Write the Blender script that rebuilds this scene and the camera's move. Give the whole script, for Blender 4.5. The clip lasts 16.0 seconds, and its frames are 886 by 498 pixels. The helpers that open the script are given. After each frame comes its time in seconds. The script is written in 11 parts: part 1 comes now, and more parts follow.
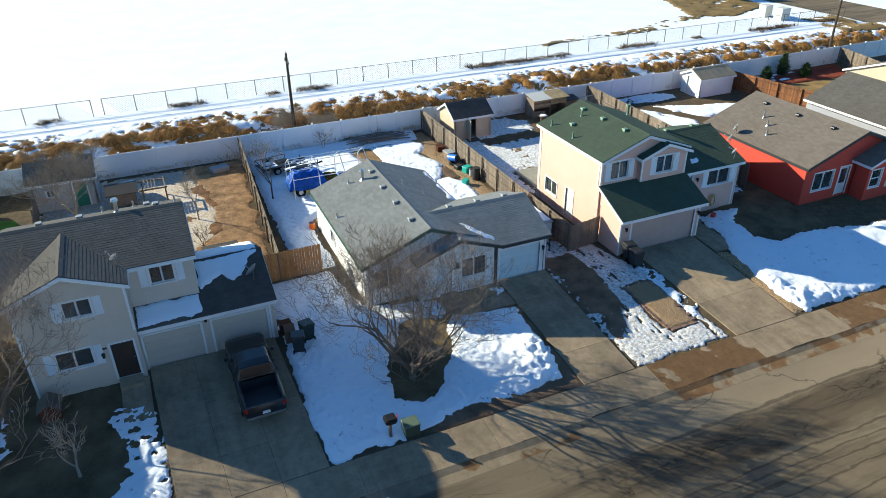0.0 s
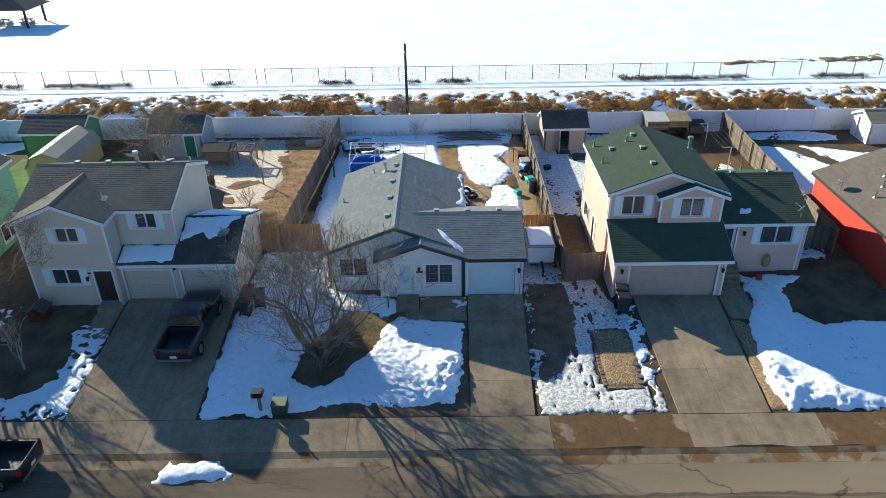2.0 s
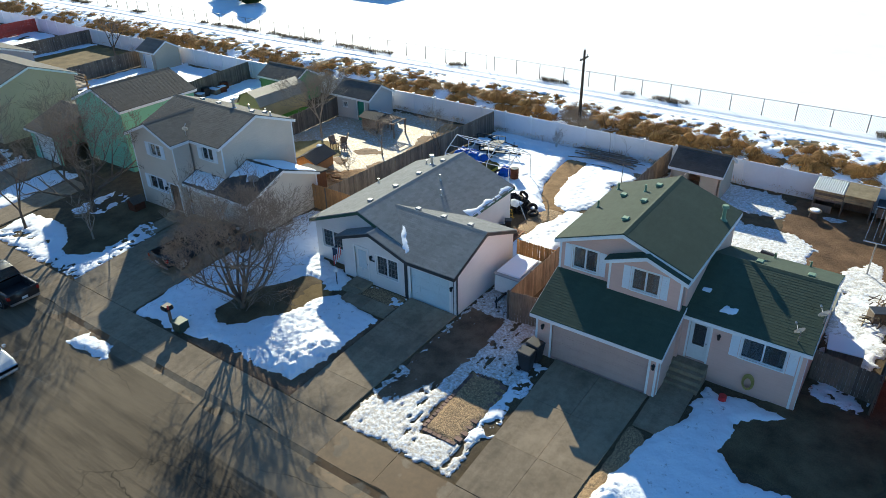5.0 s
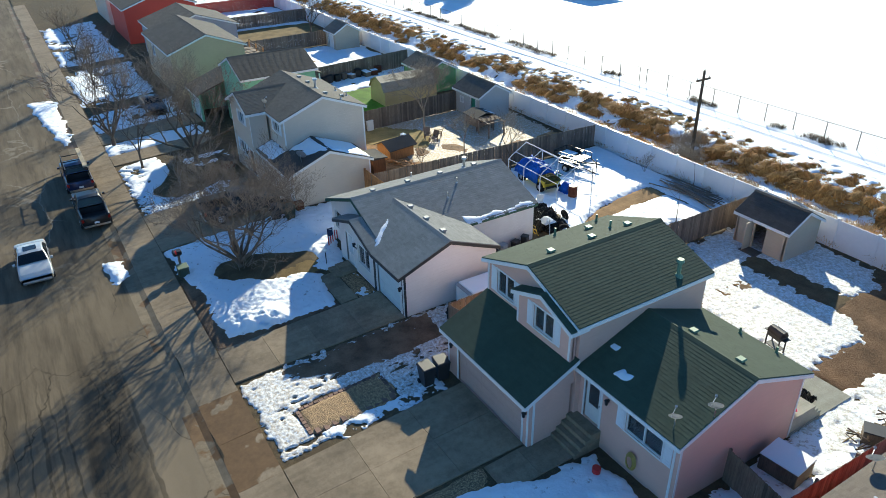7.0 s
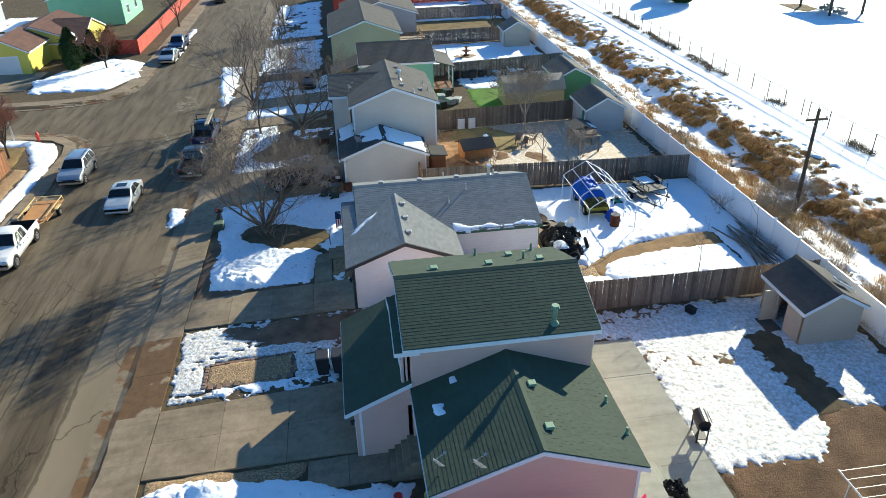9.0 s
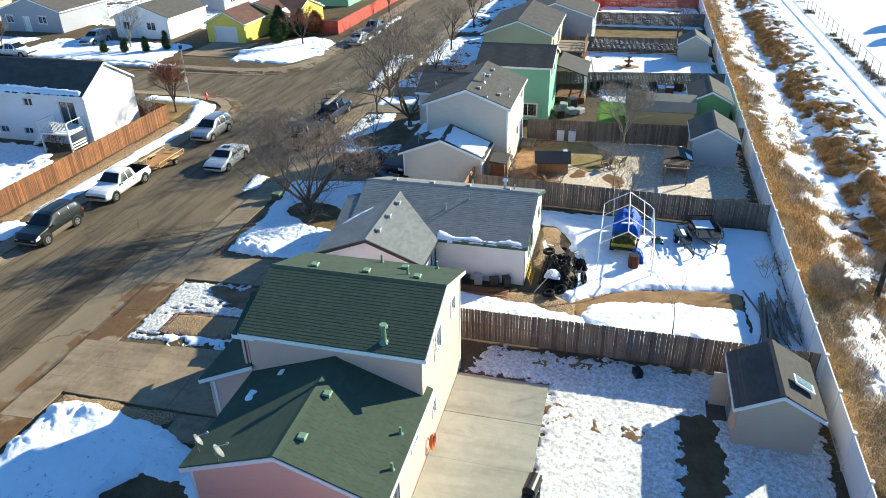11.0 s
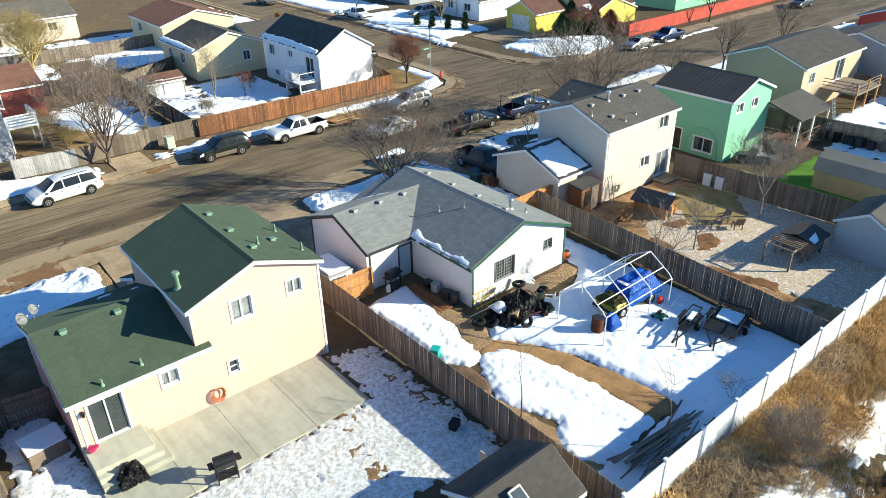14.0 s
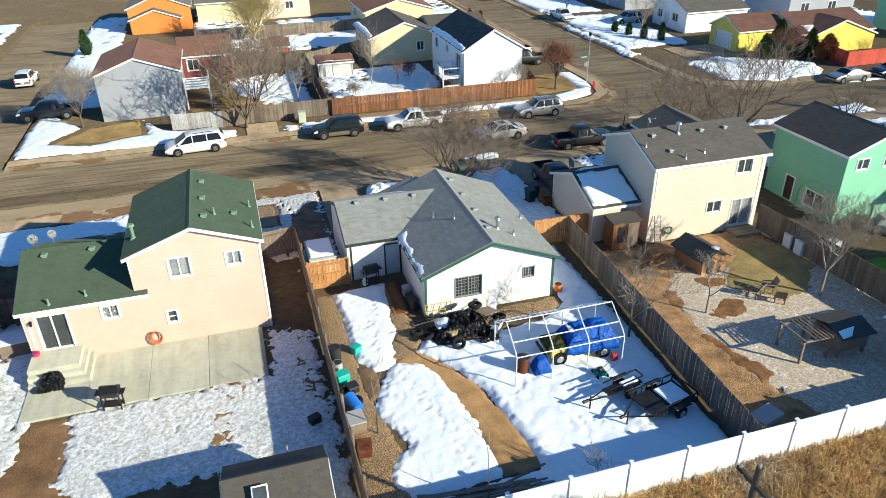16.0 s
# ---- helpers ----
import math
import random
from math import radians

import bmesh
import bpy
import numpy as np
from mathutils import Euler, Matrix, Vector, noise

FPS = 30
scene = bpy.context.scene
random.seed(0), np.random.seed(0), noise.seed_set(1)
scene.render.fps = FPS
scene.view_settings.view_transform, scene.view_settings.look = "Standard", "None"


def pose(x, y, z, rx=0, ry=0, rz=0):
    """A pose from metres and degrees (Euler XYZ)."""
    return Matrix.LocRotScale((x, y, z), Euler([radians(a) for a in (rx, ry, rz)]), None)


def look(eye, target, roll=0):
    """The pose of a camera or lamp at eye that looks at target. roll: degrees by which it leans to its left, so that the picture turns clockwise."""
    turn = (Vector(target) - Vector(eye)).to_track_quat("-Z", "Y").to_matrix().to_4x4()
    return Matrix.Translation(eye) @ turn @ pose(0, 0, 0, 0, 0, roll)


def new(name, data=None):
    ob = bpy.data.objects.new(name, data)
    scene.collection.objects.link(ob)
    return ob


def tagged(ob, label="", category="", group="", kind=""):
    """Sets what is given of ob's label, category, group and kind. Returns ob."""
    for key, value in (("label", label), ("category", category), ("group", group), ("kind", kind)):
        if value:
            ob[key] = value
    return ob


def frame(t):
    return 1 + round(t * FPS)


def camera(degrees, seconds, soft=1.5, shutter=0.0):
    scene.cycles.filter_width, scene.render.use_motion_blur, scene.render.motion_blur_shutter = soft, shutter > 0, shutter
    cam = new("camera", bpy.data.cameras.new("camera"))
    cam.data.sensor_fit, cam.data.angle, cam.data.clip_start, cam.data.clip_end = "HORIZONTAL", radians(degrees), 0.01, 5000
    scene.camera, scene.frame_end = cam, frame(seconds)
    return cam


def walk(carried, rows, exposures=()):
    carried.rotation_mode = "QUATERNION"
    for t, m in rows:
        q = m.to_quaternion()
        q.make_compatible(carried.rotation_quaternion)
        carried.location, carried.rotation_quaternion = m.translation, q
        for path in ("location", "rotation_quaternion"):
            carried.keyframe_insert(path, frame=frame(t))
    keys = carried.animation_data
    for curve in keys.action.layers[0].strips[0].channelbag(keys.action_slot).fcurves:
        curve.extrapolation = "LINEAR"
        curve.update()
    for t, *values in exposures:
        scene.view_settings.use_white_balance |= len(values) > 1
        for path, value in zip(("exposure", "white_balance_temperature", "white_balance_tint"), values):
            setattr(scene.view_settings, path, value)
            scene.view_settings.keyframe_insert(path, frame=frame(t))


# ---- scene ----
cam = camera(64.1, 16.0, soft=0.6)
METRES, EYE, TILT, LEAN, TURN = 121.4, 21.3, 0.0, 0.0, -23.4
ROWS = [
    (0.0, 0.0, 0.0, 0.0, -0.33, -29.58, 0.58),
    (0.5, 0.0306, 0.0022, -0.0, 5.37, -29.59, 0.61),
    (1.0, 0.063, 0.0079, 0.0003, 11.47, -29.6, 0.66),
    (1.5, 0.0925, 0.0164, 0.0007, 17.17, -29.62, 0.69),
    (2.0, 0.1231, 0.0287, 0.0009, 23.23, -29.63, 0.78),
    (2.5, 0.15, 0.043, 0.0009, 28.88, -29.62, 0.78),
    (3.0, 0.177, 0.0611, 0.0006, 34.92, -29.6, 0.8),
    (3.5, 0.1997, 0.0799, 0.0007, 40.39, -29.6, 0.81),
    (4.0, 0.2232, 0.1039, 0.0005, 46.66, -29.58, 0.87),
    (6.5, 0.2928, 0.2401, -0.0027, 75.86, -29.24, 1.08),
    (7.0, 0.298, 0.2712, -0.0029, 81.74, -29.2, 1.08),
    (7.5, 0.3, 0.3009, -0.0033, 87.24, -29.15, 1.12),
    (8.0, 0.2986, 0.3328, -0.0037, 93.18, -29.12, 1.11),
    (8.5, 0.2946, 0.3627, -0.0036, 98.79, -29.11, 1.15),
    (9.0, 0.2873, 0.3939, -0.0033, 104.78, -29.05, 1.12),
    (11.5, 0.2098, 0.5266, -0.0013, 133.65, -28.93, 1.1),
    (12.0, 0.1858, 0.5485, -0.0018, 139.67, -28.84, 1.09),
    (12.5, 0.161, 0.5661, -0.002, 145.29, -28.84, 1.08),
    (13.0, 0.133, 0.5823, -0.0023, 151.31, -28.8, 1.06),
    (13.5, 0.1053, 0.5949, -0.0027, 156.96, -28.77, 1.04),
    (14.0, 0.0748, 0.6054, -0.0028, 163.0, -28.75, 0.97),
    (14.5, 0.0453, 0.6122, -0.0022, 168.66, -28.72, 0.9),
    (15.0, 0.0132, 0.6163, -0.0017, 174.66, -28.7, 0.87),
    (15.5, -0.0171, 0.6168, -0.0008, 180.3, -28.7, 0.83),
    (16.0, -0.0494, 0.6142, -0.0, 186.36, -28.7, 0.78),
]
walk(cam, [(t, pose(0, 0, EYE, TILT, LEAN, TURN) @ pose(METRES * x, METRES * y, METRES * z, 90 + pitch, roll, yaw)) for t, x, y, z, yaw, pitch, roll in ROWS], [(0.0, 0.96, 6550, 4), (4.0, 0.96, 6550, 4), (8.0, 1.12, 6550, 4), (12.0, 1.25, 6550, 4), (14.0, 1.06, 6550, 4), (16.0, 0.83, 6550, 4)])


# ---- light ----
SUN_AZ, SUN_EL = 136.0, 22.3
world = bpy.data.worlds.new("sky")
scene.world = world
world.use_nodes = True
sky = world.node_tree.nodes.new("ShaderNodeTexSky")
sky.sky_type = "NISHITA"
sky.sun_disc = False
sky.sun_elevation = radians(SUN_EL)
sky.sun_rotation = radians(90.0 - SUN_AZ)
sky.altitude = 1500.0
sky.dust_density, sky.ozone_density = 0.4, 3.0
world.node_tree.nodes["Background"].inputs["Strength"].default_value = 0.09
tint = world.node_tree.nodes.new("ShaderNodeMix")
tint.data_type, tint.blend_type = "RGBA", "MULTIPLY"
tint.inputs[0].default_value = 1.0
tint.inputs[7].default_value = (0.57, 0.93, 1.19, 1)  # clear, deep blue winter sky
world.node_tree.links.new(sky.outputs["Color"], tint.inputs[6])
world.node_tree.links.new(tint.outputs[2], world.node_tree.nodes["Background"].inputs["Color"])
sun = new("sun", bpy.data.lights.new("sun", "SUN"))
sun.data.energy, sun.data.angle, sun.data.color = 5.0, radians(0.53), (0.98, 0.915, 0.735)
sun.matrix_world = look((0, 0, 0), (-math.cos(radians(SUN_AZ)) * math.cos(radians(SUN_EL)),
                                    -math.sin(radians(SUN_AZ)) * math.cos(radians(SUN_EL)), -math.sin(radians(SUN_EL))))


# ---- materials ----
def nodes_of(name):
    m = bpy.data.materials.new(name)
    m.use_nodes = True
    t = m.node_tree
    return m, t, t.nodes["Principled BSDF"]


def add(t, kind, **values):
    n = t.nodes.new(kind)
    for k, v in values.items():
        n.inputs[k].default_value = v
    return n


def place(t, stretch=(1, 1, 1)):
    g = t.nodes.new("ShaderNodeNewGeometry")
    m = add(t, "ShaderNodeMapping", Scale=stretch)
    t.links.new(g.outputs["Position"], m.inputs["Vector"])
    return m.outputs["Vector"]


def rough_noise(t, where, scale, detail=5.0, roughness=0.6):
    n = add(t, "ShaderNodeTexNoise", Scale=scale, Detail=detail, Roughness=roughness)
    t.links.new(where, n.inputs["Vector"])
    return n.outputs["Fac"]


def ramp(t, fac, stops):
    r = t.nodes.new("ShaderNodeValToRGB")
    e = r.color_ramp.elements
    while len(e) < len(stops):
        e.new(0.5)
    for el, (p, c) in zip(e, stops):
        el.position, el.color = p, (*c, 1)
    t.links.new(fac, r.inputs["Fac"])
    return r.outputs["Color"]


def blend(t, fac, a, b, kind="MIX"):
    n = t.nodes.new("ShaderNodeMix")
    n.data_type, n.blend_type = "RGBA", kind
    for socket, v in ((n.inputs[0], fac), (n.inputs[6], a), (n.inputs[7], b)):
        if isinstance(v, bpy.types.NodeSocket):
            t.links.new(v, socket)
        else:
            socket.default_value = v if isinstance(v, float) else (*v, 1)
    return n.outputs[2]


def relief(t, p, height, strength=0.4, distance=0.02, under=None):
    b = add(t, "ShaderNodeBump", Strength=strength, Distance=distance)
    t.links.new(height, b.inputs["Height"])
    if under:
        t.links.new(under, b.inputs["Normal"])
    t.links.new(b.outputs["Normal"], p.inputs["Normal"])
    return b.outputs["Normal"]


def matte(p, gloss=0.15):
    """A rough, dusty surface that scatters light back."""
    p.inputs["Specular IOR Level"].default_value = gloss
    p.inputs["Diffuse Roughness"].default_value = 0.5


def shade(c, k):
    return tuple(min(1.0, v * k) for v in c)


def surface(name, colour, rough=0.7, vary=0.18, coarse=0.7, fine=14.0, bump=0.25, metal=0.0, stretch=(1, 1, 1), depth=0.01):
    """A surface that varies at two scales."""
    m, t, p = nodes_of(name)
    where = place(t, stretch)
    a = rough_noise(t, where, coarse, 4)
    b = rough_noise(t, where, fine, 6)
    c = ramp(t, a, [(0.3, shade(colour, 1 - vary)), (0.7, shade(colour, 1 + vary * 0.6))])
    d = ramp(t, b, [(0.25, shade((1, 1, 1), 1 - vary)), (0.75, (1, 1, 1))])
    t.links.new(blend(t, 1.0, c, d, "MULTIPLY"), p.inputs["Base Color"])
    p.inputs["Roughness"].default_value = rough
    p.inputs["Metallic"].default_value = metal
    if rough >= 0.8:
        matte(p)
    relief(t, p, b, bump, depth)
    return m


def siding(name, colour, vary=0.1):
    """Painted lap siding: boards of 0.2 m with a shadow line, and faint dirt."""
    m, t, p = nodes_of(name)
    where = place(t)
    a = rough_noise(t, where, 0.5, 4)
    b = rough_noise(t, place(t, (0.6, 0.6, 8)), 3.0, 5)
    c = ramp(t, a, [(0.3, shade(colour, 1 - vary)), (0.7, colour)])
    d = ramp(t, b, [(0.3, shade((1, 1, 1), 1 - vary * 0.6)), (0.7, (1, 1, 1))])
    t.links.new(blend(t, 1.0, c, d, "MULTIPLY"), p.inputs["Base Color"])
    p.inputs["Roughness"].default_value = 0.62
    w = add(t, "ShaderNodeTexWave", Scale=1.57, Distortion=0.0)
    w.wave_type, w.bands_direction, w.wave_profile = "BANDS", "Z", "SAW"
    t.links.new(where, w.inputs["Vector"])
    relief(t, p, w.outputs["Fac"], 0.5, 0.012)
    return m


def shingles(name, colour, along, vary=0.1):
    """Asphalt shingles: every tab a tone of its own, mineral grain, broad weathering and faint streaks down the slope."""
    m, t, p = nodes_of(name)
    g = t.nodes.new("ShaderNodeNewGeometry")
    c = ramp(t, g.outputs["Random Per Island"], [(0.0, shade(colour, 1 - vary)), (0.5, colour), (1.0, shade(colour, 1 + vary))])
    a = rough_noise(t, g.outputs["Position"], 0.6, 4)
    b = rough_noise(t, g.outputs["Position"], 30.0, 4)
    run = rough_noise(t, place(t, (2.2, 0.2, 1) if along == "x" else (0.2, 2.2, 1)), 1.0, 4)
    c = blend(t, 1.0, c, ramp(t, a, [(0.3, (0.9, 0.9, 0.9)), (0.7, (1.06, 1.06, 1.06))]), "MULTIPLY")
    c = blend(t, 1.0, c, ramp(t, run, [(0.3, (0.93, 0.93, 0.93)), (0.7, (1.04, 1.04, 1.04))]), "MULTIPLY")
    c = blend(t, 1.0, c, ramp(t, b, [(0.3, (0.82, 0.82, 0.82)), (0.7, (1.1, 1.1, 1.1))]), "MULTIPLY")
    t.links.new(c, p.inputs["Base Color"])
    p.inputs["Roughness"].default_value = 0.88
    matte(p, 0.2)
    relief(t, p, b, 0.3, 0.006)
    return m


def snow_surface(name, dirt=0.0, bump=0.5, grain=1.7, soil=(0.3, 0.24, 0.17), grit=0.25):
    """Settled snow: soft lumps, crust, stray grit, and soil showing where dirt is set."""
    m, t, p = nodes_of(name)
    where = place(t)
    a = rough_noise(t, where, 0.25, 5)
    b = rough_noise(t, where, 7.0, 7, 0.65)
    lump = rough_noise(t, where, 2.1, 5, 0.55)
    c = ramp(t, a, [(0.3, (0.75, 0.8, 0.86)), (0.7, (0.85, 0.875, 0.905))])
    speck = rough_noise(t, where, 19.0, 4, 0.7)
    thin = rough_noise(t, where, 0.8, 4)
    speck = ramp(t, speck, [(0.66, (0, 0, 0)), (0.74, (grit, grit, grit))])
    c = blend(t, blend(t, 1.0, speck, ramp(t, thin, [(0.42, (0, 0, 0)), (0.62, (1, 1, 1))]), "MULTIPLY"), c, (0.33, 0.27, 0.2))
    if dirt:
        k = rough_noise(t, where, grain, 8, 0.72)
        f = ramp(t, k, [(0.62 - dirt * 0.3, (0, 0, 0)), (0.74 - dirt * 0.15, (1, 1, 1))])
        c = blend(t, f, c, soil)
    t.links.new(c, p.inputs["Base Color"])
    p.inputs["Roughness"].default_value = 0.75
    n = relief(t, p, lump, min(1.0, bump), 0.03)
    relief(t, p, b, bump, 0.035, n)
    return m


def concrete_surface(name, colour, wet=0.0, blotch=1.0):
    """Poured concrete: broad weathering, blotches, fine grain; wet brown stains where wet is set; each slab a tone of its own."""
    m, t, p = nodes_of(name)
    where = place(t)
    o = t.nodes.new("ShaderNodeObjectInfo")
    a = rough_noise(t, where, 0.42, 6, 0.6)
    b = rough_noise(t, where, 2.6, 7, 0.7)
    f = rough_noise(t, where, 38.0, 4, 0.6)
    c = ramp(t, a, [(0.28, shade(colour, 1 - 0.3 * blotch)), (0.5, colour), (0.72, shade(colour, 1 + 0.2 * blotch))])
    c = blend(t, 1.0, c, ramp(t, b, [(0.3, shade((1, 0.99, 0.97), 1 - 0.24 * blotch)), (0.62, (1.05, 1.05, 1.05))]), "MULTIPLY")
    c = blend(t, 1.0, c, ramp(t, f, [(0.3, (0.82, 0.82, 0.82)), (0.7, (1.1, 1.1, 1.1))]), "MULTIPLY")
    c = blend(t, 1.0, c, ramp(t, o.outputs["Random"], [(0.0, (0.88, 0.88, 0.88)), (1.0, (1.08, 1.07, 1.05))]), "MULTIPLY")
    run = rough_noise(t, place(t, (1.5, 0.16, 1)), 1.3, 5, 0.6)
    c = blend(t, 1.0, c, ramp(t, run, [(0.32, (0.85, 0.845, 0.84)), (0.56, (1.03, 1.03, 1.03))]), "MULTIPLY")
    p.inputs["Roughness"].default_value = 0.85
    matte(p, 0.2 if wet else 0.15)
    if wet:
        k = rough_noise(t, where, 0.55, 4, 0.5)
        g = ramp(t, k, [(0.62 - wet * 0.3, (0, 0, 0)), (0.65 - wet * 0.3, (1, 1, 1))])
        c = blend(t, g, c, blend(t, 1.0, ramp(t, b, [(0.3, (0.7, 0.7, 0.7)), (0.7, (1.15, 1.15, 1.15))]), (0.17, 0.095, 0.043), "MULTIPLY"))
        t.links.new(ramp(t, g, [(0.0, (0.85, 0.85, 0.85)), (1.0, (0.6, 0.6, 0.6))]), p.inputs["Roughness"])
    t.links.new(c, p.inputs["Base Color"])
    relief(t, p, f, 0.3, 0.008)
    return m


def ground_surface():
    m, t, p = nodes_of("dry_lawn_and_soil")
    where = place(t)
    a = rough_noise(t, where, 0.16, 5)
    b = rough_noise(t, where, 2.2, 7, 0.7)
    f = rough_noise(t, where, 26.0, 5, 0.7)
    c = ramp(t, a, [(0.36, (0.17, 0.13, 0.08)), (0.5, (0.155, 0.11, 0.065)), (0.64, (0.22, 0.155, 0.085))])
    c = blend(t, ramp(t, b, [(0.35, (0, 0, 0)), (0.65, (1, 1, 1))]), c, (0.1, 0.074, 0.048))
    c = blend(t, 1.0, c, ramp(t, f, [(0.3, (0.5, 0.5, 0.5)), (0.7, (1.25, 1.25, 1.2))]), "MULTIPLY")
    t.links.new(c, p.inputs["Base Color"])
    p.inputs["Roughness"].default_value = 0.95
    matte(p)
    relief(t, p, f, 0.6, 0.04)
    return m


def asphalt_surface():
    """Old asphalt: pale and dusty towards the kerb, a darker crazed lane, long dark seams and a few pale sealed cracks."""
    m, t, p = nodes_of("worn_asphalt")
    where = place(t)
    a = rough_noise(t, place(t, (0.25, 1, 1)), 0.55, 5)
    b = rough_noise(t, where, 45.0, 3)
    s = rough_noise(t, place(t, (0.1, 1.0, 1)), 1.6, 6, 0.65)
    c = ramp(t, a, [(0.3, (0.128, 0.096, 0.064)), (0.5, (0.168, 0.129, 0.085)), (0.7, (0.212, 0.163, 0.108))])
    c = blend(t, 1.0, c, ramp(t, s, [(0.36, (0.66, 0.66, 0.67)), (0.55, (1.05, 1.05, 1.05))]), "MULTIPLY")
    sep = t.nodes.new("ShaderNodeSeparateXYZ")
    t.links.new(where, sep.inputs["Vector"])
    wobble = add(t, "ShaderNodeTexNoise", Scale=0.5, Detail=6.0, Roughness=0.7)
    t.links.new(place(t, (0.4, 1, 1)), wobble.inputs["Vector"])

    def lane(middle, half, edge, sway):
        """1 inside a strip along the street, ragged at its edges."""
        off = add(t, "ShaderNodeMath")
        off.operation = "MULTIPLY_ADD"
        off.inputs[1].default_value, off.inputs[2].default_value = sway, -0.5 * sway - middle
        t.links.new(wobble.outputs["Fac"], off.inputs[0])
        gap = add(t, "ShaderNodeMath")
        gap.operation = "ADD"
        t.links.new(sep.outputs["Y"], gap.inputs[0])
        t.links.new(off.outputs[0], gap.inputs[1])
        far = add(t, "ShaderNodeMath")
        far.operation = "ABSOLUTE"
        t.links.new(gap.outputs[0], far.inputs[0])
        low = add(t, "ShaderNodeMapRange")
        low.inputs["From Min"].default_value, low.inputs["From Max"].default_value = half + edge, half
        t.links.new(far.outputs[0], low.inputs["Value"])
        return low.outputs["Result"]

    east = add(t, "ShaderNodeMapRange")
    east.inputs["From Min"].default_value, east.inputs["From Max"].default_value = 9.0, 19.0
    t.links.new(sep.outputs["X"], east.inputs["Value"])

    def eastward(mask):
        return blend(t, 1.0, mask, east.outputs["Result"], "MULTIPLY")

    c = blend(t, eastward(lane(17.5, 1.0, 0.25, 0.9)), c, blend(t, 1.0, ramp(t, a, [(0.3, (0.83, 0.83, 0.83)), (0.7, (1.1, 1.1, 1.1))]), (0.25, 0.195, 0.132), "MULTIPLY"))
    worn = eastward(lane(15.2, 0.75, 0.5, 2.2))
    c = blend(t, worn, c, blend(t, 1.0, c, (0.62, 0.61, 0.6), "MULTIPLY"))
    v = add(t, "ShaderNodeTexVoronoi", Scale=0.3)
    v.feature = "DISTANCE_TO_EDGE"
    warp = add(t, "ShaderNodeTexNoise", Scale=0.9, Detail=5.0)
    t.links.new(where, warp.inputs["Vector"])
    vec = t.nodes.new("ShaderNodeVectorMath")
    vec.operation = "ADD"
    t.links.new(place(t, (0.45, 1.5, 1)), vec.inputs[0])
    t.links.new(warp.outputs["Color"], vec.inputs[1])
    t.links.new(vec.outputs[0], v.inputs["Vector"])
    crack = ramp(t, v.outputs["Distance"], [(0.003, (0.42, 0.42, 0.42)), (0.009, (1, 1, 1))])
    few = ramp(t, rough_noise(t, where, 0.12, 3), [(0.47, (0, 0, 0)), (0.56, (1, 1, 1))])
    c = blend(t, few, c, blend(t, 1.0, c, crack, "MULTIPLY"))
    pale = ramp(t, v.outputs["Distance"], [(0.008, (0.75, 0.75, 0.75)), (0.02, (0, 0, 0))])
    west = add(t, "ShaderNodeMapRange")
    west.inputs["From Min"].default_value, west.inputs["From Max"].default_value = 8.0, 0.0
    t.links.new(sep.outputs["X"], west.inputs["Value"])
    c = blend(t, blend(t, 1.0, blend(t, 1.0, pale, west.outputs["Result"], "MULTIPLY"), lane(14.6, 0.7, 1.2, 1.5), "MULTIPLY"), c, (0.3, 0.25, 0.185))  # dusty sealed cracks
    v2 = add(t, "ShaderNodeTexVoronoi", Scale=2.6)
    v2.feature = "DISTANCE_TO_EDGE"
    t.links.new(vec.outputs[0], v2.inputs["Vector"])
    crazed = ramp(t, v2.outputs["Distance"], [(0.015, (0.62, 0.62, 0.62)), (0.06, (1.06, 1.06, 1.06))])
    patch = ramp(t, rough_noise(t, place(t, (0.3, 1, 1)), 0.9, 4), [(0.48, (0, 0, 0)), (0.56, (1, 1, 1))])
    c = blend(t, blend(t, 1.0, worn, patch, "MULTIPLY"), c, blend(t, 1.0, c, crazed, "MULTIPLY"))
    for middle, half in ((16.45, 0.05), (13.7, 0.035), (13.2, 0.02), (12.75, 0.03), (12.2, 0.02), (11.3, 0.025), (10.3, 0.03)):
        c = blend(t, eastward(lane(middle, half, 0.04, 0.9)), c, blend(t, 1.0, c, (0.55, 0.55, 0.55), "MULTIPLY"))
    c = blend(t, 1.0, c, ramp(t, b, [(0.3, (0.75, 0.75, 0.75)), (0.7, (1.15, 1.15, 1.15))]), "MULTIPLY")
    t.links.new(c, p.inputs["Base Color"])
    p.inputs["Roughness"].default_value = 0.9
    matte(p)
    relief(t, p, b, 0.3, 0.01)
    return m


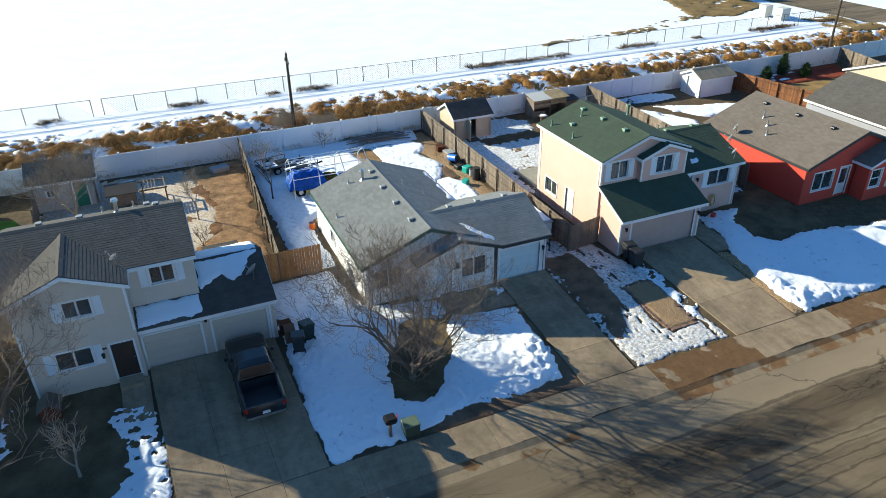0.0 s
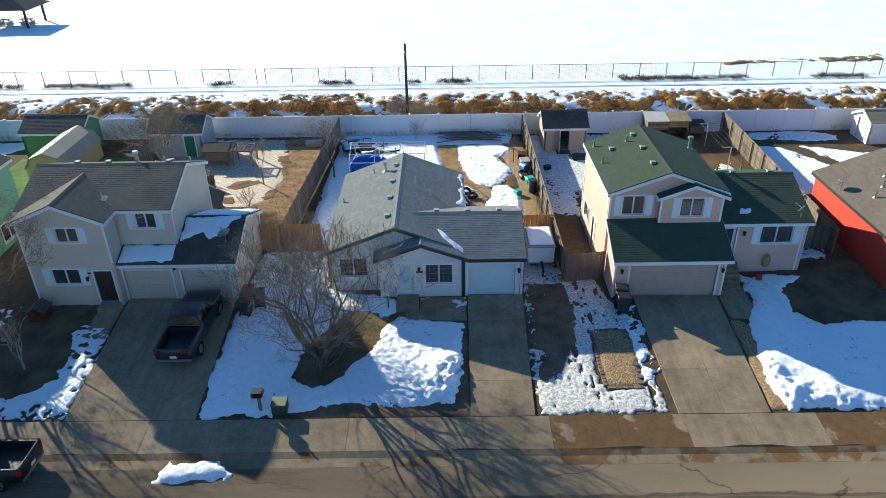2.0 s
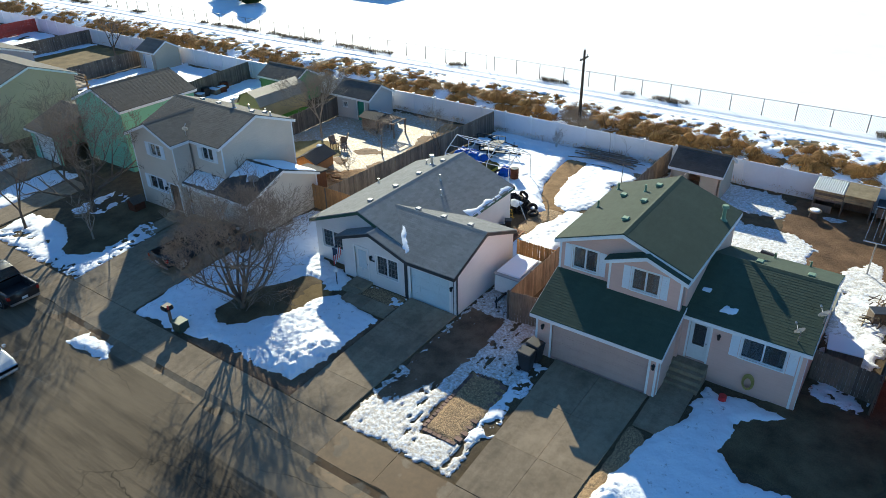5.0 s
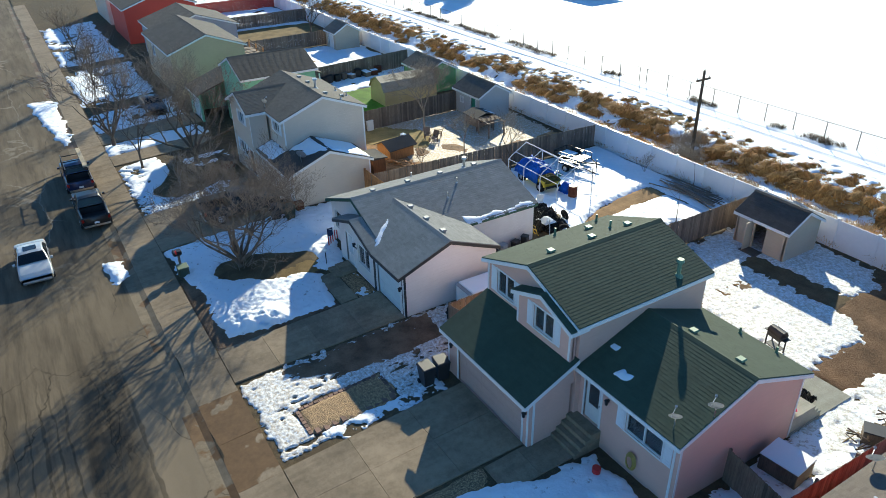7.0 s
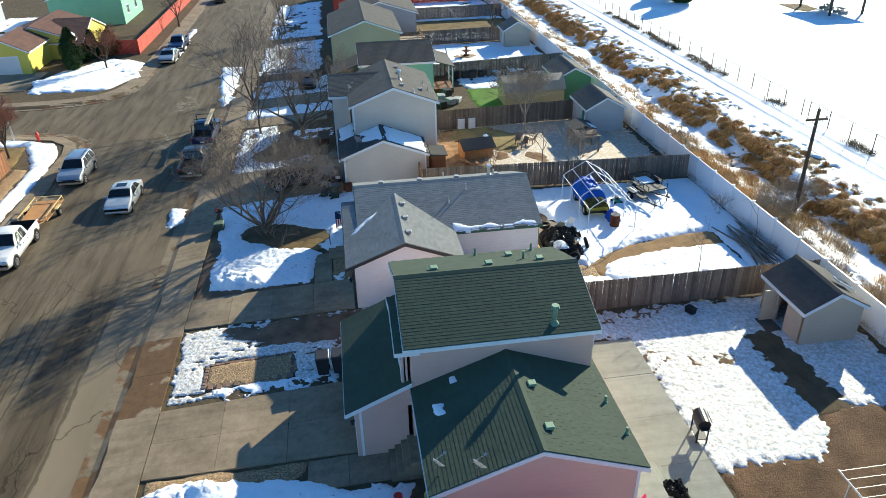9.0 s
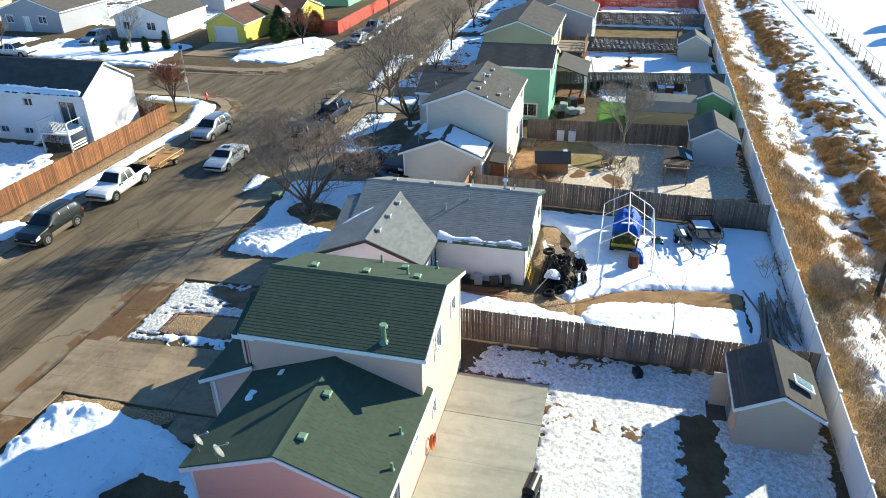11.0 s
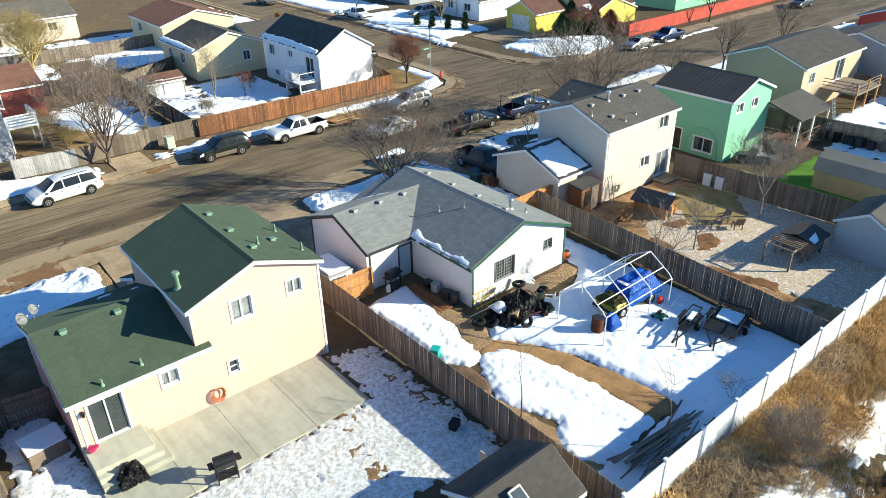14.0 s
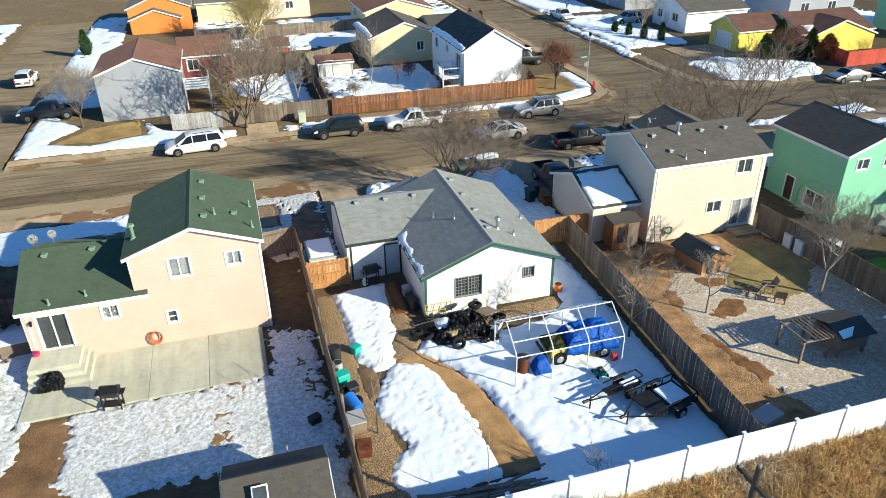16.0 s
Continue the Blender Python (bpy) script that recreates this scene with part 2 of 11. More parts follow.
def wood_boards(name, colour, vary=0.35):
    """Weathered boards: grain runs upward, each board a tone of its own."""
    m, t, p = nodes_of(name)
    o = t.nodes.new("ShaderNodeObjectInfo")
    g = t.nodes.new("ShaderNodeNewGeometry")
    s = add(t, "ShaderNodeMath")
    s.operation = "ADD"
    t.links.new(o.outputs["Random"], s.inputs[0])
    t.links.new(g.outputs["Random Per Island"], s.inputs[1])
    fr = add(t, "ShaderNodeMath")
    fr.operation = "FRACT"
    t.links.new(s.outputs[0], fr.inputs[0])
    c = ramp(t, fr.outputs[0], [(0.0, shade(colour, 1 - vary)), (1.0, shade(colour, 1 + vary))])
    b = rough_noise(t, place(t, (14, 14, 1.2)), 2.0, 6)
    a = rough_noise(t, place(t), 0.9, 4)
    c = blend(t, 1.0, c, ramp(t, b, [(0.3, (0.6, 0.6, 0.6)), (0.7, (1.1, 1.1, 1.1))]), "MULTIPLY")
    c = blend(t, 1.0, c, ramp(t, a, [(0.3, (0.75, 0.75, 0.78)), (0.7, (1.1, 1.1, 1.1))]), "MULTIPLY")
    t.links.new(c, p.inputs["Base Color"])
    p.inputs["Roughness"].default_value = 0.85
    relief(t, p, b, 0.4, 0.008)
    return m


def glass_surface(name="window_glass", colour=(0.3, 0.34, 0.36), clear=0.85):
    m, t, p = nodes_of(name)
    p.inputs["Base Color"].default_value = (*colour, 1)
    p.inputs["Roughness"].default_value = 0.03
    p.inputs["Transmission Weight"].default_value = clear
    p.inputs["IOR"].default_value = 1.45
    return m


M_GROUND, M_ASPHALT = ground_surface(), asphalt_surface()
M_CONCRETE = concrete_surface("concrete", (0.33, 0.252, 0.17))
M_GUTTER = concrete_surface("dirty_gutter_concrete", (0.25, 0.195, 0.132), 0.35)
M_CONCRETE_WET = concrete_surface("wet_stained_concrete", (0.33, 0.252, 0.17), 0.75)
M_PATIO = concrete_surface("pale_concrete", (0.43, 0.425, 0.35), blotch=0.4)
M_SNOW = snow_surface("snow")
M_SNOW_THIN = snow_surface("thin_melting_snow", 0.98, 0.8, 9.0, (0.46, 0.35, 0.24), 0.9)
M_SNOW_GRASSY = snow_surface("thin_snow_with_grass_tips", 0.8, 1.0, 7.0, (0.42, 0.39, 0.33), 0.6)
M_SNOW_TRODDEN = snow_surface("trodden_snow", 0.07, 1.0, 2.6, (0.16, 0.135, 0.11), 0.5)
M_SNOW_STREAK = snow_surface("streaked_thin_snow", 0.88, 0.6, 7.0, (0.36, 0.3, 0.235), 0.8)
M_SNOW_DIRTY = snow_surface("old_snow", 0.24, 1.0, 4.0, (0.24, 0.18, 0.12), 0.6)
M_VINYL = surface("white_vinyl", (0.8, 0.81, 0.82), 0.4, 0.05, 0.4, 6, 0.05)
M_FENCE = wood_boards("weathered_grey_brown_boards", (0.2, 0.155, 0.115))
M_FENCE_NEW = wood_boards("orange_stained_boards", (0.5, 0.24, 0.085), 0.15)
M_FENCE_RED = wood_boards("red_brown_stained_boards", (0.24, 0.095, 0.035), 0.42)
M_PALE_TIMBER = wood_boards("pale_sawn_timber", (0.55, 0.44, 0.29), 0.12)
M_FENCE_PAINT = wood_boards("red_painted_boards", (0.55, 0.08, 0.05), 0.1)
M_TRIM = surface("white_trim_paint", (0.8, 0.8, 0.79), 0.5, 0.06, 0.7, 9, 0.08)
M_TRIM_DARK = surface("dark_trim_paint", (0.03, 0.035, 0.04), 0.5, 0.1, 0.7, 9, 0.08)
M_TRIM_GREEN = surface("dark_green_trim_paint", (0.025, 0.09, 0.06), 0.5, 0.1, 0.7, 9, 0.08)
M_GLASS = glass_surface()
M_GLASS_CLEAR = glass_surface("clear_window_glass", (0.85, 0.87, 0.88))
M_METAL = surface("galvanised_metal", (0.5, 0.51, 0.52), 0.4, 0.15, 2, 20, 0.1, 0.9)
M_DARKMETAL = surface("black_metal", (0.03, 0.03, 0.032), 0.45, 0.2, 2, 20, 0.1, 0.5)
M_BARK = surface("bark", (0.15, 0.115, 0.09), 0.95, 0.35, 2, 25, 0.8)
M_TWIG = surface("twig_bark", (0.27, 0.205, 0.155), 0.9, 0.3, 2, 25, 0.3)
M_RUBBER = surface("black_rubber", (0.018, 0.018, 0.019), 0.8, 0.2, 2, 20, 0.2)
M_PLASTIC_BLACK = surface("black_plastic", (0.028, 0.028, 0.03), 0.45, 0.2, 2, 20, 0.1)
M_DIRT = surface("bare_soil", (0.58, 0.34, 0.17), 0.95, 0.5, 1.3, 14, 0.9, depth=0.07)
M_MULCH = surface("wood_mulch", (0.26, 0.165, 0.105), 0.95, 0.45, 0.9, 16, 0.9, depth=0.06)
M_TAN_PLY = surface("tan_plywood", (0.42, 0.32, 0.18), 0.85, 0.25, 2, 14, 0.3)
M_STRAW = surface("dry_ochre_grass", (0.36, 0.23, 0.1), 0.95, 0.55, 1.1, 16, 0.9, depth=0.08)
M_POLE = surface("utility_pole_wood", (0.1, 0.075, 0.055), 0.9, 0.25, 1, 18, 0.5, stretch=(4, 4, 0.5))


# ---- mesh helpers ----
ORIGIN = {}


def thing(name, at, label, category, group="", kind=""):
    ob = new(name)
    ob.location = at
    ORIGIN[ob] = Vector(at)
    return tagged(ob, label, category, group, kind)


def part(name, bm, material, parent, label="", smooth=False):
    """Links a bmesh, given in world coordinates, as one mesh under a thing or a part."""
    base = ORIGIN.get(parent, Vector((0, 0, 0))) if parent else Vector((0, 0, 0))
    bmesh.ops.transform(bm, matrix=Matrix.Translation(-base), verts=bm.verts)
    me = bpy.data.meshes.new(name)
    bm.to_mesh(me)
    bm.free()
    if smooth:
        me.polygons.foreach_set("use_smooth", [True] * len(me.polygons))
    me.materials.append(material)
    ob = new(name, me)
    if parent:
        ob.parent = parent
    ORIGIN[ob] = base
    if label:
        ob["label"] = label
    return ob


def raw(name, verts, faces, material, parent=None, label="", smooth=False):
    me = bpy.data.meshes.new(name)
    base = ORIGIN.get(parent, Vector((0, 0, 0))) if parent else Vector((0, 0, 0))
    if len(verts):
        v = np.asarray(verts, float) - np.array(base)
        me.from_pydata([tuple(q) for q in v], [], faces)
    if smooth:
        me.polygons.foreach_set("use_smooth", [True] * len(me.polygons))
    me.materials.append(material)
    ob = new(name, me)
    if parent:
        ob.parent = parent
    ORIGIN[ob] = base
    if label:
        ob["label"] = label
    return ob


def box(x0, x1, y0, y1, z0, z1, bm=None):
    bm = bm or bmesh.new()
    v = [bm.verts.new(p) for p in ((x0, y0, z0), (x1, y0, z0), (x1, y1, z0), (x0, y1, z0), (x0, y0, z1), (x1, y0, z1), (x1, y1, z1), (x0, y1, z1))]
    for f in ((3, 2, 1, 0), (4, 5, 6, 7), (0, 1, 5, 4), (1, 2, 6, 5), (2, 3, 7, 6), (3, 0, 4, 7)):
        bm.faces.new([v[i] for i in f])
    return bm


def hexa(pts, bm=None):
    """A solid from four lower and four upper corners, in the same order round."""
    bm = bm or bmesh.new()
    v = [bm.verts.new(p) for p in pts]
    for f in ((3, 2, 1, 0), (4, 5, 6, 7), (0, 1, 5, 4), (1, 2, 6, 5), (2, 3, 7, 6), (3, 0, 4, 7)):
        bm.faces.new([v[i] for i in f])
    return bm


def prism(pts, way, bm=None):
    """A polygon pushed along way."""
    bm = bm or bmesh.new()
    a = [bm.verts.new(p) for p in pts]
    b = [bm.verts.new(Vector(p) + Vector(way)) for p in pts]
    bm.faces.new(a[::-1])
    bm.faces.new(b)
    for i in range(len(a)):
        j = (i + 1) % len(a)
        bm.faces.new((a[i], a[j], b[j], b[i]))
    return bm


def rod(p, q, r, r2=None, sides=8, bm=None):
    bm = bm or bmesh.new()
    p, q = Vector(p), Vector(q)
    r2 = r if r2 is None else r2
    d = (q - p).normalized()
    u = d.orthogonal().normalized()
    w = d.cross(u)
    rings = []
    for c, k in ((p, r), (q, r2)):
        rings.append([bm.verts.new(c + (u * math.cos(a) + w * math.sin(a)) * k) for a in [2 * math.pi * i / sides for i in range(sides)]])
    for i in range(sides):
        j = (i + 1) % sides
        bm.faces.new((rings[0][i], rings[0][j], rings[1][j], rings[1][i]))
    bm.faces.new(rings[0][::-1])
    bm.faces.new(rings[1])
    return bm


def bevelled(bm, width=0.02, segments=1):
    bmesh.ops.bevel(bm, geom=bm.edges[:], offset=width, segments=segments, affect="EDGES", clamp_overlap=True)
    return bm


# ---- value noise and terrain ----
def lattice(ix, iy, seed):
    h = (ix.astype(np.int64) * 374761393 + iy.astype(np.int64) * 668265263 + seed * 974634777) & 0x7FFFFFFF
    h = ((h ^ (h >> 13)) * 1274126177) & 0x7FFFFFFF
    return ((h ^ (h >> 16)) & 0xFFFF) / 65535.0


def vnoise(x, y, seed=0):
    x, y = np.asarray(x, float), np.asarray(y, float)
    ix, iy = np.floor(x), np.floor(y)
    fx, fy = x - ix, y - iy
    fx, fy = fx * fx * (3 - 2 * fx), fy * fy * (3 - 2 * fy)
    a, b = lattice(ix, iy, seed), lattice(ix + 1, iy, seed)
    c, d = lattice(ix, iy + 1, seed), lattice(ix + 1, iy + 1, seed)
    return (a + (b - a) * fx) * (1 - fy) + (c + (d - c) * fx) * fy


def fbm(x, y, seed=0, octaves=4):
    s, k, tot = 0, 1.0, 0
    for o in range(octaves):
        s = s + k * vnoise(x * 2 ** o, y * 2 ** o, seed + o * 17)
        tot += k
        k *= 0.5
    return s / tot


ROAD_Z, KERB_S, KERB_N = -0.72, 18.9, 7.6


def lot_z(x, y):
    """Height of the lots, the ditch and the field behind them."""
    x, y = np.asarray(x, float), np.asarray(y, float)
    z = np.interp(y, [-30, 9, 19, 20.8, 29.5, 55, 57.5, 59.3, 61.0, 62.6, 65, 67, 80], [-0.5, -0.56, -0.58, -0.53, 0.0, 0.0, -0.15, -0.9, -0.9, 0.0, 0.25, 0.05, 0.0])
    return z


def inside(poly, x, y):
    """Signed distance to a polygon's edge, positive inside."""
    x, y = np.asarray(x, float), np.asarray(y, float)
    d = np.full(x.shape, 1e9)
    odd = np.zeros(x.shape, bool)
    n = len(poly)
    for i in range(n):
        (ax, ay), (bx, by) = poly[i], poly[(i + 1) % n]
        ex, ey = bx - ax, by - ay
        t = np.clip(((x - ax) * ex + (y - ay) * ey) / (ex * ex + ey * ey + 1e-12), 0, 1)
        d = np.minimum(d, np.hypot(x - ax - t * ex, y - ay - t * ey))
        cross = ((ay > y) != (by > y)) & (x < (bx - ax) * (y - ay) / ((by - ay) if by != ay else 1e-12) + ax)
        odd ^= cross
    return np.where(odd, d, -d)


MAIN_ROAD = [(-300, 8.4), (-40, 8.4), (-31, 8.2), (-27.2, 7.0), (-25.0, 4.4), (-24.3, 0.5), (-24.2, -30), (-23.5, -90), (-16.5, -90), (-15.6, -30), (-15.7, 0),
             (-15.0, 3.9), (-13.6, 6.3), (-11.4, 7.4), (-9, KERB_N), (300, KERB_N), (300, KERB_S), (-300, KERB_S)]
EAST_ROAD = [(43.5, KERB_N + 1), (43.5, -60), (52.5, -60), (52.5, KERB_N + 1)]


def sheet(name, xs, ys, z, material, parent=None, keep=None, smooth=True):
    X, Y = np.meshgrid(xs, ys)
    Z = z(X, Y)
    nx, ny = len(xs), len(ys)
    idx = np.arange(nx * ny).reshape(ny, nx)
    f = np.stack([idx[:-1, :-1], idx[:-1, 1:], idx[1:, 1:], idx[1:, :-1]], -1).reshape(-1, 4)
    if keep is not None:
        k = keep(X, Y, Z).reshape(-1)
        f = f[k[f].any(1)]
    used = np.unique(f)
    remap = np.full(nx * ny, -1)
    remap[used] = np.arange(len(used))
    v = np.stack([X, Y, Z], -1).reshape(-1, 3)[used]
    return raw(name, v, remap[f].tolist(), material, parent, smooth=smooth)


def ground_height(x, y):
    road = np.maximum(inside(MAIN_ROAD, x, y), inside(EAST_ROAD, x, y))
    z = lot_z(x, y) - 0.03 + 0.05 * (fbm(x * 0.5, y * 0.5, 3) - 0.5)
    return np.where(road > 0.1, ROAD_Z - 0.25, z)


gx = np.unique(np.round(np.concatenate([np.linspace(-600, -110, 12), np.linspace(-110, -50, 31), np.arange(-50, 60.1, 0.6), np.linspace(60, 110, 21), np.linspace(110, 600, 12)]), 3))
gy = np.unique(np.round(np.concatenate([np.linspace(-500, -110, 10), np.linspace(-110, -50, 25), np.arange(-50, 7.3, 0.6), [KERB_N - 0.05, KERB_N + 0.25, KERB_S - 0.3, KERB_S], np.arange(9, 18.5, 2), np.arange(19.2, 67, 0.6), np.linspace(67, 110, 15), np.linspace(110, 600, 12)]), 3))
tagged(sheet("ground", gx, gy, ground_height, M_GROUND), "dry winter lawn and bare soil between the houses", "ground", kind="structure")


def road_mesh():
    xs = np.arange(-110, 110.1, 1.0)
    ys = np.concatenate([[KERB_N - 0.1, 8.2], np.arange(9.0, 18.6, 0.9), [KERB_S]])
    return sheet("road", xs, ys, lambda x, y: ROAD_Z + 0.008 + 0.07 * np.clip(1 - ((y - 13.2) / 5.2) ** 2, 0, 1) + 0.012 * fbm(x, y, 9), M_ASPHALT)


road = tagged(road_mesh(), "worn grey-brown cracked asphalt residential street", "road", kind="structure")
bm = bmesh.new()
vs = [bm.verts.new((x, y, ROAD_Z - 0.008)) for x, y in MAIN_ROAD[1:15]]
bm.faces.new(vs)
bmesh.ops.triangulate(bm, faces=bm.faces[:])
tagged(part("road_side_street", bm, M_ASPHALT, None), "cracked asphalt side street with a corner", "road", kind="structure")
bm = bmesh.new()
bm.faces.new([bm.verts.new((x, y, ROAD_Z - 0.016)) for x, y in EAST_ROAD])
tagged(part("road_cross_street", bm, M_ASPHALT, None), "cracked asphalt cross street", "road", kind="structure")


# ---- snow ----
def snow(name, poly, label, thick=0.1, rag=0.5, step=0.16, seed=1, material=None, patchy=0.0, scale=1.0, mounds=(), lift=0.0, bumps=0.35, trails=(), lumps=2.1, stretch=(1.0, 1.0), holes=()):
    """Snow lying on the ground: an uneven slab with a ragged edge; patchy melts holes into it; mounds are (x, y, radius, height); trails are trodden lines (x0, y0, x1, y1)."""
    px_, py_ = [q[0] for q in poly], [q[1] for q in poly]
    xs = np.arange(min(px_) - 0.6, max(px_) + 0.6, step)
    ys = np.arange(min(py_) - 0.6, max(py_) + 0.6, step)
    rnd = random.Random(seed)
    prints = []
    for x0, y0, x1, y1 in trails:
        n = int(math.dist((x0, y0), (x1, y1)) / 0.36)
        ux, uy = (x1 - x0) / max(n, 1), (y1 - y0) / max(n, 1)
        for i in range(n):
            w = 0.14 * (1 if i % 2 else -1) + rnd.uniform(-0.16, 0.16)
            prints.append((x0 + ux * i - uy / 0.36 * w + rnd.uniform(-0.14, 0.14), y0 + uy * i + ux / 0.36 * w + rnd.uniform(-0.14, 0.14), rnd.uniform(0.09, 0.15)))

    def depth(x, y):
        ragged = fbm(x * 0.9 * scale, y * 0.9 * scale, seed, 5) - 0.52 + 0.45 * (fbm(x * 4.3, y * 4.3, seed + 91, 4) - 0.5)
        s = inside(poly, x, y) + rag * ragged * 2
        h = thick * np.clip(s / 0.35, -3, 1)
        h = h + np.where(s > 0, bumps * thick * (fbm(x * lumps, y * lumps, seed + 5, 4) - 0.5) * 2.2 * np.clip(s / 0.3, 0, 1), 0)
        if patchy:
            sx, sy = x * scale * stretch[0], y * scale * stretch[1]
            n = 0.58 * fbm(sx * 1.3, sy * 1.3, seed + 31, 5) + 0.42 * fbm(sx * 0.33, sy * 0.33, seed + 57, 4) + 0.32 * (fbm(x * 5.1, y * 5.1, seed + 58, 5) - 0.5)
            h = np.minimum(h, (n - patchy) * thick * 9)
        for hx, hy, hr in holes:
            h = np.minimum(h, thick * (np.hypot(x - hx, y - hy) / hr - 1 + 3.2 * (fbm(x * 3.4, y * 3.4, seed + 63, 5) - 0.5)))
        for mx, my, mr, mh in mounds:
            h = h + np.where(h > 0, mh * np.exp(-((x - mx) ** 2 + (y - my) ** 2) / mr ** 2) * (0.1 + 1.5 * fbm(x * 4.6, y * 4.6, seed + 77, 5)), 0)
        for fx, fy, fr in prints:
            h = h - np.where(h > 0.02, np.minimum(0.3 * thick, h * 0.6) * np.exp(-(((x - fx) ** 2 + (y - fy) ** 2) / fr ** 2) ** 2), 0)
        return h

    low = max(thick, 0.05)

    def z(x, y):
        d = depth(x, y)
        return lot_z(x, y) + lift + 0.012 + np.where(d > 0, d, np.maximum(d * 0.16 / low * 3, -0.3))

    ob = sheet(name, xs, ys, z, material or M_SNOW, keep=lambda x, y, q: depth(x, y) > 0)
    return tagged(ob, label, "snow", kind="stuff")


field_x = np.concatenate([np.linspace(-500, -120, 8), np.arange(-110, 111, 1.2), np.linspace(120, 500, 8)])
field_y = np.concatenate([np.arange(65.6, 66.8, 0.3), np.arange(66.8, 70.0, 0.14), np.arange(70, 78, 0.45), np.arange(78, 150, 2.0), np.linspace(155, 500, 10)])


def field_z(x, y):
    sway = 0.5 * (fbm(x * 0.06, x * 0.02, 40) - 0.5)
    track = 0.11 * (np.exp(-((y - 67.4 - sway) / 0.22) ** 2) + np.exp(-((y - 69.0 - sway) / 0.22) ** 2)) + 0.05 * np.exp(-((y - 68.5 - 2 * sway) / 0.2) ** 2)
    return lot_z(x, y) + 0.1 - track + 0.06 * (fbm(x * 0.5, y * 0.9, 12) - 0.5) - 0.3 * np.clip((66.3 + 0.8 * fbm(x * 0.4, y * 0.4, 8) - y), 0, 1)


tagged(sheet("snow_field", field_x, field_y, field_z, M_SNOW), "open snow-covered field with a wheel track along it", "snow", kind="structure")


tagged(sheet("road_beyond_field", np.array([91.8, 96, 101.5]), np.arange(40, 320, 4.0), lambda x, y: 0.22 + 0 * x, M_ASPHALT), "asphalt road beyond the field corner", "road", kind="structure")
for seed, poly, rough in ((140, [(73.5, 80.5), (79, 77.8), (89, 82), (90.5, 96), (84, 100), (78, 92)], 0.3), (141, [(46, 74.9), (64, 75.7), (64, 77.6), (46, 76.6)], 0.5), (142, [(63, 76), (75, 79.5), (75, 82), (63, 78.4)], 0.5), (143, [(84, 63.5), (91.5, 63.5), (91.5, 72.5), (86, 72.5)], 0.4)):
    tagged(snow("field_grass", poly, "dry tan grass showing through field snow", 0.1, 0.8, 0.3, seed, surface("dry_field_grass_%d" % (seed - 139), (0.3, 0.2, 0.085), 0.95, 0.4, 0.6, 12, 0.6, depth=0.05), patchy=rough, lift=0.12), "", "grass", kind="stuff")


# ---- houses: walls, roofs, openings ----
def wall(parent, p0, p1, z0, z1, material, holes=(), peak=None, name="wall", thick=0.16, label=""):
    """A wall from p0 to p1, its outer face to the right of that way. holes: (from, to, low, high) along it; peak: (along, height) of a gable."""
    p0, p1 = Vector((*p0, 0)), Vector((*p1, 0))
    length = (p1 - p0).length
    d = (p1 - p0) / length
    n = Vector((d.y, -d.x, 0))
    us = sorted({0, length, *[h[0] for h in holes], *[h[1] for h in holes]})
    zs = sorted({z0, z1, *[h[2] for h in holes], *[h[3] for h in holes]})
    bm = bmesh.new()
    for a, b in zip(us, us[1:]):
        for c, e in zip(zs, zs[1:]):
            mu, mz = (a + b) / 2, (c + e) / 2
            if any(h[0] < mu < h[1] and h[2] < mz < h[3] for h in holes):
                continue
            q = [p0 + d * a, p0 + d * b, p0 + d * b - n * thick, p0 + d * a - n * thick]
            hexa([(v.x, v.y, c) for v in q] + [(v.x, v.y, e) for v in q], bm)
    if peak:
        u, z = peak
        prism([(*p0.xy, z1), (*p1.xy, z1), (*(p0 + d * u).xy, z)], -n * thick, bm)
    bmesh.ops.remove_doubles(bm, verts=bm.verts[:], dist=0.0005)
    return part(name, bm, material, parent, label), (p0, d, n)


def at_wall(f, u, z, out=0.0):
    p0, d, n = f
    q = p0 + d * u + n * out
    return Vector((q.x, q.y, z))


def wall_box(f, u0, u1, z0, z1, out0, out1, bm=None):
    return hexa([at_wall(f, u0, z0, out1), at_wall(f, u1, z0, out1), at_wall(f, u1, z0, out0), at_wall(f, u0, z0, out0),
                 at_wall(f, u0, z1, out1), at_wall(f, u1, z1, out1), at_wall(f, u1, z1, out0), at_wall(f, u0, z1, out0)], bm)


M_CURTAIN = surface("pale_curtain", (0.75, 0.74, 0.7), 0.8, 0.15, 1.5, 10, 0.3, stretch=(6, 6, 0.3))
M_BARS = surface("grey_glazing_bars", (0.22, 0.22, 0.22), 0.5, 0.1)
M_SHUTTER = surface("white_shutter_paint", (0.78, 0.8, 0.82), 0.5, 0.06, 0.7, 9, 0.08)
M_DOOR_WHITE = surface("white_door_paint", (0.74, 0.74, 0.72), 0.45, 0.08, 0.7, 9, 0.08)
M_DOOR_DARK = surface("dark_brown_door", (0.06, 0.035, 0.025), 0.5, 0.2, 0.7, 9, 0.15)
M_LAMP = surface("porch_lamp_metal", (0.04, 0.04, 0.045), 0.4, 0.1, 2, 12, 0.05, 0.6)


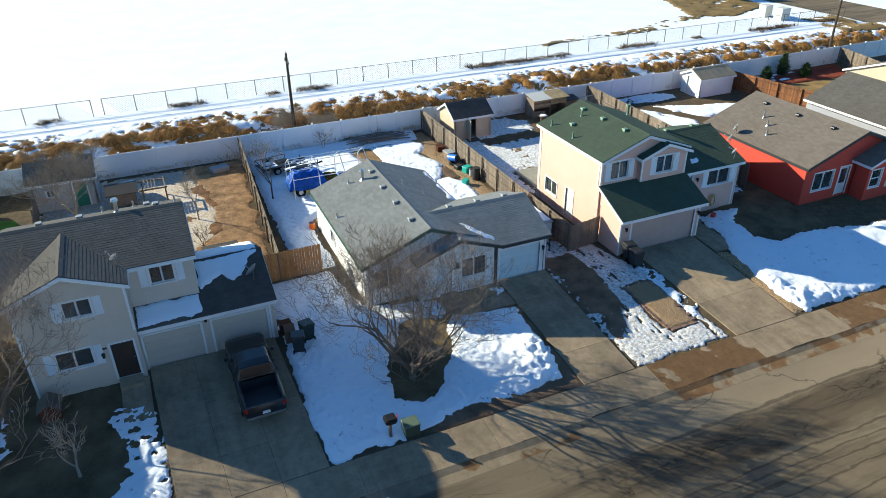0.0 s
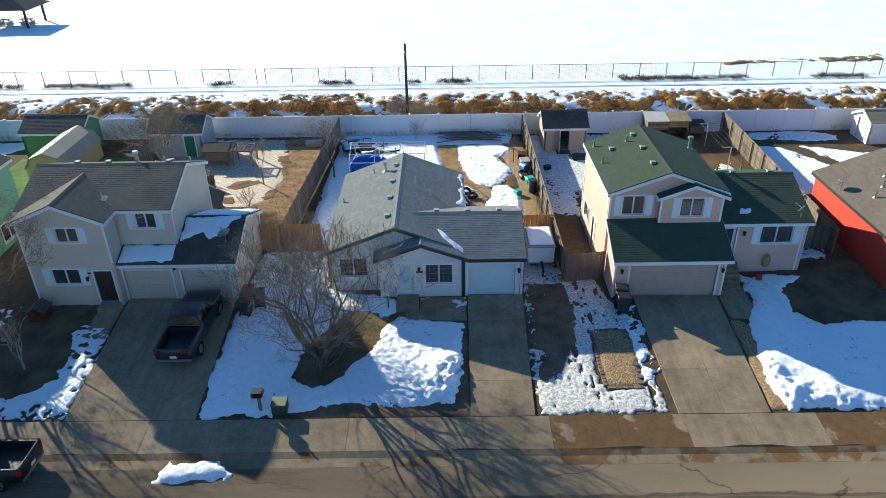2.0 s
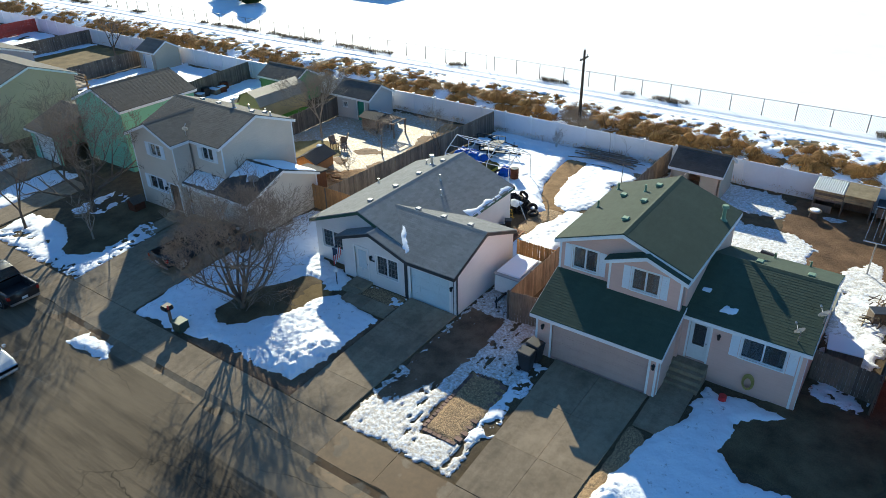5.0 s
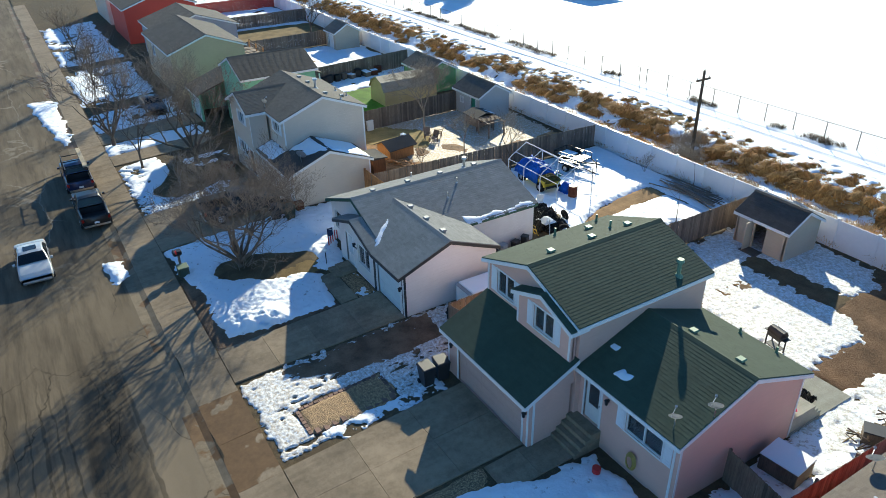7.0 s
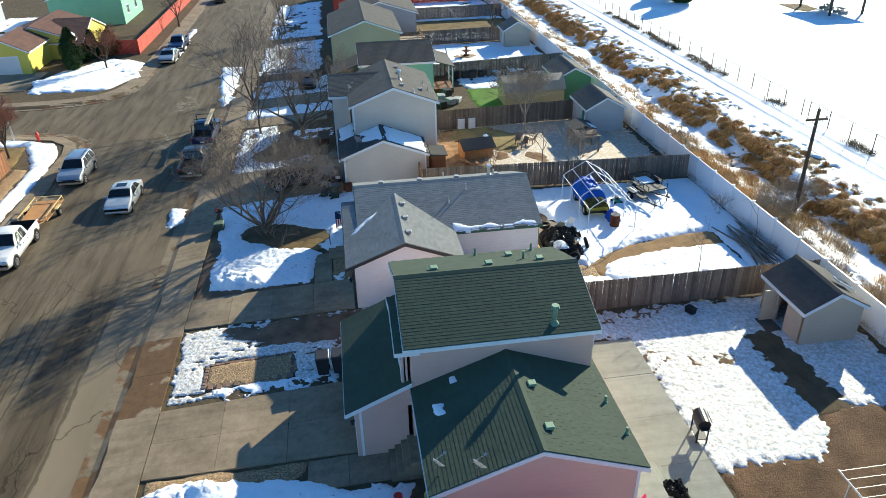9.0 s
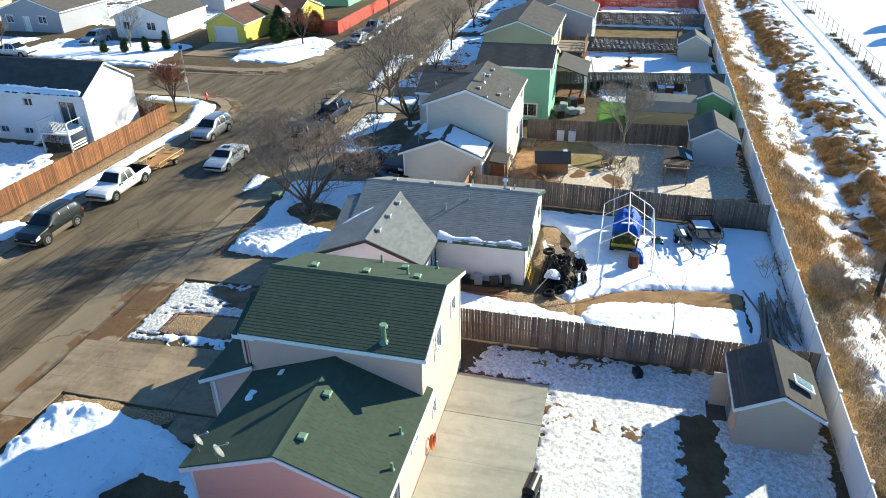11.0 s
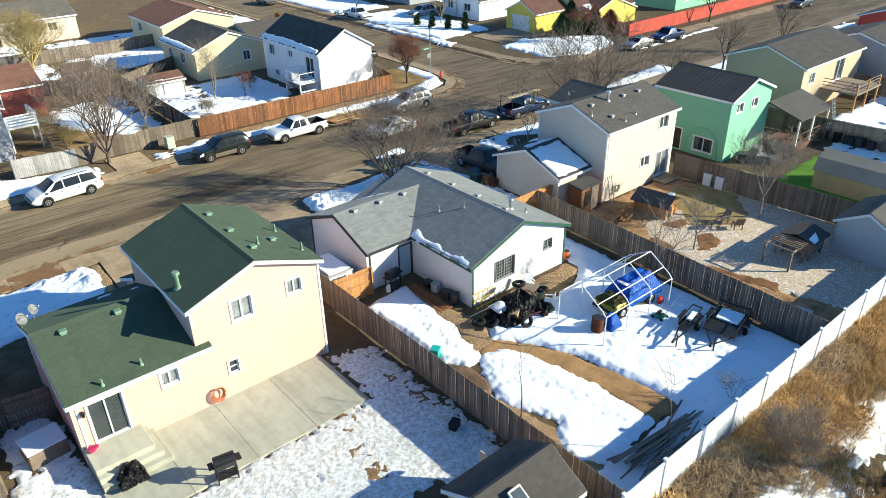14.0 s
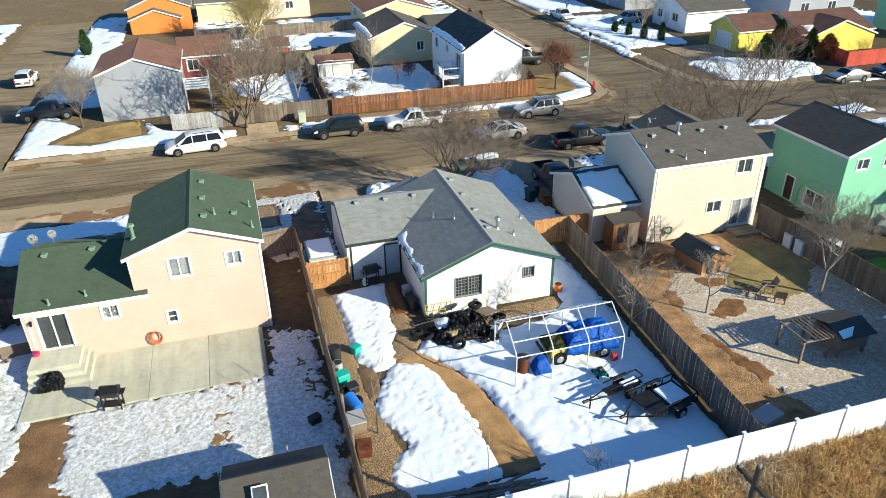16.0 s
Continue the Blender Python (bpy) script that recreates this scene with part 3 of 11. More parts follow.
def window(parent, f, h, mullions=1, bars=0, shutters=0.0, curtain=0.0, frame_mat=None, trim=0.07, split=0.0, bar_mat=None):
    """A window in the hole h of a wall: frame, panes, sill, and where shown shutters, bars and a curtain behind."""
    u0, u1, z0, z1 = h
    fm = frame_mat or M_TRIM
    top = thing("window", at_wall(f, (u0 + u1) / 2, z0), "", "")
    top.parent = parent
    top.location = at_wall(f, (u0 + u1) / 2, z0) - ORIGIN[parent]
    bm = bmesh.new()
    for a, b, c, e in ((u0 - trim, u1 + trim, z1, z1 + trim), (u0 - trim, u1 + trim, z0 - trim, z0), (u0 - trim, u0, z0, z1), (u1, u1 + trim, z0, z1)):
        wall_box(f, a, b, c, e, -0.02, 0.03, bm)
    for a, b, c, e in ((u0, u1, z1 - 0.05, z1), (u0, u1, z0, z0 + 0.05), (u0, u0 + 0.05, z0 + 0.05, z1 - 0.05), (u1 - 0.05, u1, z0 + 0.05, z1 - 0.05)):
        wall_box(f, a, b, c, e, -0.12, -0.03, bm)
    for i in range(mullions):
        m = u0 + (u1 - u0) * (i + 1) / (mullions + 1)
        wall_box(f, m - 0.03, m + 0.03, z0 + 0.05, z1 - 0.05, -0.11, -0.035, bm)
    if split:
        m = z0 + (z1 - z0) * split
        wall_box(f, u0 + 0.05, u1 - 0.05, m - 0.025, m + 0.025, -0.11, -0.04, bm)
    part("window_frame", bm, fm, top)
    if bars:
        cols, rows_ = bars
        for i in range(1, cols):
            m = u0 + (u1 - u0) * i / cols
            part("glazing_bar", wall_box(f, m - 0.012, m + 0.012, z0 + 0.05, z1 - 0.05, -0.075, -0.055), bar_mat or fm, top)
        for i in range(1, rows_):
            m = z0 + (z1 - z0) * i / rows_
            part("glazing_bar", wall_box(f, u0 + 0.05, u1 - 0.05, m - 0.012, m + 0.012, -0.073, -0.057), bar_mat or fm, top)
    n = mullions + 1
    for i in range(n):
        a, b = u0 + (u1 - u0) * i / n + 0.05, u0 + (u1 - u0) * (i + 1) / n - 0.05
        part("pane", wall_box(f, a, b, z0 + 0.05, z1 - 0.05, -0.095, -0.085), M_GLASS_CLEAR if curtain >= 0.7 else M_GLASS, top)
    if curtain:
        w = u1 - u0
        for a, b in ((u0 + 0.03, u0 + w * curtain / 2), (u1 - w * curtain / 2, u1 - 0.03)):
            bm = bmesh.new()
            k = max(3, int((b - a) / 0.08))
            for i in range(k):
                wall_box(f, a + (b - a) * i / k, a + (b - a) * (i + 1) / k, z0 + 0.03, z1 - 0.03, -0.26 - 0.03 * (i % 2), -0.25 - 0.03 * (i % 2), bm)
            part("curtain", bm, M_CURTAIN, top, "pale curtain behind the glass")
    if shutters:
        for a in (u0 - trim - shutters - 0.02, u1 + trim + 0.02):
            bm = wall_box(f, a, a + shutters, z0 - 0.04, z1 + 0.04, 0, 0.03)
            for k in range(9):
                q = z0 + (z1 - z0) * (k + 0.3) / 9
                wall_box(f, a + 0.05, a + shutters - 0.05, q, q + (z1 - z0) / 22, 0.03, 0.045, bm)
            part("shutter", bm, M_SHUTTER, top, "louvred shutter")
    return top


def door(parent, f, h, material, glass=0.0, frame_mat=None, pane=None):
    u0, u1, z0, z1 = h
    top = thing("door", (0, 0, 0), "", "")
    top.parent = parent
    ORIGIN[top] = at_wall(f, (u0 + u1) / 2, z0)
    top.location = ORIGIN[top] - ORIGIN[parent]
    bm = bmesh.new()
    for a, b, c, e in ((u0 - 0.09, u1 + 0.09, z1, z1 + 0.09), (u0 - 0.09, u0, z0, z1), (u1, u1 + 0.09, z0, z1)):
        wall_box(f, a, b, c, e, -0.05, 0.03, bm)
    part("door_frame", bm, frame_mat or M_TRIM, top)
    leaf = part("door_leaf", bevelled(wall_box(f, u0, u1, z0, z1, -0.12, -0.07), 0.008), material, top)
    w = u1 - u0
    rows_ = ((0.1, 0.42), (0.5, 0.93)) if glass <= 0 else ((0.08, 0.34),)
    for a, b in rows_:
        for c in (0.14, 0.56):
            part("door_panel", bevelled(wall_box(f, u0 + w * c, u0 + w * (c + 0.3), z0 + (z1 - z0) * a, z0 + (z1 - z0) * b, -0.07, -0.055), 0.012), material, leaf)
    if glass > 0:
        part("pane", wall_box(f, u0 + w * 0.2, u1 - w * 0.2, z0 + (z1 - z0) * (1 - glass), z1 - 0.18, -0.07, -0.058), pane or M_GLASS, leaf)
    part("handle", rod(at_wall(f, u1 - 0.09, z0 + 0.98, -0.07), at_wall(f, u1 - 0.09, z0 + 0.98, 0.0), 0.03), M_METAL, leaf)
    return top


def garage_door(parent, f, h, material, rows_=4, cols=8):
    u0, u1, z0, z1 = h
    top = thing("garage_door", (0, 0, 0), "", "")
    top.parent = parent
    ORIGIN[top] = at_wall(f, (u0 + u1) / 2, z0)
    top.location = ORIGIN[top] - ORIGIN[parent]
    bm = bmesh.new()
    for a, b, c, e in ((u0 - 0.1, u1 + 0.1, z1, z1 + 0.1), (u0 - 0.1, u0, z0, z1), (u1, u1 + 0.1, z0, z1)):
        wall_box(f, a, b, c, e, -0.06, 0.025, bm)
    part("door_frame", bm, M_TRIM, top)
    for r in range(rows_):
        a, b = z0 + (z1 - z0) * r / rows_ + 0.004, z0 + (z1 - z0) * (r + 1) / rows_ - 0.004
        bm = wall_box(f, u0, u1, a, b, -0.13, -0.09)
        for c in range(cols):
            q = u0 + (u1 - u0) * c / cols
            wall_box(f, q + 0.06, q + (u1 - u0) / cols - 0.06, a + 0.1, b - 0.1, -0.09, -0.078, bm)
        part("door_section", bm, material, top)
    return top


def wall_lamp(parent, f, u, z):
    bm = wall_box(f, u - 0.04, u + 0.04, z - 0.02, z + 0.1, 0, 0.05)
    rod(at_wall(f, u, z - 0.12, 0.12), at_wall(f, u, z + 0.08, 0.12), 0.06, 0.085, 6, bm)
    rod(at_wall(f, u, z + 0.08, 0.12), at_wall(f, u, z + 0.14, 0.12), 0.1, 0.02, 6, bm)
    return part("wall_lamp", bm, M_LAMP, parent, "small dark wall lantern")


def slope(parent, a, b, c, d, material, name="roof_slope", thick=0.1):
    """A roof plane: a-b along the eaves, c-d along the ridge above b and a, laid with overlapping courses of shingle tabs."""
    down = Vector((0, 0, -thick))
    pts = [Vector(p) for p in (a, b, c, d)]
    deck = part(name, hexa([p + down for p in pts] + pts), material, parent)
    a, b, c, d = pts
    up = (b - a).cross(d - a).normalized()
    up = up if up.z > 0 else -up
    close = a.y > 28 and -26 < a.x < 52
    course, tab = (0.15, 0.33) if close else (0.3, 0.9)
    rows_ = max(3, int(round(((d - a).length + (c - b).length) / 2 / course)))
    rnd = random.Random(int(a.x * 37 + a.y * 61 + a.z * 17))
    v, f = [], []
    for i in range(rows_):
        k0, k1 = i / rows_, min(1.0, (i + 1.12) / rows_)
        l0, r0, l1, r1 = a.lerp(d, k0), b.lerp(c, k0), a.lerp(d, k1), b.lerp(c, k1)
        n = max(1, int((r0 - l0).length / tab))
        shift = rnd.random() / n
        cuts = [0.0] + [min(1.0, max(0.0, j / n + shift)) for j in range(n)] + [1.0]
        for u0, u1 in zip(cuts, cuts[1:]):
            if u1 - u0 < 0.1 / n:
                continue
            e = 0.008 + rnd.uniform(0, 0.004)
            q = len(v)
            slot = 0.006 / max(0.5, (r0 - l0).length)
            u0, u1 = u0 + slot, u1 - slot
            p0, p1 = l0.lerp(r0, u0), l0.lerp(r0, u1)
            v += [p0 + up * 0.001, p1 + up * 0.001, p0 + up * e, p1 + up * e, l1.lerp(r1, u1) + up * 0.003, l1.lerp(r1, u0) + up * 0.003]
            f += [(q, q + 1, q + 3, q + 2), (q + 2, q + 3, q + 4, q + 5)]
    tagged(raw("shingle_course", v, f, material, parent), kind="stuff")
    return deck


def strip(parent, a, b, material, name="fascia", high=0.17, wide=0.03, drop=0.045):
    """A board on edge under a roof's edge from a to b."""
    a, b = Vector(a), Vector(b)
    d = (b - a).xy.normalized()
    n = Vector((d.y, -d.x, 0)) * wide
    top, low = Vector((0, 0, -drop)), Vector((0, 0, -drop - high))
    return part(name, hexa([a + low, b + low, b + low + n, a + low + n, a + top, b + top, b + top + n, a + top + n]), material, parent)


def gable_roof(parent, x0, x1, y0, y1, ze, zr, axis, mat, trim, ends=(True, True)):
    """A gable roof over its outer edges, eaves at ze, ridge at zr along axis. ends: which ends of the ridge show a rake board."""
    if axis == "y":
        m = (x0 + x1) / 2
        slope(parent, (x0, y1, ze), (x0, y0, ze), (m, y0, zr), (m, y1, zr), mat)
        slope(parent, (x1, y0, ze), (x1, y1, ze), (m, y1, zr), (m, y0, zr), mat)
        part("ridge_cap", prism([(m - 0.16, y0 - 0.01, zr - 0.045), (m + 0.16, y0 - 0.01, zr - 0.045), (m, y0 - 0.01, zr + 0.03)], (0, y1 - y0 + 0.02, 0)), mat, parent)
        strip(parent, (x0, y1, ze), (x0, y0, ze), trim)
        strip(parent, (x1, y0, ze), (x1, y1, ze), trim)
        if ends[0]:
            strip(parent, (x0, y0, ze), (m, y0, zr), trim)
            strip(parent, (m, y0, zr), (x1, y0, ze), trim)
        if ends[1]:
            strip(parent, (m, y1, zr), (x0, y1, ze), trim)
            strip(parent, (x1, y1, ze), (m, y1, zr), trim)
    else:
        m = (y0 + y1) / 2
        slope(parent, (x0, y0, ze), (x1, y0, ze), (x1, m, zr), (x0, m, zr), mat)
        slope(parent, (x1, y1, ze), (x0, y1, ze), (x0, m, zr), (x1, m, zr), mat)
        part("ridge_cap", prism([(x0 - 0.01, m - 0.16, zr - 0.045), (x0 - 0.01, m, zr + 0.03), (x0 - 0.01, m + 0.16, zr - 0.045)], (x1 - x0 + 0.02, 0, 0)), mat, parent)
        strip(parent, (x0, y0, ze), (x1, y0, ze), trim)
        strip(parent, (x1, y1, ze), (x0, y1, ze), trim)
        if ends[0]:
            strip(parent, (x0, m, zr), (x0, y0, ze), trim)
            strip(parent, (x0, y1, ze), (x0, m, zr), trim)
        if ends[1]:
            strip(parent, (x1, y0, ze), (x1, m, zr), trim)
            strip(parent, (x1, m, zr), (x1, y1, ze), trim)


def box_vent(parent, x, y, z, mat=None, s=0.16):
    bm = box(x - s * 0.7, x + s * 0.7, y - s * 0.7, y + s * 0.7, z - 0.1, z + 0.1)
    hexa([(x - s, y - s, z + 0.1), (x + s, y - s, z + 0.1), (x + s, y + s, z + 0.1), (x - s, y + s, z + 0.1),
          (x - s * 0.8, y - s * 0.8, z + 0.16), (x + s * 0.8, y - s * 0.8, z + 0.16), (x + s * 0.8, y + s * 0.8, z + 0.16), (x - s * 0.8, y + s * 0.8, z + 0.16)], bm)
    return part("roof_vent", bm, mat or M_METAL, parent, "square roof vent")


def pipe_vent(parent, x, y, z, high=0.4, r=0.05, cap=False, mat=None):
    bm = rod((x, y, z - 0.1), (x, y, z + high), r, sides=10)
    rod((x, y, z - 0.06), (x, y, z + 0.08), r * 2.4, r * 1.1, 10, bm)
    if cap:
        rod((x, y, z + high), (x, y, z + high + 0.05), r * 1.1, r * 2.0, 10, bm)
        rod((x, y, z + high + 0.05), (x, y, z + high + 0.17), r * 2.0, r * 1.6, 10, bm)
    return part("vent_pipe", bm, mat or M_METAL, parent)


def gable_body(parent, x0, x1, y0, y1, z0, ze, rise, axis, mat, holes=None, sides="swne", thick=0.16, name="wall"):
    """Four walls round a body; the gabled ends reach up to the ridge. Returns the wall frames by side. s: low y, e: high x, n: high y, w: low x."""
    holes = holes or {}
    run = {"s": ((x0, y0), (x1, y0)), "e": ((x1, y0 + thick), (x1, y1 - thick)), "n": ((x1, y1), (x0, y1)), "w": ((x0, y1 - thick), (x0, y0 + thick))}
    if axis == "x":
        a, b = (thick if "w" in sides else 0.0), (thick if "e" in sides else 0.0)
        run = {"s": ((x0 + a, y0), (x1 - b, y0)), "e": ((x1, y0), (x1, y1)), "n": ((x1 - b, y1), (x0 + a, y1)), "w": ((x0, y1), (x0, y0))}
    out = {}
    for s in sides:
        p0, p1 = run[s]
        length = math.dist(p0, p1)
        pk = (length / 2, ze + rise) if (s in "sn") == (axis == "y") else None
        out[s] = wall(parent, p0, p1, z0, ze, mat, holes.get(s, ()), pk, name)[1]
    return out


# ---- paints and roofs of the houses ----
S_WHITE = siding("white_siding", (0.76, 0.745, 0.735))
S_PINK = siding("pinkish_cream_siding", (0.75, 0.465, 0.375))
M_GARAGE_PINK = surface("dull_pink_door_paint", (0.52, 0.37, 0.32), 0.55, 0.08, 0.7, 9, 0.08)
S_BEIGE = siding("beige_siding", (0.66, 0.555, 0.455))
S_MINT = siding("mint_green_siding", (0.22, 0.53, 0.35))
S_OLIVE = siding("tan_siding", (0.52, 0.4, 0.27))
S_RED = siding("red_siding", (0.58, 0.06, 0.035))
S_GREY = siding("blue_grey_siding", (0.33, 0.34, 0.38))
S_BRIGHT = siding("bright_white_siding", (0.8, 0.8, 0.82))
S_CREAM = siding("cream_yellow_siding", (0.68, 0.58, 0.36))
S_YELLOW = siding("yellow_siding", (0.75, 0.6, 0.1))
S_ORANGE = siding("orange_siding", (0.75, 0.24, 0.05))
S_TAN = siding("tan_shed_siding", (0.55, 0.45, 0.33))


def roof_pair(name, colour, vary=0.1):
    return {a: shingles(name + "_" + a, colour, a, vary) for a in "xy"}


R_GREY = roof_pair("grey_shingles", (0.255, 0.263, 0.255))
R_GREEN = roof_pair("dark_green_shingles", (0.067, 0.094, 0.064), vary=0.06)
R_BROWN = roof_pair("grey_brown_shingles", (0.13, 0.117, 0.103))
R_DARK = roof_pair("charcoal_shingles", (0.098, 0.087, 0.077))
R_RED = roof_pair("red_brown_shingles", (0.17, 0.088, 0.065))
R_TAUPE = roof_pair("taupe_shingles", (0.2, 0.165, 0.135))


# ---- the white single-storey house ----
house = thing("house", (14, 35, 0), "white-sided single-storey house with grey shingle roof and attached garage", "house")
M_HOUSE = house
f = gable_body(house, 8.75, 16.1, 30.45, 40.5, -0.25, 2.5, 1.42, "y", S_WHITE,
               {"n": [(1.68, 3.15, 0.9, 2.1), (5.53, 6.17, 1.45, 2.06)], "s": [(0.5, 2.05, 0.85, 2.0)], "w": [(3.2, 4.0, 0.7, 1.5)]})
window(house, f["n"], (1.68, 3.15, 0.9, 2.1), 1, (8, 6), bar_mat=M_BARS, frame_mat=M_BARS, trim=0.03)
window(house, f["n"], (5.53, 6.17, 1.45, 2.06), 1, (4, 3), bar_mat=M_BARS, frame_mat=M_BARS, trim=0.03)
window(house, f["s"], (0.5, 2.05, 0.85, 2.0), 1, (6, 4), bar_mat=M_BARS)
window(house, f["w"], (3.2, 4.0, 0.7, 1.5), 1)
gable_roof(house, 8.5, 16.3, 30.2, 40.65, 2.52, 4.02, "y", R_GREY["y"], M_TRIM_GREEN)
e = gable_body(house, 11.5, 16.2, 29.72, 31.0, -0.25, 2.45, 0.9, "y", S_WHITE, {"s": [(0.9, 1.85, 0.14, 2.1), (2.45, 3.95, 0.8, 2.0)]}, sides="sw")
door(house, e["s"], (0.9, 1.85, 0.14, 2.1), M_DOOR_WHITE, 0.72, pane=surface("frosted_storm_glass", (0.55, 0.66, 0.72), 0.25, 0.12, 2.0, 9, 0.05))
window(house, e["s"], (2.45, 3.95, 0.8, 2.0), 1, (6, 4), bar_mat=M_BARS)
wall_lamp(house, e["s"], 2.15, 1.75)
gable_roof(house, 11.25, 16.3, 29.42, 33.0, 2.5, 3.42, "y", R_GREY["y"], M_TRIM_DARK, (True, False))
g = gable_body(house, 16.2, 19.25, 29.75, 35.45, -0.25, 2.5, 1.12, "x", S_WHITE,
               {"s": [(0.1, 2.62, -0.05, 1.98)], "n": [(2.05, 2.88, -0.05, 1.95)]}, sides="sen")
garage_door(house, g["s"], (0.1, 2.62, -0.05, 1.98), surface("pale_blue_door_paint", (0.6, 0.72, 0.76), 0.5, 0.06, 0.7, 9, 0.06), 4, 4)
door(house, g["n"], (2.05, 2.88, -0.05, 1.95), surface("grey_blue_door_paint", (0.42, 0.49, 0.54), 0.5, 0.08, 0.8, 9, 0.06), frame_mat=M_TRIM_DARK)
wall_lamp(house, g["s"], 2.8, 1.6)
slope(house, (16.3, 29.42, 2.5), (19.35, 29.42, 2.5), (19.35, 32.535, 3.72), (13.15, 32.535, 3.72), R_GREY["x"])
slope(house, (19.35, 35.65, 2.5), (13.15, 35.65, 2.5), (13.15, 32.535, 3.72), (19.35, 32.535, 3.72), R_GREY["x"])
part("ridge_cap", prism([(13.2, 32.375, 3.675), (13.2, 32.535, 3.75), (13.2, 32.695, 3.675)], (6.16, 0, 0)), R_GREY["x"], house)
strip(house, (16.3, 29.42, 2.5), (19.35, 29.42, 2.5), M_TRIM_DARK)
strip(house, (19.35, 35.65, 2.5), (16.3, 35.65, 2.5), M_TRIM_DARK)
strip(house, (19.35, 29.42, 2.5), (19.35, 32.535, 3.72), M_TRIM_DARK)
strip(house, (19.35, 32.535, 3.72), (19.35, 35.65, 2.5), M_TRIM_DARK)
bm = wall_box(e["s"], 4.42, 4.62, -0.2, 2.4, 0.004, 0.03)
part("corner_trim", bm, M_TRIM_DARK, house, "black corner board")
part("corner_trim", wall_box(g["s"], 2.78 + 0.1, 2.9, -0.2, 2.4, 0.004, 0.03), M_TRIM_DARK, house, "black corner board")
part("corner_trim", wall_box(g["e"], 0.0, 0.12, -0.2, 2.4, 0.004, 0.03), M_TRIM_DARK, house, "black corner board")
part("corner_trim", wall_box(f["w"], 9.6, 9.73, -0.2, 2.4, 0.004, 0.03), M_TRIM_DARK, house, "black corner board")
part("corner_trim", wall_box(f["n"], 0.0, 0.12, -0.2, 2.45, 0.004, 0.03), M_TRIM_GREEN, house, "green corner board")
part("corner_trim", wall_box(f["n"], 7.23, 7.35, -0.2, 2.45, 0.004, 0.03), M_TRIM_GREEN, house, "green corner board")
part("corner_trim", wall_box(g["n"], 0.0, 0.1, -0.2, 2.4, 0.004, 0.03), M_TRIM_DARK, house, "black corner board")


# ---- the pinkish cream two-storey house with a green roof ----
house = thing("house", (29, 35, 0), "pinkish cream two-storey house with dark green shingle roof", "house")
G_HOUSE = house
f = gable_body(house, 23.95, 30.1, 31.65, 38.7, -0.25, 5.2, 1.13, "y", S_PINK, {
    "s": [(0.7, 1.94, 3.84, 4.98)],
    "n": [(1.78, 2.72, 3.75, 4.78), (4.46, 5.16, 3.98, 4.7), (1.22, 1.66, 1.23, 1.9)],
    "w": [(0.9, 2.3, 0.9, 1.9), (3.4, 4.25, 0.2, 2.1)]})
window(house, f["s"], (0.7, 1.94, 3.84, 4.98), 1, shutters=0.32, curtain=0.4)
window(house, f["n"], (1.78, 2.72, 3.75, 4.78), 1, curtain=0.9)
window(house, f["n"], (4.46, 5.16, 3.98, 4.7), 1, curtain=0.9)
window(house, f["n"], (1.22, 1.66, 1.23, 1.9), 0, split=0.5, curtain=0.5)
window(house, f["w"], (0.9, 2.3, 0.9, 1.9), 1, curtain=0.5)
door(house, f["w"], (3.4, 4.25, 0.2, 2.1), M_DOOR_WHITE)
gable_roof(house, 23.78, 30.28, 31.4, 38.9, 5.24, 6.42, "y", R_GREEN["y"], M_TRIM)
k = gable_body(house, 26.6, 30.0, 31.3, 31.64, 3.5, 5.1, 0.68, "y", S_PINK, {"s": [(1.1, 2.36, 3.86, 4.96)]}, sides="swe", thick=0.1)
window(house, k["s"], (1.1, 2.36, 3.86, 4.96), 1, shutters=0.32, curtain=0.55)
gable_roof(house, 26.42, 30.22, 31.08, 32.0, 5.1, 5.82, "y", R_GREEN["y"], M_TRIM, (True, False))
q = gable_body(house, 24.05, 30.0, 29.42, 31.64, -0.25, 2.36, 0.0, "y", S_PINK, {"s": [(0.85, 5.5, -0.03, 1.95)]}, sides="swe")
garage_door(house, q["s"], (0.85, 5.5, -0.03, 1.95), M_GARAGE_PINK, 4, 8)
wall_lamp(house, q["s"], 0.4, 1.65)
wall_lamp(house, q["s"], 5.75, 1.65)
for x in (24.05, 29.9):
    part("gable_infill", prism([(x, 29.6, 2.36), (x, 31.64, 2.36), (x, 31.64, 3.38)], (0.1, 0, 0)), S_PINK, house)
slope(house, (23.9, 29.05, 2.42), (30.18, 29.05, 2.42), (30.18, 31.66, 3.62), (23.9, 31.66, 3.62), R_GREEN["x"])
strip(house, (23.9, 29.05, 2.42), (30.18, 29.05, 2.42), M_TRIM)
strip(house, (30.18, 29.05, 2.42), (30.18, 31.66, 3.62), M_TRIM)
strip(house, (23.9, 31.66, 3.62), (23.9, 29.05, 2.42), M_TRIM)
w = gable_body(house, 30.1, 35.2, 31.9, 38.7, -0.25, 3.25, 1.3, "x", S_PINK, {
    "s": [(0.32, 1.2, 0.85, 2.9), (2.55, 4.35, 1.8, 2.9)], "n": [(0.4, 1.72, 0.85, 2.75), (3.3, 4.02, 2.05, 2.75)]}, sides="sen")
door(house, w["s"], (0.32, 1.2, 0.85, 2.9), M_DOOR_WHITE, 0.62)
window(house, w["s"], (2.55, 4.35, 1.8, 2.9), 1, shutters=0.36, curtain=0.3)
window(house, w["n"], (0.4, 1.72, 0.85, 2.75), 1)
window(house, w["n"], (3.3, 4.02, 2.05, 2.75), 1, curtain=0.75)
wall_lamp(house, w["s"], 1.6, 2.5)
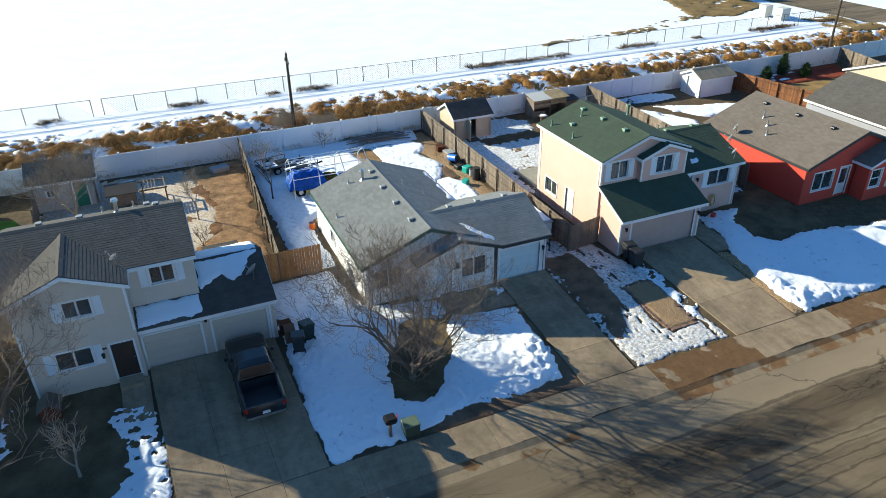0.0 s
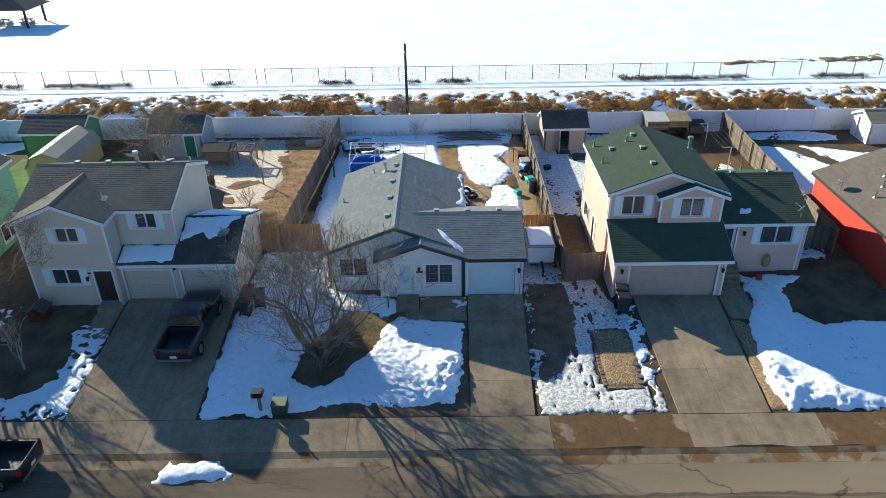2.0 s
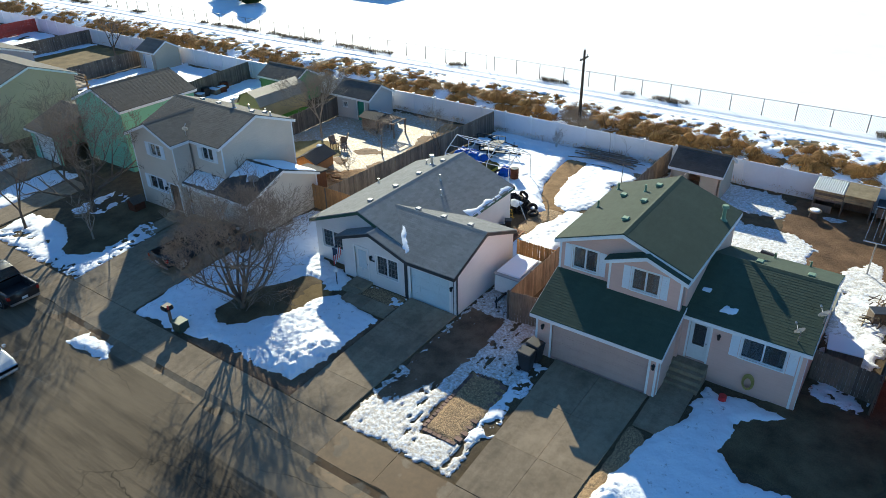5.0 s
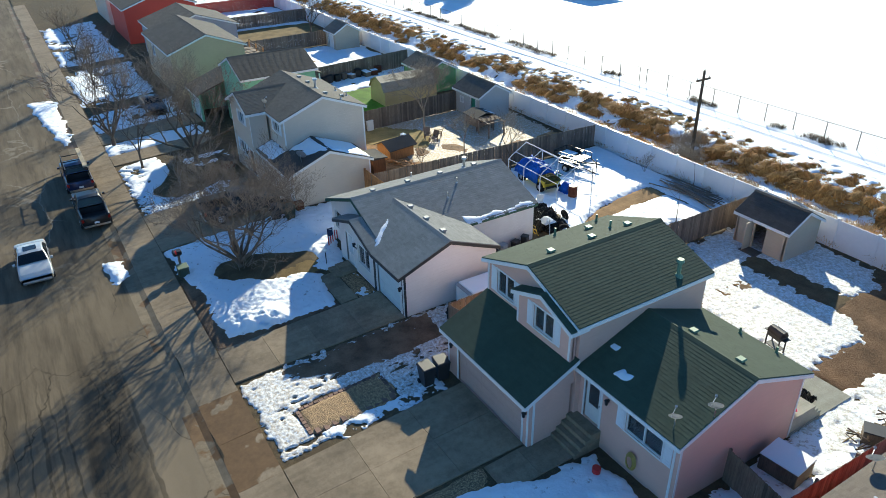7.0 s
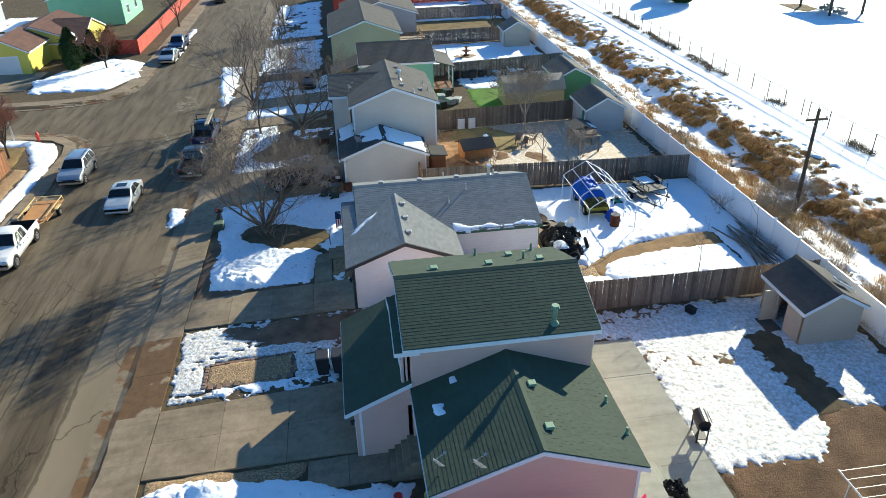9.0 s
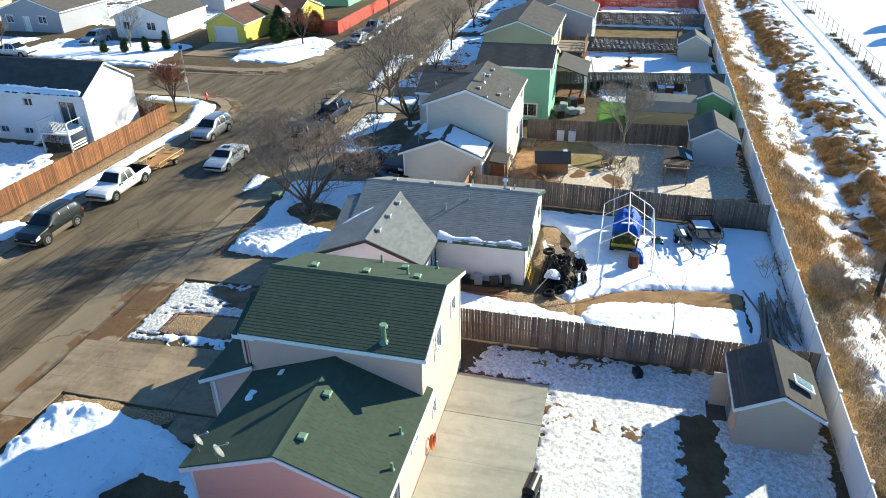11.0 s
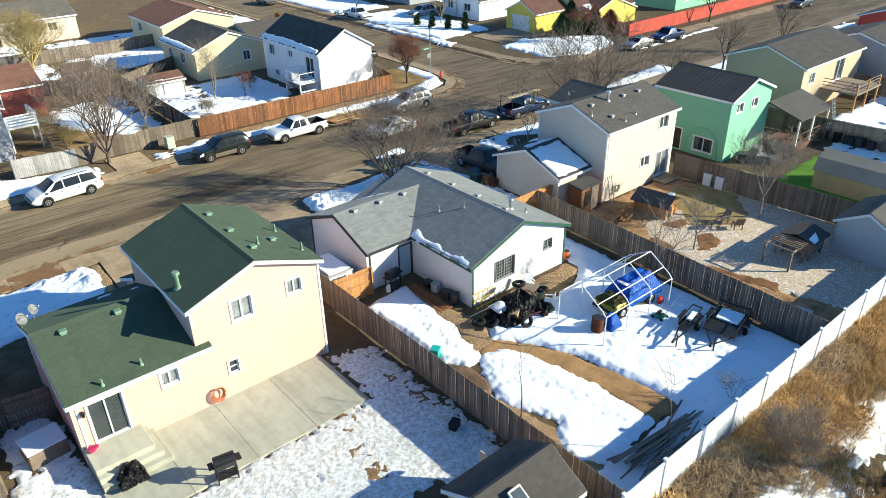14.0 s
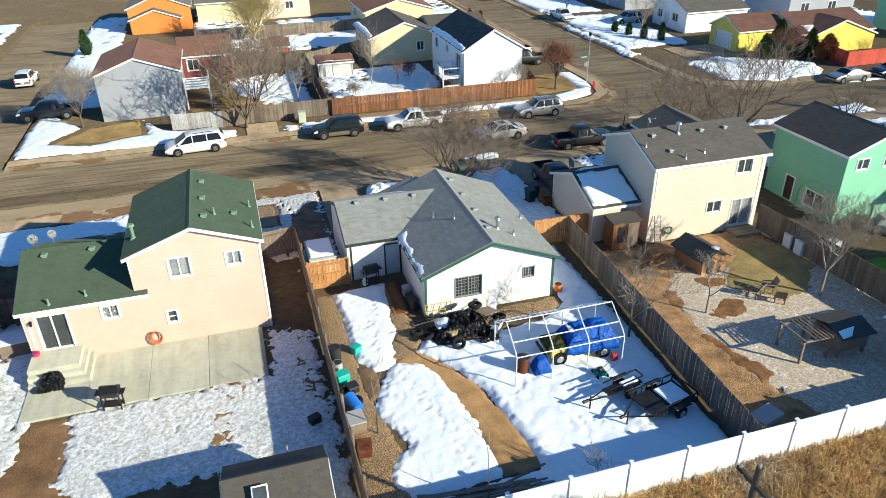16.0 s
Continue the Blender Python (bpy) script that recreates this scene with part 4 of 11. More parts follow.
wall_lamp(house, w["n"], 0.2, 2.5)
gable_roof(house, 29.5, 35.36, 31.6, 38.95, 3.25, 4.62, "x", R_GREEN["x"], M_TRIM, (False, True))

for wall_, u, low, high in ((f["s"], 0.0, 3.4, 5.15), (f["n"], 0.0, 4.3, 5.15), (f["n"], 6.05, -0.2, 5.15), (f["w"], 0.0, -0.2, 5.15), (f["w"], 6.63, 3.4, 5.15), (q["s"], 0.0, -0.2, 2.3), (q["s"], 5.83, -0.2, 2.3), (q["e"], 0.0, -0.2, 2.3), (w["s"], 4.84, -0.2, 3.2), (w["e"], 0.0, -0.2, 3.2), (w["e"], 6.7, -0.2, 3.2), (w["n"], 0.0, -0.2, 3.2), (k["s"], 0.0, 3.55, 5.05), (k["s"], 3.28, 3.55, 5.05)):
    part("corner_trim", wall_box(wall_, u, u + 0.1, low, high, 0.004, 0.025), M_TRIM, house, "white corner board")


# ---- the beige two-storey house ----
house = thing("house", (-2, 33, 0), "beige two-storey house with grey-brown roof and double garage", "house")
L_HOUSE = house
f = gable_body(house, -7.3, 0.6, 30.7, 36.85, -0.25, 5.12, 1.15, "x", S_BEIGE, {
    "s": [(5.75, 6.85, 3.9, 4.85)],
    "n": [(3.9 + 0.05, 4.95, 1.45, 2.23), (5.8, 7.3, 0.27, 2.12), (5.7, 6.75, 3.92, 4.87)]})
window(house, f["s"], (5.75, 6.85, 3.9, 4.85), 1, shutters=0.33)
window(house, f["n"], (3.95, 4.95, 1.45, 2.23), 1)
window(house, f["n"], (5.8, 7.3, 0.27, 2.12), 1, curtain=0.7)
window(house, f["n"], (5.7, 6.75, 3.92, 4.87), 1, curtain=0.3)
gable_roof(house, -7.5, 0.75, 30.42, 37.05, 5.14, 6.4, "x", R_BROWN["x"], M_TRIM)
k = gable_body(house, -6.95, -2.4, 29.3, 30.7, -0.25, 5.12, 0.9, "y", S_BEIGE, {"s": [(1.95, 3.1, 3.85, 4.7), (1.1, 2.6, 1.3, 2.25), (3.35, 4.3, 0.2, 2.12)]}, sides="swe")
window(house, k["s"], (1.95, 3.1, 3.85, 4.7), 1, shutters=0.33)
window(house, k["s"], (1.1, 2.6, 1.3, 2.25), 1, shutters=0.33)
door(house, k["s"], (3.35, 4.3, 0.2, 2.12), M_DOOR_DARK)
wall_lamp(house, k["s"], 3.0, 1.7)
gable_roof(house, -7.15, -2.2, 29.02, 33.2, 5.12, 6.15, "y", R_BROWN["y"], M_TRIM, (True, False))
g = gable_body(house, -2.4, 3.8, 29.75, 35.6, -0.25, 2.36, 1.15, "x", S_BEIGE, {"s": [(0.15, 2.7, -0.06, 1.85), (3.25, 5.8, -0.06, 1.85)]}, sides="sen")
garage_door(house, g["s"], (0.15, 2.7, -0.06, 1.85), S_BEIGE, 4, 4)
garage_door(house, g["s"], (3.25, 5.8, -0.06, 1.85), S_BEIGE, 4, 4)
wall_lamp(house, g["s"], 2.97, 2.05)
slope(house, (-2.38, 29.42, 2.42), (0.0, 29.42, 2.42), (0.0, 30.75, 2.95), (-2.38, 30.75, 2.95), R_BROWN["x"])
strip(house, (-2.38, 29.42, 2.42), (0.0, 29.42, 2.42), M_TRIM)
gable_roof(house, 0.0, 3.95, 29.42, 35.8, 2.42, 3.65, "x", R_DARK["x"], M_TRIM, (False, True))

for wall_, u, low, high in ((f["e"], 0.0, 3.3, 5.1), (f["e"], 6.05, -0.2, 5.1), (f["w"], 0.0, -0.2, 5.1), (f["n"], 0.0, 2.8, 5.1), (f["n"], 7.48, -0.2, 5.1), (k["s"], 0.0, -0.2, 5.05), (k["s"], 4.45, 2.6, 5.05), (g["e"], 0.0, -0.2, 2.3), (g["e"], 5.75, -0.2, 2.3), (g["s"], 5.94, -0.2, 2.3)):
    part("corner_trim", wall_box(wall_, u, u + 0.1, low, high, 0.004, 0.025), M_TRIM, house, "white corner board")


# ---- the mint green house beyond ----
house = thing("house", (-15, 35, 0), "mint green two-storey house with dark shingle roof", "house")
f = gable_body(house, -18.2, -12.2, 31.9, 38.4, -0.25, 4.85, 1.15, "y", S_MINT, {
    "e": [(3.65, 5.3, 0.35, 1.5), (1.75, 2.5, 0.05, 1.75)], "n": [(0.85, 1.75, 3.7, 4.42), (3.0, 3.9, 3.7, 4.42)]})
window(house, f["e"], (3.65, 5.3, 0.35, 1.5), 1, curtain=0.4)
door(house, f["e"], (1.75, 2.5, 0.05, 1.75), M_DOOR_DARK)
window(house, f["n"], (0.85, 1.75, 3.7, 4.42), 1, curtain=0.3)
window(house, f["n"], (3.0, 3.9, 3.7, 4.42), 1, curtain=0.3)
gable_roof(house, -18.4, -12.0, 31.7, 38.6, 4.88, 6.12, "y", R_DARK["y"], M_TRIM)
g = gable_body(house, -22.0, -18.2, 29.5, 36.0, -0.25, 2.5, 1.2, "x", S_MINT, {"s": [(0.7, 3.2, -0.1, 1.9)]}, sides="swn")
garage_door(house, g["s"], (0.7, 3.2, -0.1, 1.9), M_DOOR_WHITE, 4, 4)
gable_roof(house, -22.2, -18.0, 29.2, 36.2, 2.5, 3.75, "x", R_DARK["x"], M_TRIM, (True, False))


# ---- the red house ----
house = thing("house", (44, 35, 0), "bright red single-storey house with taupe shingle roof", "house")
f = gable_body(house, 39.15, 48.5, 29.9, 39.4, -0.25, 2.75, 1.75, "y", S_RED, {"s": [(0.9, 2.7, 0.8, 2.1), (3.3, 4.2, 0.1, 2.15)]})
window(house, f["s"], (0.9, 2.7, 0.8, 2.1), 1)
door(house, f["s"], (3.3, 4.2, 0.1, 2.15), M_DOOR_WHITE, 0.6)
gable_roof(house, 38.95, 48.7, 29.6, 39.6, 2.78, 4.6, "y", R_TAUPE["y"], M_TRIM_DARK)
w = gable_body(house, 43.7, 48.4, 28.7, 29.9, -0.25, 2.6, 0.9, "y", S_RED, {"s": [(0.3, 1.3, 0.8, 2.1), (2.0, 3.6, 0.7, 2.1)]}, sides="swe")
window(house, w["s"], (0.3, 1.3, 0.8, 2.1), 0, split=0.5)
window(house, w["s"], (2.0, 3.6, 0.7, 2.1), 0, curtain=0.9)
gable_roof(house, 43.35, 48.75, 28.4, 31.4, 2.6, 3.62, "y", R_TAUPE["y"], M_TRIM, (True, False))
for x, y in ((42.9, 37.6), (42.9, 34.6), (42.9, 31.6)):
    box_vent(house, x, y, 2.78 + (x - 38.95) * 0.373, M_DARKMETAL)
for x, y, h in ((41.6, 36.4, 0.5), (41.0, 35.4, 0.4), (40.2, 34.6, 0.45)):
    pipe_vent(house, x, y, 2.78 + (x - 38.95) * 0.373, h, 0.06)


# ---- fences ----
def vinyl_fence(x0, x1, y):
    fence = thing("vinyl_fence", (x0, y, 0), "long white vinyl privacy fence behind the back yards", "fence")
    n = int(round((x1 - x0) / 2.44))
    dx = (x1 - x0) / n
    posts, panels, caps = None, None, None
    for i in range(n + 1):
        x = x0 + i * dx
        if posts is None:
            posts = part("post", bevelled(box(x - 0.065, x + 0.065, y - 0.065, y + 0.065, -0.3, 1.9), 0.01), M_VINYL, fence).data
            caps = part("cap", prism([(x - 0.08, y - 0.08, 1.9), (x + 0.08, y - 0.08, 1.9), (x + 0.08, y + 0.08, 1.9), (x - 0.08, y + 0.08, 1.9)], (0, 0, 0.04)), M_VINYL, fence).data
        else:
            for name, me in (("post", posts), ("cap", caps)):
                o = new(name, me)
                o.parent, o.location = fence, (i * dx, 0, 0)
        if i == n:
            break
        if panels is None:
            bm = box(x + 0.065, x + dx - 0.065, y - 0.012, y + 0.012, 0.12, 1.72)
            box(x + 0.065, x + dx - 0.065, y - 0.025, y + 0.025, 0.0, 0.16, bm)
            box(x + 0.065, x + dx - 0.065, y - 0.025, y + 0.025, 1.68, 1.83, bm)
            panels = part("panel", bm, M_VINYL, fence).data
        else:
            o = new("panel", panels)
            o.parent, o.location = fence, (i * dx, 0, 0)
    return fence


vinyl_fence(-90.3, 80.5, 54.6)


def board_fence(p0, p1, label, material, high=1.8, wide=0.14, apart=False, rails_side=1, name="wooden_fence", zf=None, dog=True):
    """A board fence on posts and rails; apart: every board an object of its own."""
    p0, p1 = Vector((*p0, 0)), Vector((*p1, 0))
    length = (p1 - p0).length
    d = (p1 - p0) / length
    n = Vector((-d.y, d.x, 0)) * rails_side
    zat = zf or (lambda q: float(lot_z(q.x, q.y)))
    fence = thing(name, (p0.x, p0.y, zat(p0)), label, "fence")
    count = max(2, int(length / (wide + 0.006)))
    rnd = random.Random(int(abs(p0.x * 31 + p0.y * 17)) + 5)
    shared = []
    joined = bmesh.new()
    ang = math.atan2(d.y, d.x)
    for i in range(count):
        u = (i + 0.5) * length / count
        q = p0 + d * u
        z = zat(q)
        h = high + rnd.uniform(-0.02, 0.02)
        hw = wide / 2 - 0.002
        outline = [(-hw, 0.03), (hw, 0.03), (hw, h - 0.03), (hw - 0.03, h), (-hw + 0.03, h), (-hw, h - 0.03)] if dog else [(-hw, 0.03), (hw, 0.03), (hw, h), (-hw, h)]
        if apart:
            if len(shared) < 6:
                shared.append(part("board", prism([(p0.x + a, p0.y - 0.009, zat(p0) + b) for a, b in outline], (0, 0.018, 0)), material, fence))
                ob = shared[-1]
            else:
                ob = new("board", shared[rnd.randrange(6)].data)
                ob.parent = fence
            ob.matrix_basis = Matrix.Translation(d * u + Vector((0, 0, z - zat(p0)))) @ Matrix.Rotation(ang + rnd.uniform(-0.01, 0.01), 4, "Z") @ Matrix.Rotation(rnd.uniform(-0.008, 0.008), 4, "Y")
        else:
            o = n * rnd.uniform(-0.004, 0.004) - n * 0.009
            prism([q + d * a + o + Vector((0, 0, z + b)) for a, b in outline], n * 0.018, joined)
    if apart:
        joined.free()
    else:
        tagged(part("board_run", joined, material, fence), kind="stuff")
    k = max(2, int(round(length / 2.4)) + 1)
    for i in range(k):
        q = p0 + d * (length * i / (k - 1)) + n * 0.1
        part("post", box(q.x - 0.045, q.x + 0.045, q.y - 0.045, q.y + 0.045, zat(q) - 0.3, zat(q) + high - 0.05), material, fence)
    for zr in (0.3, high * 0.5, high - 0.3):
        a, b = p0 + n * 0.03, p1 + n * 0.03
        za, zb = zat(a) + zr, zat(b) + zr
        bm = hexa([(*a.xy, za), (*b.xy, zb), (*(b + n * 0.035).xy, zb), (*(a + n * 0.035).xy, za), (*a.xy, za + 0.08), (*b.xy, zb + 0.08), (*(b + n * 0.035).xy, zb + 0.08), (*(a + n * 0.035).xy, za + 0.08)])
        part("rail", bm, material, fence)
    return fence


board_fence((21.7, 31.0), (21.75, 54.4), "weathered grey-brown board fence between two back yards", M_FENCE, apart=True, rails_side=1)
board_fence((5.2, 35.0), (6.3, 54.4), "weathered grey-brown board fence beside a snowy yard", M_FENCE, apart=True, rails_side=1)
board_fence((-7.2, 37.3), (-8.2, 54.4), "weathered grey-brown board fence beside a gravel yard", M_FENCE, rails_side=1)
board_fence((-22.3, 36.0), (-24.6, 54.4), "dark weathered board fence far along the row", M_FENCE)
board_fence((-38.8, 36.0), (-39.8, 54.4), "dark weathered board fence far along the row", M_FENCE)
board_fence((38.0, 33.5), (38.6, 54.4), "weathered brown board fence beside the red house", M_FENCE)
board_fence((56.4, 40.2), (53.7, 54.4), "red-brown board fence behind the red house", M_FENCE_RED)
board_fence((3.9, 35.0), (7.5, 35.0), "orange stained board fence closing a side yard", M_FENCE_NEW, apart=True)
board_fence((19.3, 35.85), (21.65, 35.85), "orange stained board fence closing a side yard", M_FENCE_NEW, apart=True)
board_fence((21.75, 30.9), (23.95, 31.3), "dark weathered board gate beside the garage", M_FENCE)


# ---- pavement: kerbs, slabs, drives ----
def resample(line, step):
    pts = [Vector((*p, 0)) for p in line]
    out, carry = [pts[0]], 0.0
    for a, b in zip(pts, pts[1:]):
        length, u = (b - a).length, step - carry
        while u <= length + 1e-6:
            out.append(a + (b - a) * (u / length))
            u += step
        carry = length - (u - step)
    return out


def sidewalk(name, line, side, label, width=1.85, step=2.93, wet=lambda p: False, near=lambda p: False):
    """Slabs behind a kerb line, on the given side of it; the nearest ones are objects of their own."""
    base = tagged(raw(name, [], [], M_CONCRETE), label, "pavement", kind="structure")
    pts = resample(line, step)
    far = bmesh.new()
    rnd = random.Random(len(line) * 7 + int(abs(line[0][0])))
    for i in range(len(pts) - 1):
        a, b = pts[i], pts[i + 1]
        da = (pts[min(i + 1, len(pts) - 1)] - pts[max(i - 1, 0)]).normalized()
        db = (pts[min(i + 2, len(pts) - 1)] - pts[i]).normalized()
        na, nb = Vector((-da.y, da.x, 0)) * side, Vector((-db.y, db.x, 0)) * side
        g = (b - a).normalized() * 0.007
        q = [a + g, b - g, b + nb * width - g, a + na * width + g]
        z = [float(lot_z(v.x, v.y)) + 0.045 + rnd.uniform(-0.006, 0.006) for v in q]
        z[0] = z[1] = ROAD_Z + 0.115
        pts8 = [(v.x, v.y, h - 0.35) for v, h in zip(q, z)] + [(v.x, v.y, h) for v, h in zip(q, z)]
        if side < 0:
            pts8 = [pts8[k] for k in (3, 2, 1, 0, 7, 6, 5, 4)]
        c = (a + b) / 2
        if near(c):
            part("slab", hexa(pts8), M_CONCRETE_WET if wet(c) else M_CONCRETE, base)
        else:
            hexa(pts8, far)
    tagged(part("slab_run", far, M_CONCRETE, base), kind="stuff")
    gut = bmesh.new()
    for i in range(len(pts) - 1):
        a, b = pts[i], pts[i + 1]
        d = (b - a).normalized()
        n = Vector((d.y, -d.x, 0)) * side
        for o0, o1, h0, h1 in ((0.0, 0.3, 0.112, 0.02), (0.3, 0.8, 0.02, 0.026)):
            q = [a + n * o1, b + n * o1, b + n * o0, a + n * o0]
            pts8 = [(v.x, v.y, ROAD_Z - 0.2) for v in q] + [(v.x, v.y, ROAD_Z + h) for v, h in zip(q, (h1, h1, h0, h0))]
            if side < 0:
                pts8 = [pts8[k] for k in (3, 2, 1, 0, 7, 6, 5, 4)]
            hexa(pts8, gut)
    part("gutter", gut, M_GUTTER, base, "rolled concrete kerb and gutter")
    return base


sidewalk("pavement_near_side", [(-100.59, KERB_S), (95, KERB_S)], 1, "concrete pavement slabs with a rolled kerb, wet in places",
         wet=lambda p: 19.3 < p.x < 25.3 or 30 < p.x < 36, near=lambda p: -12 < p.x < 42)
sidewalk("pavement_far_side", [(95, KERB_N), (52.8, KERB_N)], 1, "concrete pavement beyond the street")
sidewalk("pavement_corner", [(43.2, KERB_N), (-9, KERB_N), (-11.4, 7.4), (-13.6, 6.3), (-15.0, 3.9), (-15.7, 0), (-15.6, -30), (-16.5, -88)], 1,
         "concrete pavement curving round the street corner", width=1.4)
sidewalk("pavement_west_corner", [(-23.5, -88), (-24.2, -30), (-24.3, 0.5), (-25.0, 4.4), (-27.2, 7.0), (-31, 8.2), (-40, 8.4), (-100, 8.4)], 1,
         "concrete pavement round the far corner", width=1.7)


def drive(name, x0, x1, y0, y1, cols, rows_, label, x0b=None, x1b=None, mat=None, lift=0.045, zf=None):
    """A concrete drive of slabs between recessed joints; x0b, x1b: its edges at the street end."""
    x0b = x0 if x0b is None else x0b
    x1b = x1 if x1b is None else x1b
    base = tagged(raw(name, [], [], mat or M_CONCRETE), label, "driveway", kind="structure")
    rnd = random.Random(int(abs(x0 * 13)))
    z_ = zf or (lambda x, y: float(lot_z(x, y)) + lift)
    for r in range(rows_):
        for c in range(cols):
            f0, f1 = r / rows_, (r + 1) / rows_
            ya, yb = y0 + (y1 - y0) * f0 + 0.007, y0 + (y1 - y0) * f1 - 0.007
            q = []
            for y, u in ((ya, c), (ya, c + 1), (yb, c + 1), (yb, c)):
                k = (y - y0) / (y1 - y0)
                a, b = x0b + (x0 - x0b) * k, x1b + (x1 - x1b) * k
                q.append((a + (b - a) * u / cols + (0.007 if u == c else -0.007), y))
            dz = rnd.uniform(-0.008, 0.008)
            part("slab", hexa([(x, y, z_(x, y) - 0.2) for x, y in q] + [(x, y, z_(x, y) + dz) for x, y in q]), mat or M_CONCRETE, base)
    return base


drive("driveway_white_house", 16.25, 19.25, 20.78, 29.74, 1, 4, "single concrete driveway to the white garage door", 16.1, 18.95)
drive("driveway_cream_house", 25.2, 29.75, 20.78, 29.4, 2, 3, "double concrete driveway, half in shade", 25.3, 29.35)
drive("driveway_beige_house", -2.3, 3.6, 20.78, 29.74, 3, 4, "wide concrete driveway with a parked pickup", -1.95, 3.9)
drive("driveway_mint_house", -21.5, -18.4, 20.78, 29.4, 2, 4, "concrete driveway of the mint green house")
drive("driveway_far_row", -15.2, -12.8, 20.78, 28.5, 1, 3, "narrow concrete driveway beside snow")
drive("driveway_red_house", 49, 54, 20.78, 30.5, 2, 4, "concrete driveway beside the red house")
drive("driveway_across_street", 20.5, 23.4, 2.95, 6.1, 1, 2, "short concrete driveway to a board gate", lift=0.03)
drive("patio", 24.5, 35.25, 38.72, 42.95, 4, 1, "pale concrete patio along the back of the cream house", mat=M_PATIO, zf=lambda x, y: 0.1)
drive("front_walk_cream_house", 29.85, 31.4, 27.4, 30.6, 1, 2, "concrete front walk to the steps")
drive("front_walk_white_house", 12.9, 16.15, 27.55, 28.55, 2, 1, "concrete front walk beside a snowy lawn")
drive("front_walk_beige_house", -3.6, -2.35, 26.4, 29.2, 1, 2, "concrete front walk to the dark door")
drive("driveway_yellow_house", -38.5, -30.5, -10.5, -4.0, 2, 2, "concrete driveway of the yellow house", lift=0.03)


def steps(name, x0, x1, y0, y1, z0, z1, n, label, up=1):
    """A flight of concrete steps that rises toward higher y (up=1) or lower y."""
    base = thing(name, ((x0 + x1) / 2, (y0 + y1) / 2, z0), label, "steps")
    for i in range(n):
        f = (i + 1) / n
        a = y0 + (y1 - y0) * i / (n + 1)
        ya, yb = (a, y1) if up > 0 else (y0, y1 - (a - y0))
        part("step", bevelled(box(x0, x1, ya, yb, z0 + (z1 - z0) * i / n - (0.2 if i == 0 else 0), z0 + (z1 - z0) * f), 0.01), M_CONCRETE, base)
    return base


steps("entry_steps", 12.4, 13.6, 28.4, 29.7, -0.05, 0.14, 2, "low concrete entry steps at the white door")
steps("porch_steps", 29.98, 31.5, 30.6, 31.88, 0.0, 0.83, 4, "concrete porch steps beside the pink garage wall")
landing = thing("patio_steps", (34, 39.7, 0.1), "broad concrete landing with steps down to the patio", "steps")
for i, (xa, z) in enumerate(((32.95, 0.84), (32.73, 0.6), (32.51, 0.35))):
    part("step", bevelled(box(xa, 35.2 - 0.004 * i, 38.72, (40.25, 40.53, 40.8)[i], 0.0, z), 0.012), M_PATIO, landing)
steps("door_step", -3.6, -2.6, 28.6, 29.28, -0.05, 0.2, 1, "concrete doorstep at the dark front door")


# ---- snow on the lawns and yards ----
F = "snow on the front lawn, trampled and partly in shade"
B = "deep snow over the back yard"
snow("front_snow", [(4.0, 20.95), (8.2, 21.15), (10, 21.5), (15.5, 21.5), (15.8, 24), (15.95, 27.3), (12.3, 27.9), (11.7, 27.0), (11.3, 25.4), (10.5, 24.4), (10.2, 23.3), (8.8, 22.8), (7.9, 23.5), (7.9, 24.8), (9.2, 26.6), (10.0, 28.4), (10.9, 28.4), (11.6, 27.4), (12.4, 28.3), (12.3, 29.5), (8.6, 30.6), (7.7, 34.8), (3.95, 34.8), (3.9, 29.5), (3.75, 24)], F, 0.13, 0.36, 0.09, 3, M_SNOW_TRODDEN,
     mounds=((14.9, 22.6, 1.1, 0.4), (15.2, 24.0, 0.8, 0.35), (13.4, 22.2, 0.9, 0.2)), bumps=0.5, lumps=4.6, trails=((4.4, 22, 6.2, 34), (4.6, 21.4, 4.9, 31), (7.4, 21.4, 5.2, 28), (8.6, 29.6, 5.0, 26), (15.6, 26.8, 13, 21.6), (12.4, 24.5, 15.9, 25.5), (9.6, 21.6, 15.6, 22.2), (6.5, 21.5, 7.0, 30), (5.2, 33, 8.2, 30.5), (12.6, 27, 14.5, 21.5)))
snow("front_snow", [(19.3, 22.4), (20.2, 23.0), (21.2, 25), (21.8, 28), (21.6, 30.8), (19.45, 31), (19.35, 27)], F, 0.025, 0.5, 0.07, 5, M_SNOW_STREAK, patchy=0.475, scale=4.2, bumps=0.6, lumps=7.0, stretch=(1.2, 0.55))
snow("front_snow", [(19.3, 20.95), (24.9, 21.0), (24.85, 23.4), (24.3, 22.5), (22.5, 22.4), (22.2, 22.8), (22.3, 26.6), (24.4, 26.8), (24.7, 27.6), (23.9, 29.0), (23.2, 31.8), (21.4, 31.6), (21.6, 28), (21.2, 25.6), (20.4, 23.8), (19.2, 23.2)], F, 0.03, 0.3, 0.07, 15, M_SNOW_STREAK, patchy=0.35, scale=3.4, bumps=0.9, lumps=7.0, stretch=(1.5, 0.4))
snow("front_snow", [(19.45, 28.6), (21.6, 28.4), (21.8, 33.4), (19.5, 33.6)], F, 0.025, 0.4, 0.08, 19, M_SNOW_STREAK, patchy=0.45, scale=3.4, bumps=0.6, lumps=6.0, stretch=(1.4, 0.5))
snow("front_snow", [(22.4, 25.0), (23.9, 25.2), (24.1, 26.7), (22.4, 26.6)], F, 0.04, 0.4, 0.1, 16, M_SNOW_DIRTY, patchy=0.5, scale=2.5)
